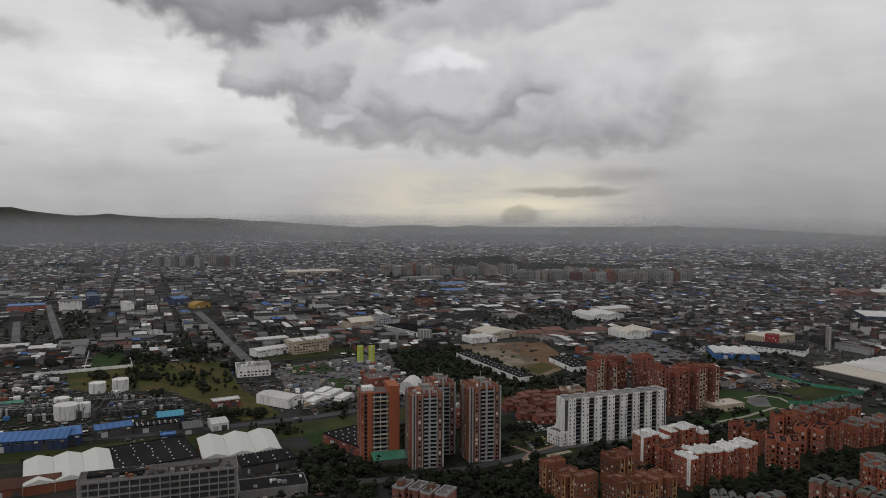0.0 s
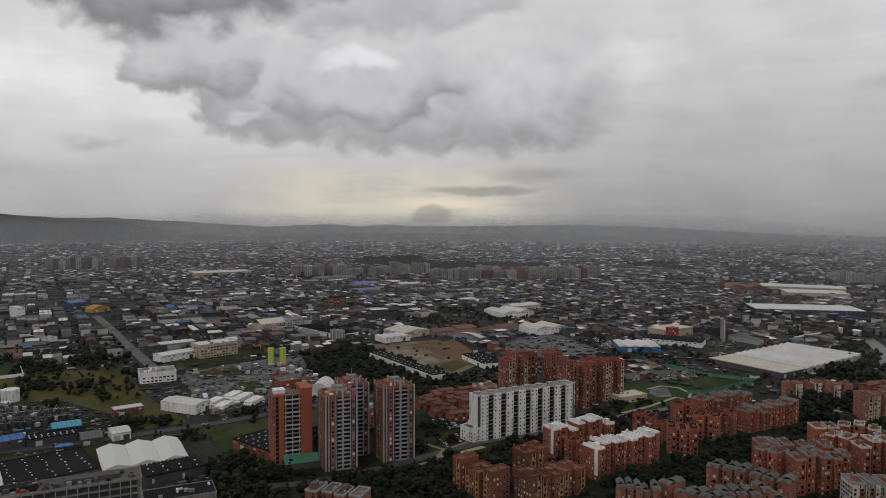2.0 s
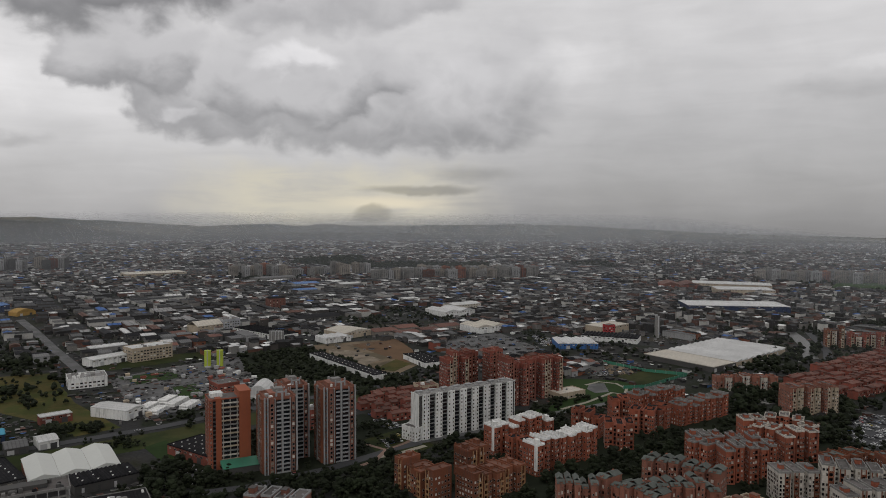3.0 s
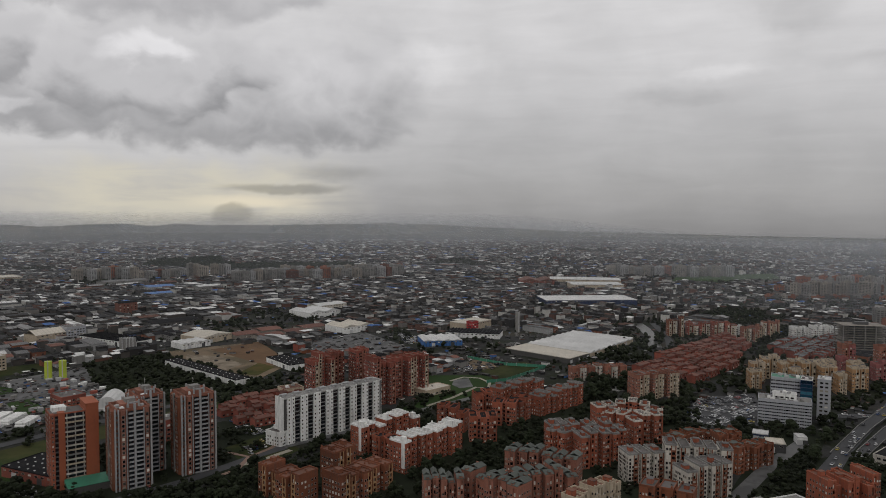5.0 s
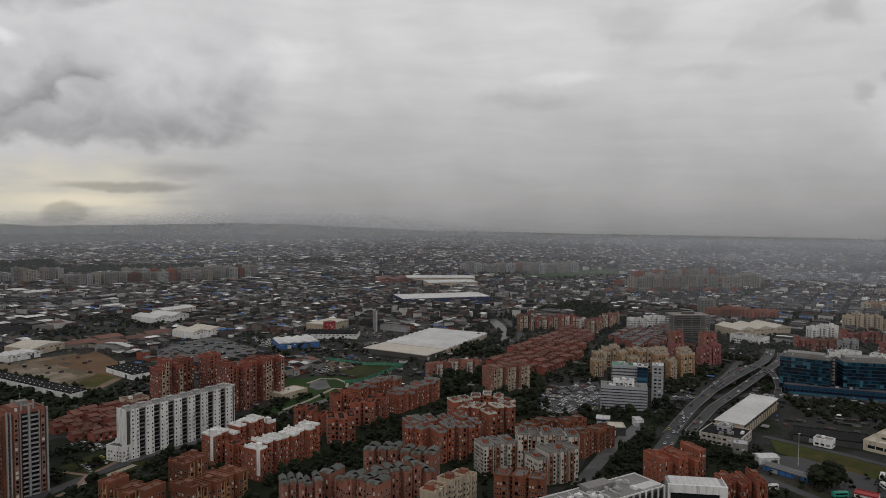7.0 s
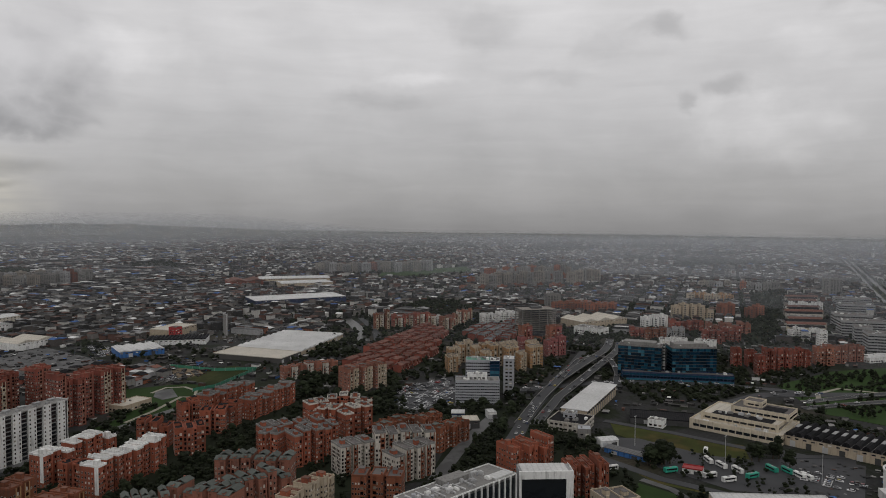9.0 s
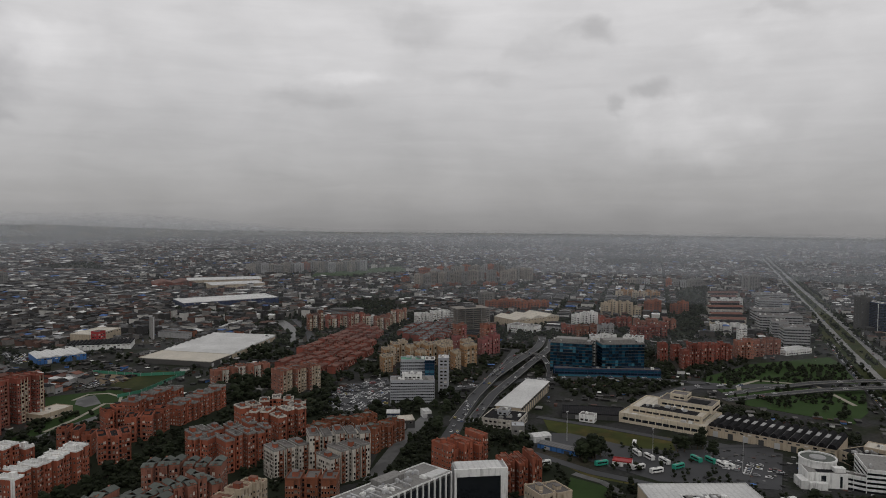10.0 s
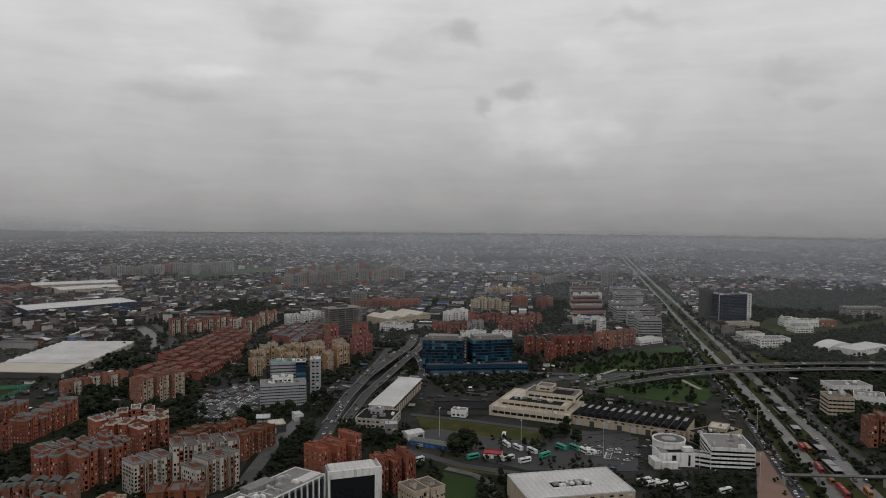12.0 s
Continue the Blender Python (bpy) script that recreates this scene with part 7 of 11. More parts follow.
apartment("red_tower", 209.0, 572.0, 14, 20.5, 15.0, 32.5, 12, BRICK_RED, "red brick apartment tower with pale window strips", steps=3, fine=False, jog=3.2, win=(1.1, 1.4), every=1.9, accent=CREAM, drop=2, deck=DECK_RED, slot=1.6)

# ---- brick estate ----
apartment("brick_block", 68.9, 383.9, -61.3, 32.0, 13.0, 17.0, 6, BRICK_BROWN, "brown brick apartment block with ochre loggia strips", steps=4, single=90, deck=DECK_RED, accent=YELLOW_RENDER, jog=1.8, win=(1.2, 1.3))
apartment("brick_block", 104.9, 374.7, 27.9, 38.7, 15.0, 17.0, 6, BRICK_BROWN, "brown brick apartment block with ochre loggia strips", steps=5, single=90, deck=DECK_RED, accent=YELLOW_RENDER, jog=1.8, win=(1.2, 1.3))
apartment("brick_block", 101.8, 405.3, 24.0, 17.7, 13.0, 17.0, 6, BRICK_BROWN, "brown brick apartment block with ochre loggia strips", steps=2, single=50, deck=DECK_RED, accent=YELLOW_RENDER, jog=1.8, win=(1.2, 1.3))
apartment("white_topped_block", 160.4, 411.7, 27.0, 57.0, 12.5, 18.5, 7, BRICK, "orange brick block with white parapets and stair heads", steps=6, jog=2.4, deck=WHITE_ROOF, cap=WHITE, pent=WHITE, panels=WHITE, single=110)
apartment("white_topped_block", 144.0, 446.8, 22.0, 50.0, 11.0, 18.5, 7, BRICK, "orange brick block with white parapets and stair heads", steps=5, jog=2.5, deck=WHITE_ROOF, cap=WHITE, pent=WHITE, panels=WHITE, single=60)
apartment("brick_link", 138.5, 426.0, -66.0, 16.0, 9.0, 13.0, 5, BRICK, "lower brick wing between two white-topped blocks", steps=2, single=20, deck=DARK_ROOF, lifts=False)
apartment("brick_block", 201.0, 464.0, -43.0, 20.5, 12.0, 16.0, 6, BRICK, "faceted brick apartment tower under a dark flat roof", steps=3, jog=2.0, single=30, cap=BRICK, deck=DARK_ROOF)
apartment("brick_block", 210.2, 435.6, -21.0, 18.6, 15.0, 17.0, 6, BRICK, "faceted brick apartment tower under a dark flat roof", steps=3, jog=-3.0, single=44, cap=BRICK, deck=DARK_ROOF)
apartment("brick_block", 229.3, 476.7, -8.0, 13.0, 12.0, 20.0, 7, BRICK, "faceted brick apartment tower under a dark flat roof", steps=2, jog=1.6, single=30, cap=BRICK, deck=DARK_ROOF)
apartment("brick_block", 241.0, 462.0, -38.0, 17.0, 12.0, 16.5, 6, BRICK, "faceted brick apartment tower under a dark flat roof", steps=2, jog=2.0, single=30, cap=BRICK, deck=DARK_ROOF)
apartment("brick_block", 256.0, 467.0, 28.0, 17.0, 11.0, 15.0, 6, BRICK, "faceted brick apartment tower under a dark flat roof", steps=2, jog=2.0, single=30, cap=BRICK, deck=DARK_ROOF)
apartment("brick_block", 282.3, 519.0, 23.6, 59.2, 12.0, 15.0, 6, BRICK, "long brick slab block under a grey concrete roof edge", steps=8, jog=1.2, single=40, cap=CONCRETE, deck=DECK)
apartment("brick_block", 298.2, 483.5, 21.3, 56.1, 12.0, 15.3, 6, BRICK, "long brick slab block under a grey concrete roof edge", steps=8, jog=1.2, single=60, cap=CONCRETE, deck=DECK)
apartment("brick_block", 247.0, 394.5, -9.0, 20.0, 12.0, 19.0, 7, BRICK, "orange brick block of zigzag wings with pale roof edges", steps=3, jog=2.6, single=30, cap=CONCRETE, deck=DECK)
apartment("brick_block", 268.5, 388.0, -9.0, 18.0, 11.0, 19.0, 7, BRICK, "orange brick block of zigzag wings with pale roof edges", steps=3, jog=2.6, single=30, cap=CONCRETE, deck=DECK)
apartment("brick_block", 238.5, 381.0, -68.0, 12.5, 12.0, 19.0, 7, BRICK, "orange brick block of zigzag wings with pale roof edges", steps=2, jog=1.8, single=30, cap=CONCRETE, deck=DECK)
apartment("brick_block", 251.0, 367.0, -8.0, 19.5, 13.0, 19.5, 7, BRICK, "orange brick block of zigzag wings with pale roof edges", steps=3, jog=2.6, single=60, cap=CONCRETE, deck=DECK)
apartment("brick_block", 272.5, 371.0, -12.0, 10.0, 12.0, 17.5, 7, BRICK, "orange brick block of zigzag wings with pale roof edges", steps=2, jog=2.0, single=30, cap=CONCRETE, deck=DECK)
apartment("brick_block", 300.5, 424.0, -12.0, 16.0, 12.0, 18.0, 6, BRICK, "orange brick block of zigzag wings with pale roof edges", steps=2, jog=2.0, single=24, cap=OFF_WHITE, deck=DECK)
apartment("brick_block", 323.5, 421.0, -40.0, 24.0, 10.0, 18.0, 6, BRICK, "orange brick block of zigzag wings with pale roof edges", steps=3, jog=2.0, single=24, cap=OFF_WHITE, deck=DECK)
apartment("brick_block", 297.5, 403.0, -62.0, 13.0, 12.0, 18.5, 6, BRICK, "orange brick block of zigzag wings with pale roof edges", steps=2, jog=2.0, single=30, cap=OFF_WHITE, deck=DECK)
apartment("brick_block", 308.5, 390.5, -7.0, 22.0, 12.5, 19.5, 7, BRICK, "orange brick block of zigzag wings with pale roof edges", steps=3, jog=2.6, single=60, cap=OFF_WHITE, deck=DECK)
apartment("brick_block", 324.0, 398.5, 22.0, 11.0, 11.0, 18.0, 6, BRICK, "orange brick block of zigzag wings with pale roof edges", steps=2, jog=2.0, single=24, cap=OFF_WHITE, deck=DECK)
apartment("slate_roofed_block", 168.2, 330.3, -64.4, 36.9, 13.0, 17.0, 6, BRICK_PALE, "brick block with greenish slate roofs and dormers", steps=5, jog=2.0, deck=DECK_GREEN, single=30, pitched=True)
apartment("slate_roofed_block", 194.1, 327.0, -5.2, 32.4, 13.0, 17.0, 6, BRICK_PALE, "brick block with greenish slate roofs and dormers", steps=5, jog=2.0, deck=DECK_GREEN, single=30, pitched=True)
apartment("slate_roofed_block", 208.6, 351.8, -48.4, 41.8, 13.0, 17.0, 6, BRICK_PALE, "brick block with greenish slate roofs and dormers", steps=5, jog=2.0, deck=DECK_GREEN, single=30, pitched=True)
apartment("slate_roofed_block", 141.5, 341.0, -15.7, 20.5, 13.0, 17.0, 6, BRICK_PALE, "brick block with greenish slate roofs and dormers", steps=5, jog=2.0, deck=DECK_GREEN, single=30, pitched=True)
apartment("cream_block", 206.7, 300.2, 21.6, 41.3, 9.4, 17.0, 6, CREAM, "cream rendered apartment block with brick stair heads", steps=3, single=40, deck=DECK_RED, pent=BRICK)
apartment("white_block", 263.8, 335.0, -11.5, 22.2, 14.0, 17.5, 8, OFF_WHITE, "white and brown striped apartment block with brick stair heads", steps=3, single=50, accent=BRICK_BROWN, pent=BRICK, every=1.75, win=(1.2, 1.5), cap=CONCRETE, jog=1.2)
apartment("white_block", 291.5, 320.0, -32.1, 36.7, 14.0, 21.6, 8, OFF_WHITE, "white and brown striped apartment block with brick stair heads", steps=3, single=50, accent=BRICK_BROWN, pent=BRICK, every=1.75, win=(1.2, 1.5), cap=CONCRETE, jog=1.2)
apartment("white_block", 280.4, 303.4, -6.1, 28.5, 14.0, 18.7, 8, OFF_WHITE, "white and brown striped apartment block with brick stair heads", steps=3, single=50, accent=BRICK_BROWN, pent=BRICK, every=1.75, win=(1.2, 1.5), cap=CONCRETE, jog=1.2)
apartment("brown_block", 247.7, 291.8, -51.5, 26.9, 12.0, 14.0, 5, BRICK_BROWN, "brown brick block with cream bands", steps=3, single=30, pent=BRICK)
apartment("brick_block", 328.2, 368.7, 8.3, 36.4, 12.0, 10.4, 6, BRICK_BROWN, "brown brick block half hidden by trees", steps=4, single=30, deck=DECK_GREEN)
apartment("brick_block", 340.7, 348.6, -15.5, 15.7, 12.0, 14.7, 6, BRICK_BROWN, "brown brick block half hidden by trees", steps=4, single=30, deck=DECK_GREEN)
apartment("brick_block", 337.8, 328.0, 8.6, 34.4, 12.0, 15.6, 6, BRICK_BROWN, "brown brick block half hidden by trees", steps=4, single=30, deck=DECK_GREEN)
apartment("beige_block", 394.5, 486.0, -8.0, 41.0, 16.0, 20.5, 8, BRICK_PALE, "pale brick apartment block with cream bays and balconies", steps=6, single=80, accent=CREAM, alt=CREAM, jog=2.6)
apartment("brick_block", 387.1, 556.9, -10.6, 54.3, 10.0, 12.0, 4, BRICK_PALE, "orange-red brick apartment block of stepped volumes with pale windows", steps=6, single=30, alt=OFF_WHITE)
apartment("brick_block", 342.5, 266.0, -10.5, 35.3, 16.0, 15.0, 5, BRICK, "red brick block with terraced roof beside the road", steps=6, single=60, jog=3.4, deck=DECK_RED)
apartment("brick_block", 333.1, 217.0, -36.1, 23.2, 16.0, 20.0, 7, BRICK, "red brick block with terraced roof beside the road", steps=6, single=80, jog=3.4, deck=DECK_RED)
apartment("brick_block", 305.3, 181.3, -24.4, 19.7, 15.0, 16.5, 6, CREAM, "cream and brick block with a roof terrace", steps=2, single=20)
apartment("brick_block", -8.9, 361.0, -25.0, 30.4, 12.0, 14.0, 5, BRICK_PALE, "pink brick block with a grey roof edge", steps=4, single=40, cap=GREY_PAINT)

# ---- market halls and works ----
car_park_frame(-141.8, 355.5, 19.2, 74.5, 16.0, 24, 7)
membrane_tent(-216.5, 409.2, 29.6, 46.0, 40.0, 7, 3)
membrane_tent(-130.8, 454.7, 23.8, 48.4, 38.0, 6, 3)
shed("market_hall", -179.1, 436.3, 32.2, 47.7, 46.0, 6.0, "black roofed market hall dotted with roof lights", roof="flat", top=DARK_ROOF, wall=CONCRETE_DARK, lights=34, doors=4)
shed("market_hall", -107.3, 430.2, 28.3, 33.6, 20.0, 5.0, "black roofed market hall with pale edges", roof="saw", bays=14, rise=1.2, top=DARK_ROOF, wall=CONCRETE_DARK, lights=10, doors=4)
low_building("flat_roofed_building", -93.0, 387.9, 18.9, 35.8, 18.0, 6, "dark flat-roofed workshop behind the concrete block", CONCRETE, DARK_ROOF, 6)
shed("brick_hall", -228.4, 387.2, 22.7, 34.3, 8.0, 4.0, "brick market hall with a rust-red roof", roof="long", top=TILE, wall=BRICK_BROWN, doors=4)
shed("blue_shed", -272.1, 464.4, 13.7, 51.7, 22.0, 7.0, "long shed with a bright blue sheet roof", roof="long", top=BLUE_ROOF, wall=NAVY, bays=1, rise=3, category="warehouse")
shed("blue_shed", -255.0, 472.9, 30.3, 24.2, 22.0, 7.0, "long shed with a bright blue sheet roof", roof="long", top=BLUE_ROOF, wall=NAVY, bays=1, rise=2.6)
shed("blue_shed", -229.0, 491.5, 33.2, 24.3, 14.0, 6.0, "shed with a bright blue sheet roof", roof="long", top=BLUE_ROOF, wall=STEEL_DARK, rise=2)
shed("teal_shed", -200.4, 521.4, 24.6, 18.1, 16.0, 6.0, "shed with a teal sheet roof", roof="long", top=TEAL_ROOF, wall=NAVY, rise=2)
shed("blue_shed", -186.1, 480.1, 22.7, 10.0, 7.0, 4.0, "small blue shed in the works yard", roof="flat", top=BLUE_ROOF, wall=NAVY)
shed("dark_shed", -202.6, 502.0, 25.1, 29.6, 12.0, 5.0, "black shed roof dotted with lights", roof="flat", top=DARK_ROOF, wall=STEEL_DARK, lights=26)
shed("grey_shed", -177.1, 501.2, 24.7, 13.1, 18.0, 4.0, "rusty grey open works shed", roof="long", top=GREY_ROOF, wall=CONCRETE_DARK, rise=2)
shed("white_shed", -160.8, 507.7, 28.8, 11.7, 16.0, 5.0, "small white shed with a pitched roof", roof="long", top=WHITE_ROOF, wall=WHITE, rise=1.5)
shed("long_house", -172.0, 563.3, 30.2, 21.1, 9.0, 6.0, "brick works office with white roof edge", roof="flat", top=WHITE_ROOF, wall=BRICK_RED)
tank(-280.6, 528.4, 8.4, 10.4)
tank(-298.5, 555.8, 5.6, 8.2)
tank(-269.1, 533.5, 4.0, 10.4)
tank(-294.5, 605.7, 6.7, 8.3)
tank(-278.4, 613.8, 6.7, 9.7)
tank(-270.8, 588.6, 3.6, 5.6)
tank(-282.7, 550.9, 3.2, 9.0)
process_rig(-252.3, 542.3, 15.0, 60.0, 22.0, 1)
process_rig(-235.2, 558.5, 15.0, 50.0, 22.0, 2)
process_rig(-276.3, 574.6, 15.0, 40.0, 16.0, 3)
process_rig(-314.0, 544.2, 15.0, 60.0, 24.0, 4)
process_rig(-293.4, 526.5, 15.0, 30.0, 14.0, 5)
junk([(-371.0, 594.3), (-310.2, 614.8), (-242.1, 616.3), (-180.9, 562.9), (-154.0, 532.0), (-165.7, 490.6), (-235.5, 465.3), (-290.9, 464.4)], 1100, 1, 0.5, 2)
junk([(-168.0, 696.5), (-130.9, 737.6), (-58.0, 784.6), (-21.9, 641.7), (-74.4, 573.4), (-116.5, 555.9), (-168.8, 617.8)], 900, 2, 0.5, 2)
junk([(-422.8, 678.1), (-370.6, 691.7), (-319.7, 604.8), (-357.9, 573.0)], 500, 3, 0.6, 2.4)
junk([(189.4, 861.2), (257.2, 882.7), (277.9, 747.9), (227.3, 719.0), (157.1, 768.5)], 260, 4, 0.6, 2.5)
junk([(282.7, 707.3), (348.9, 722.0), (340.2, 649.6), (289.6, 607.9), (268.6, 627.1)], 320, 5, 0.6, 2.2)
junk([(-311.7, 865.8), (-219.0, 909.6), (-165.9, 736.7), (-212.4, 735.5), (-261.2, 795.3)], 420, 6, 0.6, 2.4)
junk([(-54.7, 739.5), (-21.1, 620.9), (-67.3, 591.3), (-96.1, 540.6), (-109.3, 564.3)], 350, 7, 0.5, 2)
junk([(414.7, 467.1), (494.8, 456.8), (414.5, 381.8), (360.5, 376.7), (363.9, 412.4)], 150, 8, 0.5, 1.5)
junk([(471.8, 164.2), (491.2, 118.1), (498.5, 46.9), (454.8, 42.5), (408.6, 141.9)], 220, 9, 0.4, 1.2)
junk([(-116.6, 425.3), (-81.2, 456.6), (-55.7, 381.5), (-107.6, 380.9)], 350, 10, 0.5, 2)
yard_clutter([(-360.0, 576.4), (-296.1, 586.6), (-239.4, 597.0), (-187.1, 554.6), (-167.8, 497.0), (-238.4, 471.1), (-313.4, 501.0)], 90, 4, [STEEL_DARK, CONCRETE_DARK, STEEL, BLUE_ROOF, CONCRETE, DARK_ROOF, BRICK_BROWN], 2, 6, "yard_shed", "small shed or stack in the works yard", "shed")
yard_clutter([(-395.2, 633.5), (-357.9, 667.7), (-319.7, 604.8), (-357.9, 573.0)], 60, 5, [CONCRETE, GREY_ROOF, WHITE, BRICK_BROWN, DARK_ROOF], 3, 8, "yard_shed", "small shed beside the meadow", "shed")
shed("green_shed", -340.9, 561.7, 20.0, 15.6, 8.0, 3.0, "long low green sheet roof", roof="long", top=GREEN_ROOF, wall=CONCRETE, rise=1)
low_building("white_works", -181.0, 679.1, 20.0, 31.0, 24.0, 9, "white two-storey works building with dark window strips", WHITE, CONCRETE, 14)
shed("white_hall", -131.5, 573.2, 59.9, 18.0, 34.0, 7.0, "white hall with a smooth white roof", roof="gable", top=WHITE_ROOF, wall=WHITE, rise=1.5)
pipe_stack(-111.9, 590.4, 70, 9)
pipe_stack(-102.7, 578.1, 70, 9)
pipe_stack(-92.2, 600.0, 70, 12)
pipe_stack(-81.1, 589.2, 70, 10)
pipe_stack(-100.9, 609.4, 70, 9)
yard_clutter([(-159.8, 709.6), (-107.5, 738.2), (-57.3, 775.1), (-21.9, 641.7), (-68.3, 600.5), (-107.7, 556.1), (-139.4, 618.4)], 120, 6, [WHITE, CONCRETE, GREY_PAINT, STEEL, CREAM, BRICK_RED], 2, 7, "yard_stack", "pale stack of cast concrete goods in a yard", "stack")
low_building("long_cream_building", -151.0, 791.9, 36.5, 42.9, 22.0, 14, "long cream building with two rows of windows", CREAM, WHITE_ROOF, 6)
shed("low_white_hall", -186.3, 776.1, 42.9, 43.9, 18.0, 7.0, "low hall with white sheet roof", roof="long", top=WHITE_ROOF, wall=WHITE, rise=1)
tank(-85.2, 738.7, 3.2, 16, label="tall yellow-green silo in the yard", mat_=SILO)
tank(-73.5, 739.0, 3.2, 16, label="tall yellow-green silo in the yard", mat_=SILO)
shed("white_vault", -27.9, 615.7, -10.1, 19.7, 26.0, 3.0, "hall under one white vaulted roof", roof="vault", bays=1, rise=8, top=WHITE_ROOF, wall=WHITE)
shed("black_shed", 49.3, 709.7, -64.2, 128.1, 14.0, 5.0, "very long shed with a black roof and white edge", roof="flat", top=DARK_ROOF, wall=WHITE, lights=34)
shed("black_shed", 129.6, 721.3, -73.2, 51.3, 22.0, 5.0, "black-roofed shed beside the cleared plot", roof="flat", top=DARK_ROOF, wall=WHITE, lights=16)
terraces([(52.1, 581.1), (86.5, 611.4), (110.5, 604.2), (95.3, 519.1), (61.8, 524.2)], 20, 13, 20, 8, 5, BRICK_RED, TILE, "terrace of low brick houses with clay roofs")
low_building("brick_court", 12.1, 516.7, 23.6, 11.7, 14.0, 14, "salmon brick block behind the towers", BRICK_RED, DECK, 3)
shed("brick_pool_hall", -55.9, 469.0, -46.3, 42.5, 26.0, 6.0, "brick hall under a black roof dotted with lights", roof="flat", top=DARK_ROOF, wall=BRICK_RED, lights=26)
low_building("salmon_building", -60.0, 637.6, 28.4, 19.0, 20.0, 8, "salmon brick works office building", BRICK_RED, DECK, 3)
low_building("cream_frame_building", 109.5, 596.6, 13.9, 17.3, 14.0, 8, "cream framed low building beside the red towers", CREAM, DECK_RED, 2)
low_building("pavilion", 224.3, 564.9, 21.6, 28.4, 16.0, 5, "cream park pavilion with a flat roof", CREAM, CREAM_ROOF, 2)
shed("flat_front_hall", 399.4, 668.9, 25.3, 40.0, 82.0, 5.0, "low shop hall with a wide cream roof and dark front", roof="flat", top=CREAM_ROOF, wall=CONCRETE_DARK, doors=5, category="shop hall")
shed("saw_roof_hall", 465.4, 704.2, 29.1, 112.0, 80.0, 4.6, "huge white hall with saw-tooth roof bays", roof="saw", bays=9, rise=2.3, top=WHITE_ROOF, wall=CREAM, doors=3, category="factory hall")
shed("blue_walled_hall", 692.8, 1033.5, -16.7, 156.6, 66.0, 9.5, "very wide white-roofed hall with navy walls", roof="flat", bays=1, top=WHITE_ROOF, wall=NAVY, doors=3)
shed("pale_hall", 877.9, 1316.9, -31.2, 150.0, 60.0, 12.0, "far white hall with stepped roof", roof="flat", bays=3, top=WHITE_ROOF, wall=CREAM)
shed("pale_hall", 850.0, 1236.4, -22.1, 104.5, 60.0, 10.0, "far hall with wide white roof", roof="flat", bays=2, top=WHITE_ROOF, wall=CREAM)
shed("red_hall", 786.9, 1361.6, -21.9, 79.6, 60.0, 8.0, "far hall with a rust-red roof", roof="gable", bays=2, top=TILE, wall=BRICK_RED)
shed("long_white_canopy", 551.7, 813.1, 28.3, 57.5, 4.0, 6.0, "long thin white canopy on posts", roof="flat", top=WHITE_ROOF, wall=GREY_PAINT)
shed("yellow_vault", -394.1, 1155.1, 50.6, 28.5, 20.0, 5.0, "hall under an ochre yellow vaulted roof", roof="vault", bays=1, rise=4.5, top=ORANGE_ROOF, wall=ORANGE_ROOF)
shed("blue_hall", -446.9, 1196.6, 58.8, 28.4, 30.0, 10.0, "blue-roofed hall in the works district", roof="long", top=BLUE_ROOF, wall=NAVY, rise=3)
shed("navy_hall", -559.6, 1143.8, 25.0, 20.1, 30.0, 20.0, "navy box-shaped hall with white base", roof="flat", top=NAVY, wall=NAVY)
shed("white_box_hall", -577.6, 1106.0, 29.4, 30.8, 30.0, 16.0, "grey and white box-shaped hall", roof="flat", top=GREY_ROOF, wall=WHITE)
shed("blue_red_hall", -641.2, 1099.9, 25.4, 50.8, 30.0, 10.0, "long hall with blue roof and red walls", roof="flat", top=BLUE_ROOF, wall=BRICK_RED)
shed("white_market", -489.1, 1106.5, 41.7, 10.9, 30.0, 14.0, "white box-shaped hall without windows", roof="flat", top=WHITE_ROOF, wall=WHITE)
shed("pale_long_roof", -325.3, 1789.4, 26.0, 134.2, 60.0, 9.0, "far hall under a wide pale roof", roof="flat", top=CREAM_ROOF, wall=CREAM)
shed("striped_shed", -36.8, 918.2, -51.7, 93.6, 30.0, 6.0, "black shed with rows of white roof ribs", roof="saw", bays=14, rise=1.4, top=DARK_ROOF, wall=WHITE)
shed("cream_hall", -113.1, 960.4, 35.4, 36.0, 26.0, 9.0, "cream hall under a pale pitched roof", roof="long", top=CREAM_ROOF, wall=CREAM)
low_building("teal_office", -85.0, 971.8, 29.7, 22.7, 20.0, 14, "grey-green glazed office among works", CLADDING, DECK, 4)
shed("white_shed", -203.6, 846.0, 30.9, 38.8, 16.0, 5.0, "white shed with a ribbed roof", roof="saw", bays=8, rise=1, top=WHITE_ROOF, wall=CONCRETE)
shed("cream_hall", 64.5, 897.6, 37.8, 42.7, 40.0, 7.0, "cream hall with a wide pale roof", roof="gable", top=CREAM_ROOF, wall=CREAM, rise=3)
shed("white_hall", 44.8, 861.1, 27.7, 35.4, 24.0, 6.0, "white hall with several roof bays", roof="gable", bays=4, top=WHITE_ROOF, wall=WHITE)
shed("white_hall", 242.9, 904.0, 21.8, 49.4, 40.0, 8.0, "white hall with a wide pale roof", roof="gable", bays=2, top=CREAM_ROOF, wall=WHITE, rise=3)
shed("white_hall", 230.2, 1055.4, 26.0, 56.5, 50.0, 8.0, "white hall with a wide pale roof", roof="gable", bays=2, top=WHITE_ROOF, wall=WHITE, rise=3)
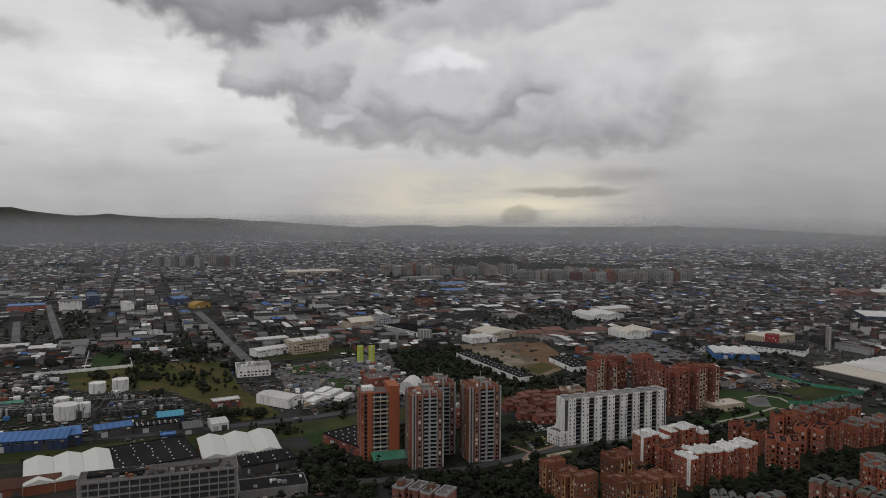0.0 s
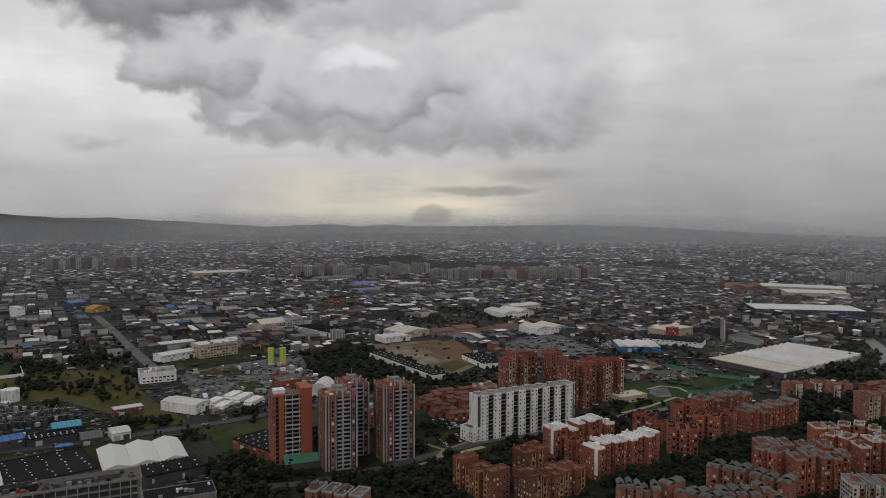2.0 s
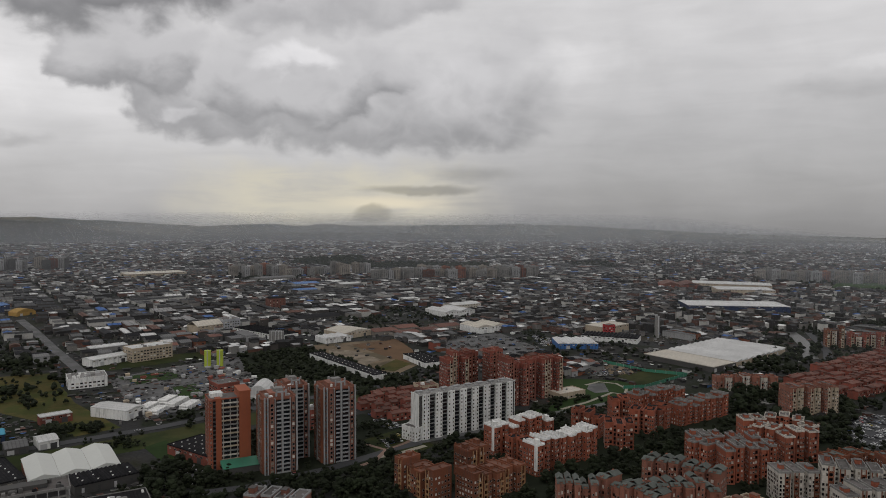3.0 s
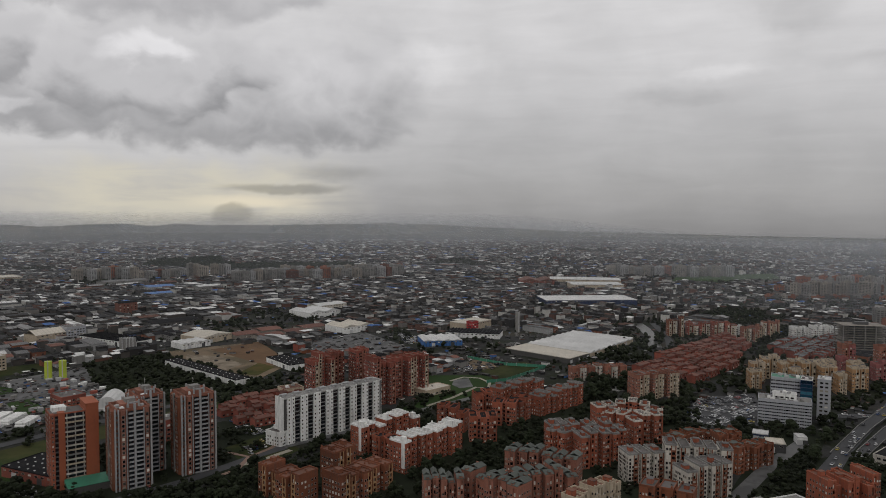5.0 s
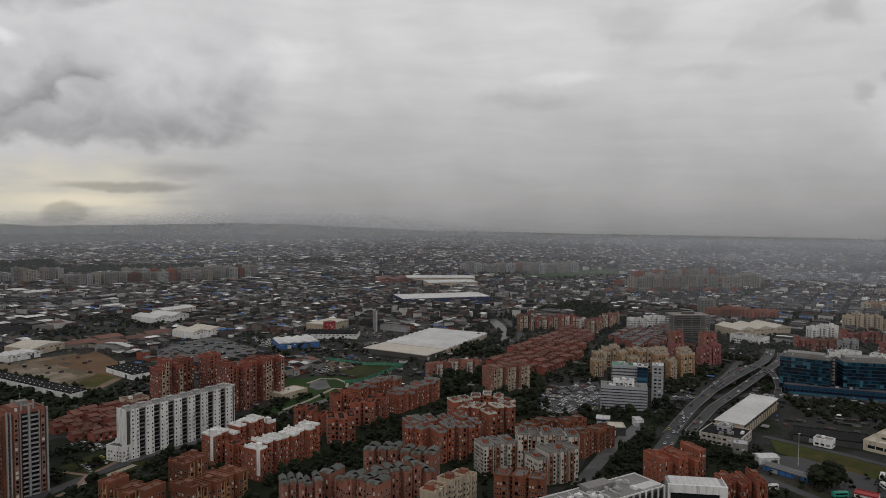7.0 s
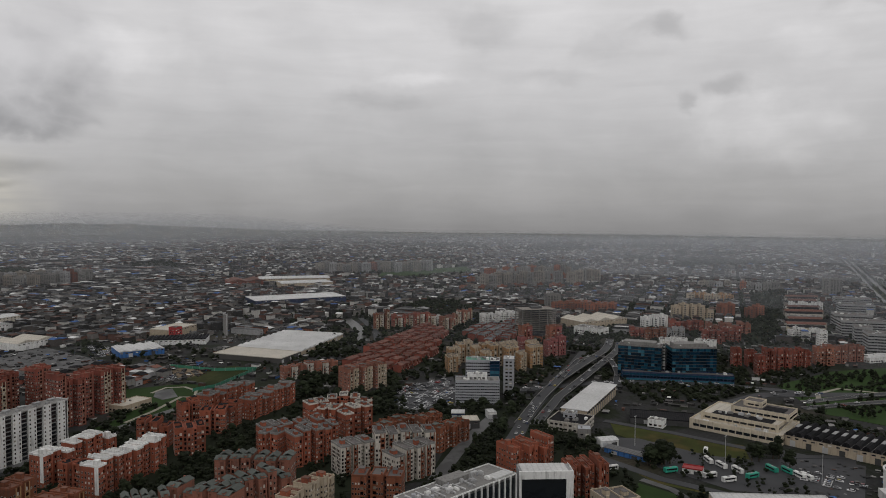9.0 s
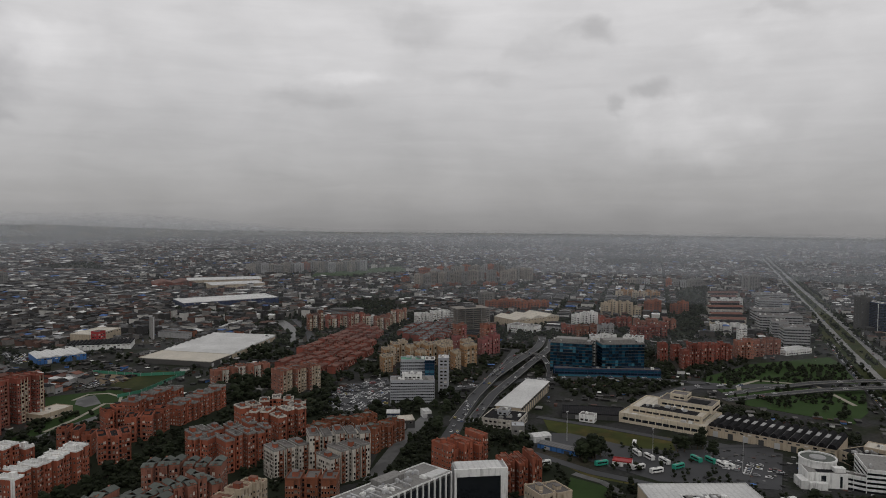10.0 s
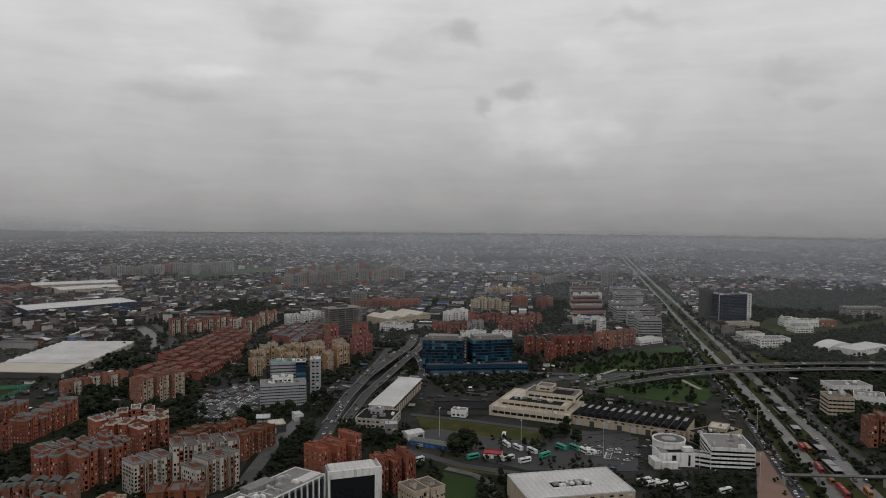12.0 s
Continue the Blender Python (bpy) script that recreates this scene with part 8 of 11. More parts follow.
shed("cream_hall", 397.9, 863.2, 28.7, 51.9, 30.0, 10.0, "cream hall beside a red box", roof="flat", top=CREAM_ROOF, wall=CREAM)
low_building("red_box_building", 387.9, 836.7, 20.6, 12.0, 10.0, 14, "bright red box-shaped shop front", RED_PANEL, DECK, 1)
shed("striped_shed", 377.1, 807.4, -35.2, 67.2, 30.0, 6.0, "black shed with rows of white roof ribs", roof="saw", bays=16, rise=1.6, top=DARK_ROOF, wall=WHITE)
shed("blue_white_hall", 318.6, 779.2, -10.1, 45.7, 40.0, 6.0, "low hall with white roof and blue walls", roof="gable", bays=4, top=WHITE_ROOF, wall=BLUE_ROOF)
tank(-26.7, 858.7, 3, 14, label="pale concrete silo in the works", mat_=CONCRETE)
tank(-24.0, 858.8, 3, 14, label="pale concrete silo in the works", mat_=CONCRETE)
tank(-21.3, 858.9, 3, 14, label="pale concrete silo in the works", mat_=CONCRETE)
tank(-18.5, 859.0, 3, 14, label="pale concrete silo in the works", mat_=CONCRETE)
tank(-22.5, 855.1, 3, 14, label="pale concrete silo in the works", mat_=CONCRETE)
tank(-19.1, 855.2, 3, 14, label="pale concrete silo in the works", mat_=CONCRETE)
tank(-15.7, 855.3, 3, 14, label="pale concrete silo in the works", mat_=CONCRETE)
tank(442.2, 814.6, 3, 26, label="slim grey concrete chimney tower", mat_=CONCRETE)
site_fence(293.3, 578.9, 1.1, 21.0)
site_fence(335.2, 597.2, 29.9, 72.5)
site_fence(323.5, 662.2, -64.5, 51.8)
site_fence(350.6, 627.0, -36.4, 39.7)

# ---- white walls round the sports pitch ----
boundary_wall(-349.3, 683.0, 29.1, 94.6, 3.0)
boundary_wall(-343.6, 775.3, 117.2, 156.0, 3.0)
boundary_wall(-397.3, 835.0, -151.8, 40.9, 3.0)
boundary_wall(-367.2, 734.0, 113.8, 91.4, 3.0)

# ---- offices, mall and halls ----
banded_block("grey_office", 433.6, 386.6, -46.9, 35.5, 16.0, 18.5, 8, "grey office block with rows of small windows and a stepped roof", CLADDING, DARK_GLASS, gear=14, frac=0.64, bay=1.5, deck=CONCRETE)
low_building("office_roof_house", 436.0, 389.0, -46.9, 16.0, 9.0, 22.0, "white stepped roof storey of the grey office", WHITE, WHITE_ROOF, 6)
banded_block("grey_office", 456.7, 405.1, -48.0, 23.0, 14.0, 29.0, 11, "taller grey office block with a green roof", CLADDING, DARK_GLASS, deck=GREEN_ROOF, gear=8, frac=0.6, bay=1.6)
banded_block("dark_office_tower", 461.5, 391.5, -52.0, 8.0, 12.0, 30.0, 11, "slim tower front of dark blue glass", NAVY, BLUE_GLASS, frac=0.2, gear=2, cap=WHITE)
low_building("office_flank", 471.5, 384.5, -52.0, 9.0, 14.0, 31.0, "grey office flank with a white top and few windows", CLADDING, WHITE_ROOF, 3)
shed("bank_pavilion", 390.0, 366.9, -49.2, 10.1, 10.0, 4.0, "small white roofed pavilion", roof="flat", top=WHITE_ROOF, wall=NAVY)
shed("bank_pavilion", 378.7, 344.1, -39.3, 11.6, 12.0, 6.0, "cream roofed pavilion with dark walls", roof="flat", top=CREAM_ROOF, wall=STEEL_DARK)
shed("bank_pavilion", 406.5, 348.5, -32.7, 6.2, 9.0, 5.0, "small white pavilion by the offices", roof="flat", top=WHITE_ROOF, wall=WHITE)
glass_office(618.1, 341.6, -67.7, 39.6, 26.0, 29.7, 10, "blue mirror-glass office cube with grey roof plant")
glass_office(643.0, 304.6, -45.9, 41.2, 26.0, 29.7, 10, "blue mirror-glass office cube with grey roof plant")
banded_block("glass_podium", 621.1, 306.3, -56.1, 98.6, 10.0, 7, 3, "dark blue glazed podium before the glass cubes", NAVY, BLUE_GLASS, gear=4, frac=0.25)
low_building("white_lift_block", 639.2, 328.2, -54.3, 10.2, 10.0, 33.7, "white service tower between the glass cubes", WHITE, DECK, 4)
apartment("white_block", 647.1, 320.6, -32.2, 17.7, 12.0, 34.0, 11, WHITE, "white apartment block behind the glass offices", steps=2)
apartment("white_block", 656.7, 296.0, -75.0, 18.4, 12.0, 34.0, 11, WHITE, "white apartment block behind the glass offices", steps=2)
station_hall(486.6, 312.7, 17.7, 91.8, 19.1, 9)
low_building("station_building", 430.0, 292.5, 17.7, 26.0, 27.0, 6.5, "dark-roofed low front building of the long hall", OFF_WHITE, DARK_ROOF, 9)
low_building("station_tower", 433.5, 295.5, 17.7, 9.0, 8.0, 9.5, "pale plant house on the front building roof", CLADDING, CONCRETE, 3)
low_building("white_cube_house", 413.0, 270.0, -53.9, 8.8, 10.0, 8, "small white gatehouse with flat roof", CONCRETE, CLADDING, 1)
mall(514.5, 201.7, -85.5, 62.9, 44.0, 15)
shed("vaulted_hall", 516.4, 128.5, -90.1, 80.2, 34.0, 7.0, "row of black vaulted roofs on cream walls", roof="vault", bays=14, rise=2.6, top=DARK_ROOF, wall=CREAM, doors=8, category="factory hall")
low_building("cream_workshop", 510.2, 71.4, -120.6, 17.4, 34.0, 7, "cream workshop with roof plant beside the vaulted hall", CREAM, DARK_ROOF, 16)
low_building("white_wedge_building", 516.2, 69.4, -91.6, 11.8, 14.0, 9, "pale wedge-shaped building with a sloping top", CREAM, CREAM_ROOF, 2)
round_hall(456.4, 89.4, -56, 10.0, 12)
banded_block("striped_office", 470.0, 58.3, -68.0, 25.7, 28.6, 12.8, 5, "white office with black window bands", WHITE, DARK_GLASS, gear=10, deck=CONCRETE, frac=0.52, bay=20)
banded_block("office_link", 454.5, 71.3, -89.4, 12.5, 6.0, 8, 3, "low white link with black window bands", WHITE, DARK_GLASS, gear=1, frac=0.52, bay=6)
framed_portal(294.1, 216.0, -42.3, 27.6, 13.0, 24)
office_wing(247.8, 233.0, -1.9, 64.4, 20.0, 23)
shed("white_roof_hall", 352.9, 119.9, -48.8, 57.1, 34.0, 14.0, "large white-roofed hall with a sunken roof plant", roof="flat", top=WHITE_ROOF, wall=CREAM, category="hall")
roof_pit(350.5, 118.6, -48.8, 22, 8, 14.32)
shed("parking_canopy", 491.2, 252.9, -59.7, 46.7, 22.0, 4.0, "grey steel parking deck beside the mall", roof="flat", top=DARK_ROOF, wall=STEEL_DARK)
low_building("white_gate_building", 476.6, 249.7, -77.8, 11.3, 8.0, 5, "white gatehouse by the playing field", WHITE, CONCRETE, 2)
shed("blue_lean_to", 404.5, 232.0, -88.2, 28.3, 8.0, 3.0, "blue lean-to shed along the bus yard", roof="long", top=GREY_ROOF, wall=BLUE_ROOF, rise=0.6)
shed("white_lean_to", 413.9, 252.7, -30.6, 12.6, 9.0, 4.0, "small white workshop by the bus yard", roof="long", top=WHITE_ROOF, wall=WHITE, rise=1)
shed("red_roof_kiosk", 405.7, 188.5, -71.9, 11.5, 7.0, 3.0, "low depot office with a red and white roof", roof="flat", top=RED_PANEL, wall=WHITE)

# ---- towers beyond the ring road ----
apartment("ochre_tower", 499.8, 479.6, -32.3, 10.7, 14.0, 15.1, 6, YELLOW_RENDER, "ochre and cream apartment tower", steps=2, fine=False, jog=3, accent=CREAM, cap=CREAM, pent=CREAM, group="ochre towers")
apartment("ochre_tower", 544.4, 504.0, -32.1, 16.0, 14.0, 18.4, 6, YELLOW_RENDER, "ochre and cream apartment tower", steps=2, fine=False, jog=3, accent=CREAM, cap=CREAM, pent=CREAM, group="ochre towers", alt=CREAM)
apartment("ochre_tower", 534.9, 480.0, -32.2, 7.7, 14.0, 19.4, 6, YELLOW_RENDER, "ochre and cream apartment tower", steps=2, fine=False, jog=3, accent=CREAM, cap=CREAM, pent=CREAM, group="ochre towers")
apartment("ochre_tower", 553.6, 468.1, -32.2, 16.6, 14.0, 21.0, 7, YELLOW_RENDER, "ochre and cream apartment tower", steps=2, fine=False, jog=3, accent=CREAM, cap=CREAM, pent=CREAM, group="ochre towers", alt=CREAM)
apartment("ochre_tower", 556.6, 452.0, -32.2, 13.6, 14.0, 20.1, 7, YELLOW_RENDER, "ochre and cream apartment tower", steps=2, fine=False, jog=3, accent=CREAM, cap=CREAM, pent=CREAM, group="ochre towers")
apartment("ochre_tower", 552.4, 435.4, -32.3, 8.0, 14.0, 17.0, 6, YELLOW_RENDER, "ochre and cream apartment tower", steps=2, fine=False, jog=3, accent=CREAM, cap=CREAM, pent=CREAM, group="ochre towers", alt=CREAM)
apartment("ochre_tower", 575.7, 437.0, -32.2, 14.7, 14.0, 20.6, 7, YELLOW_RENDER, "ochre and cream apartment tower", steps=2, fine=False, jog=3, accent=CREAM, cap=CREAM, pent=CREAM, group="ochre towers")
apartment("ochre_tower", 521.0, 497.0, -32.2, 13.0, 13.0, 17.5, 7, YELLOW_RENDER, "ochre and cream apartment tower", steps=2, fine=False, jog=3, accent=CREAM, cap=CREAM, pent=CREAM, group="ochre towers", alt=CREAM)
apartment("ochre_tower", 583.0, 474.0, -32.2, 14.0, 13.0, 18.5, 7, YELLOW_RENDER, "ochre and cream apartment tower", steps=2, fine=False, jog=3, accent=CREAM, cap=CREAM, pent=CREAM, group="ochre towers", alt=CREAM)
apartment("ochre_tower", 600.0, 458.0, -32.2, 12.0, 13.0, 19.0, 7, YELLOW_RENDER, "ochre and cream apartment tower", steps=2, fine=False, jog=3, accent=CREAM, cap=CREAM, pent=CREAM, group="ochre towers", alt=CREAM)
apartment("ochre_tower", 527.0, 459.0, -32.2, 9.0, 13.0, 18.0, 7, YELLOW_RENDER, "ochre and cream apartment tower", steps=2, fine=False, jog=3, accent=CREAM, cap=CREAM, pent=CREAM, group="ochre towers", alt=CREAM)
apartment("ochre_tower", 566.0, 492.0, -32.2, 15.0, 13.0, 17.0, 7, YELLOW_RENDER, "ochre and cream apartment tower", steps=2, fine=False, jog=3, accent=CREAM, cap=CREAM, pent=CREAM, group="ochre towers", alt=CREAM)
apartment("rose_tower", 643.6, 501.5, -31.9, 13.6, 14.0, 25.8, 9, BRICK_PALE, "rose and brick apartment tower", steps=2, fine=False, jog=3, group="ochre towers", alt=PINK_RENDER)
apartment("rose_tower", 652.5, 468.2, -31.9, 15.0, 14.0, 28.6, 10, BRICK_PALE, "rose and brick apartment tower", steps=2, fine=False, jog=3, group="ochre towers", alt=PINK_RENDER)
apartment("rose_tower", 646.6, 455.3, -32.1, 9.4, 14.0, 19.3, 6, PINK_RENDER, "rose and brick apartment tower", steps=2, fine=False, jog=3, group="ochre towers")
apartment("rose_tower", 630.2, 456.1, -32.1, 12.8, 14.0, 16.2, 6, PINK_RENDER, "rose and brick apartment tower", steps=2, fine=False, jog=3, group="ochre towers")
apartment("rose_tower", 620.6, 488.2, -32.1, 7.2, 14.0, 16.7, 6, PINK_RENDER, "rose and brick apartment tower", steps=2, fine=False, jog=3, group="ochre towers")
building_site_tower(736.2, 557.2, -30.0, 46.0, 26.0, 32.0, 12)
apartment("white_block", 742.7, 644.7, -31.6, 18.9, 14.0, 15.0, 6, WHITE, "white apartment block behind the brick houses", steps=3)
apartment("white_block", 779.7, 638.0, -31.6, 34.6, 14.0, 15.3, 6, WHITE, "white apartment block behind the brick houses", steps=3)
apartment("brick_slab", 617.0, 721.6, -31.5, 20.2, 12.0, 22.4, 8, BRICK_BROWN, "brick apartment slab beyond the house terraces", steps=3, every=2.6, alt=OFF_WHITE, accent=CREAM)
apartment("brick_slab", 650.9, 716.7, -31.6, 30.4, 12.0, 15.2, 5, BRICK_RED, "brick apartment slab beyond the house terraces", steps=3, every=2.6, alt=OFF_WHITE, accent=CREAM)
apartment("brick_slab", 670.2, 693.9, -31.6, 30.2, 12.0, 18.1, 6, BRICK_RED, "brick apartment slab beyond the house terraces", steps=3, every=2.6, alt=OFF_WHITE, accent=CREAM)
apartment("brick_slab", 693.9, 701.0, -31.7, 21.6, 12.0, 10.8, 4, WHITE, "brick apartment slab beyond the house terraces", steps=3, every=2.6, alt=OFF_WHITE, accent=CREAM)
apartment("brick_slab", 676.2, 658.8, -31.7, 17.6, 12.0, 16.1, 5, BRICK_PALE, "brick apartment slab beyond the house terraces", steps=3, every=2.6, alt=OFF_WHITE, accent=CREAM)
apartment("brick_slab", 707.5, 665.4, -31.6, 17.3, 12.0, 18.8, 6, BRICK_PALE, "brick apartment slab beyond the house terraces", steps=3, every=2.6, alt=OFF_WHITE, accent=CREAM)
apartment("brick_slab", 743.5, 681.7, -31.5, 8.6, 12.0, 17.9, 6, BRICK_PALE, "brick apartment slab beyond the house terraces", steps=3, every=2.6, alt=OFF_WHITE, accent=CREAM)
terraces([(433.9, 565.6), (492.0, 603.0), (570.7, 646.3), (657.6, 689.2), (743.4, 722.0), (707.5, 674.5), (609.4, 600.3), (529.5, 537.4), (481.3, 511.4), (451.4, 518.8)], 24, 14, 22, 8.5, 6, BRICK_RED, TILE, "terrace of red brick houses with clay roofs")
terraces([(663.7, 610.8), (734.4, 641.5), (790.9, 622.7), (677.5, 536.8), (615.1, 536.7)], 24, 14, 22, 9, 7, BRICK_RED, GREY_ROOF, "terrace of brick houses with grey roofs")
low_building("white_store", 782.0, 503.1, -86.7, 38.0, 22.0, 9, "white shop building beside the ring road", WHITE, CONCRETE, 6)
shed("pale_store", 846.0, 540.2, -15.8, 79.1, 46.0, 10.0, "wide pale store building with a sloping roof", roof="gable", bays=3, top=CREAM_ROOF, wall=CREAM)

# ---- red estate by the park ----
apartment("red_tower", 721.8, 293.1, -54.4, 8.4, 14.0, 18.2, 6, BRICK_RED, "orange-red brick apartment tower beside the park", steps=2, group="red estate")
apartment("red_tower", 738.3, 285.3, -54.4, 9.2, 14.0, 14.7, 6, BRICK_RED, "orange-red brick apartment tower beside the park", steps=2, group="red estate")
apartment("red_tower", 704.7, 263.7, -54.4, 7.0, 14.0, 18.0, 6, BRICK_RED, "orange-red brick apartment tower beside the park", steps=2, group="red estate")
apartment("red_tower", 725.8, 262.7, -54.4, 10.1, 14.0, 20.2, 7, BRICK_RED, "orange-red brick apartment tower beside the park", steps=2, group="red estate")
apartment("red_tower", 744.8, 255.8, -54.4, 13.3, 14.0, 19.3, 6, BRICK_RED, "orange-red brick apartment tower beside the park", steps=2, group="red estate")
apartment("red_tower", 770.1, 251.2, -54.4, 9.9, 14.0, 16.1, 6, BRICK_RED, "orange-red brick apartment tower beside the park", steps=2, group="red estate")
apartment("red_tower", 775.3, 243.9, -54.4, 6.8, 14.0, 14.8, 6, BRICK_RED, "orange-red brick apartment tower beside the park", steps=2, group="red estate")
apartment("red_tower", 797.8, 233.9, -54.3, 17.6, 14.0, 17.6, 6, BRICK_PALE, "orange-red brick apartment tower beside the park", steps=2, group="red estate")
apartment("red_tower", 819.5, 225.5, -54.3, 12.2, 14.0, 16.6, 6, BRICK_PALE, "orange-red brick apartment tower beside the park", steps=2, group="red estate")
apartment("red_tower", 841.7, 217.3, -54.3, 15.6, 14.0, 15.6, 6, BRICK_PALE, "orange-red brick apartment tower beside the park", steps=2, group="red estate")
apartment("brick_slab", 832.8, 367.8, -54.1, 21.3, 12.0, 14.9, 5, BRICK_RED, "brick apartment slab behind the glass offices", steps=3, every=2.6)
apartment("brick_slab", 860.9, 357.1, -54.1, 21.7, 12.0, 15.9, 5, BRICK_RED, "brick apartment slab behind the glass offices", steps=3, every=2.6)
apartment("brick_slab", 881.1, 381.2, -54.0, 29.9, 12.0, 17.2, 6, BRICK_PALE, "brick apartment slab behind the glass offices", steps=3, every=2.6)
apartment("brick_slab", 918.5, 368.8, -54.0, 23.0, 12.0, 13.8, 4, BRICK_PALE, "brick apartment slab behind the glass offices", steps=3, every=2.6)
apartment("brick_slab", 895.7, 441.8, -54.0, 23.5, 12.0, 13.3, 4, BRICK_RED, "brick apartment slab behind the glass offices", steps=3, every=2.6)
apartment("brick_slab", 894.8, 418.0, -54.0, 19.3, 12.0, 13.9, 4, BRICK_RED, "brick apartment slab behind the glass offices", steps=3, every=2.6)
apartment("brick_slab", 804.1, 450.5, -54.1, 18.2, 12.0, 13.1, 4, BRICK_RED, "brick apartment slab behind the glass offices", steps=3, every=2.6)
apartment("brick_slab", 809.3, 428.8, -54.1, 25.2, 12.0, 12.3, 4, BRICK_BROWN, "brick apartment slab behind the glass offices", steps=3, every=2.6)
apartment("brick_slab", 838.5, 417.6, -54.1, 22.1, 12.0, 11.8, 4, GREY_PAINT, "brick apartment slab behind the glass offices", steps=3, every=2.6)
banded_block("grey_office", 904.8, 208.8, -63.1, 28.0, 26.0, 23.2, 7, "grey slab office along the expressway", GREY_PAINT, DARK_GLASS, gear=8)
banded_block("grey_office", 961.0, 239.7, -69.4, 18.6, 26.0, 20.6, 6, "grey slab office along the expressway", GREY_PAINT, DARK_GLASS, gear=8)
banded_block("grey_office", 1017.8, 255.0, -59.9, 52.7, 26.0, 20.2, 6, "grey slab office along the expressway", GREY_PAINT, DARK_GLASS, gear=8)
banded_block("grey_office", 1109.3, 290.9, -61.7, 46.8, 26.0, 15.4, 4, "grey slab office along the expressway", GREY_PAINT, DARK_GLASS, gear=8)
banded_block("grey_office", 1247.7, 322.2, -63.1, 48.6, 26.0, 14.4, 4, "grey slab office along the expressway", GREY_PAINT, DARK_GLASS, gear=8)
banded_block("grey_office", 1369.9, 359.8, -63.3, 55.5, 26.0, 10.6, 4, "grey slab office along the expressway", GREY_PAINT, DARK_GLASS, gear=8)
low_building("white_showroom", 858.9, 199.8, -27.6, 39.0, 18.0, 5, "white showroom with a jutting roof", WHITE, WHITE_ROOF, 2)
apartment("white_terrace_block", 1232.4, 391.0, -53.6, 48.4, 14.0, 11.8, 4, WHITE, "white terraced apartment block with dark gaps", steps=6, jog=2)
apartment("white_terrace_block", 1094.6, 347.1, -53.9, 42.9, 14.0, 7.0, 4, GREY_PAINT, "white terraced apartment block with dark gaps", steps=6, jog=2)
apartment("white_terrace_block", 955.7, 303.0, -54.1, 37.4, 14.0, 10.7, 4, WHITE, "white terraced apartment block with dark gaps", steps=6, jog=2)


def row_house(u, length, wall, roof_m, colours):
    """A row of low houses across the strip between the tree avenue and the offices."""
    x, y = 942.6 + 0.946 * u, 296.3 + 0.324 * u
    take(x, y, -54, length, 13)
    lone_house("row_house", (x, y, -54, length / 2, 5.6, 8.5, 2.2), wall, roof_m, colours, "house", "rows of low houses beside the offices")


for _i, _u in enumerate((48, 78, 108, 132, 190, 218, 246, 274, 336, 366, 398, 430)):
    row_house(_u, 44 + 5 * (_i % 3), (PALE_CREAM, OFF_WHITE, PUTTY)[_i % 3], (DARK_ROOF, TILE)[_i % 2], ("cream", "white", "dull grey")[_i % 3] + " row of low houses under " + ("dark sheet", "clay tile")[_i % 2] + " roofs")


def plain_hall(x, y, length, depth, h, wall, roof_m, label):
    take(x, y, 23, length, depth)
    return lone_house("works_hall", (x, y, 23, length / 2, depth / 2, h, 2.0), wall, roof_m, label, "warehouse", "works halls")


plain_hall(18, 1530, 54, 44, 5, GREY_PAINT, BLUE_ROOF, "wide grey works hall under a deep blue roof")
plain_hall(16, 1405, 48, 30, 4.5, GREY_PAINT, BLUE_ROOF, "low works hall under a bright blue sheet roof")
plain_hall(-48, 1640, 92, 40, 8, CONCRETE, GREY_ROOF, "long pale works hall under a grey sheet roof")
plain_hall(262, 1112, 54, 30, 9, CREAM_ROOF, WHITE_ROOF, "cream works hall under a white sheet roof")
plain_hall(28, 1028, 66, 34, 7, CONCRETE_DARK, DARK_ROOF, "wide works hall under a black sheet roof")
plain_hall(107, 1475, 46, 30, 8, CONCRETE, WHITE_ROOF, "grey works hall under a white sheet roof")
plain_hall(-30, 1168, 28, 14, 17, TILE, DARK_ROOF, "dull brown works building of several floors")
for _x, _y, _w in ((108, 905, 34), (140, 928, 30), (135, 884, 32), (166, 902, 26), (196, 930, 34)):
    plain_hall(_x, _y, _w, 26, 4.5, PUTTY, TILE, "low grey works hall under a rusty red roof")
apartment("white_tower", 881.9, 261.1, -54.1, 8.4, 12.0, 22.0, 8, WHITE, "white slim tower beside the terraces", steps=1)
slab_tower(983.1, 488.5, -30, 8.7, 14, 19.1, CREAM, label="pale apartment tower among trees")
slab_tower(989.2, 480.0, -30, 8.7, 14, 22.5, CREAM, label="pale apartment tower among trees")
slab_tower(995.9, 470.9, -30, 8.7, 14, 20.8, CREAM, label="pale apartment tower among trees")
slab_tower(1002.5, 461.8, -30, 8.7, 14, 20.8, CREAM, label="pale apartment tower among trees")
slab_tower(1009.2, 452.6, -30, 10.5, 14, 13.9, CREAM, label="pale apartment tower among trees")
slab_tower(879.5, 479.7, -30, 9.5, 14, 13.5, WHITE, label="pale apartment tower among trees")
slab_tower(885.5, 471.3, -30, 7.9, 14, 15.9, WHITE, label="pale apartment tower among trees")
slab_tower(900.9, 467.8, -30, 9.6, 14, 16.1, WHITE, label="pale apartment tower among trees")
slab_tower(1044.3, 446.5, -30, 9.0, 14, 19.5, BRICK_PALE, label="pale apartment tower among trees")
slab_tower(1075.3, 448.2, -30, 9.2, 14, 18.2, BRICK_PALE, label="pale apartment tower among trees")
slab_tower(1067.4, 414.8, -30, 9.0, 14, 15.1, BRICK_PALE, label="pale apartment tower among trees")
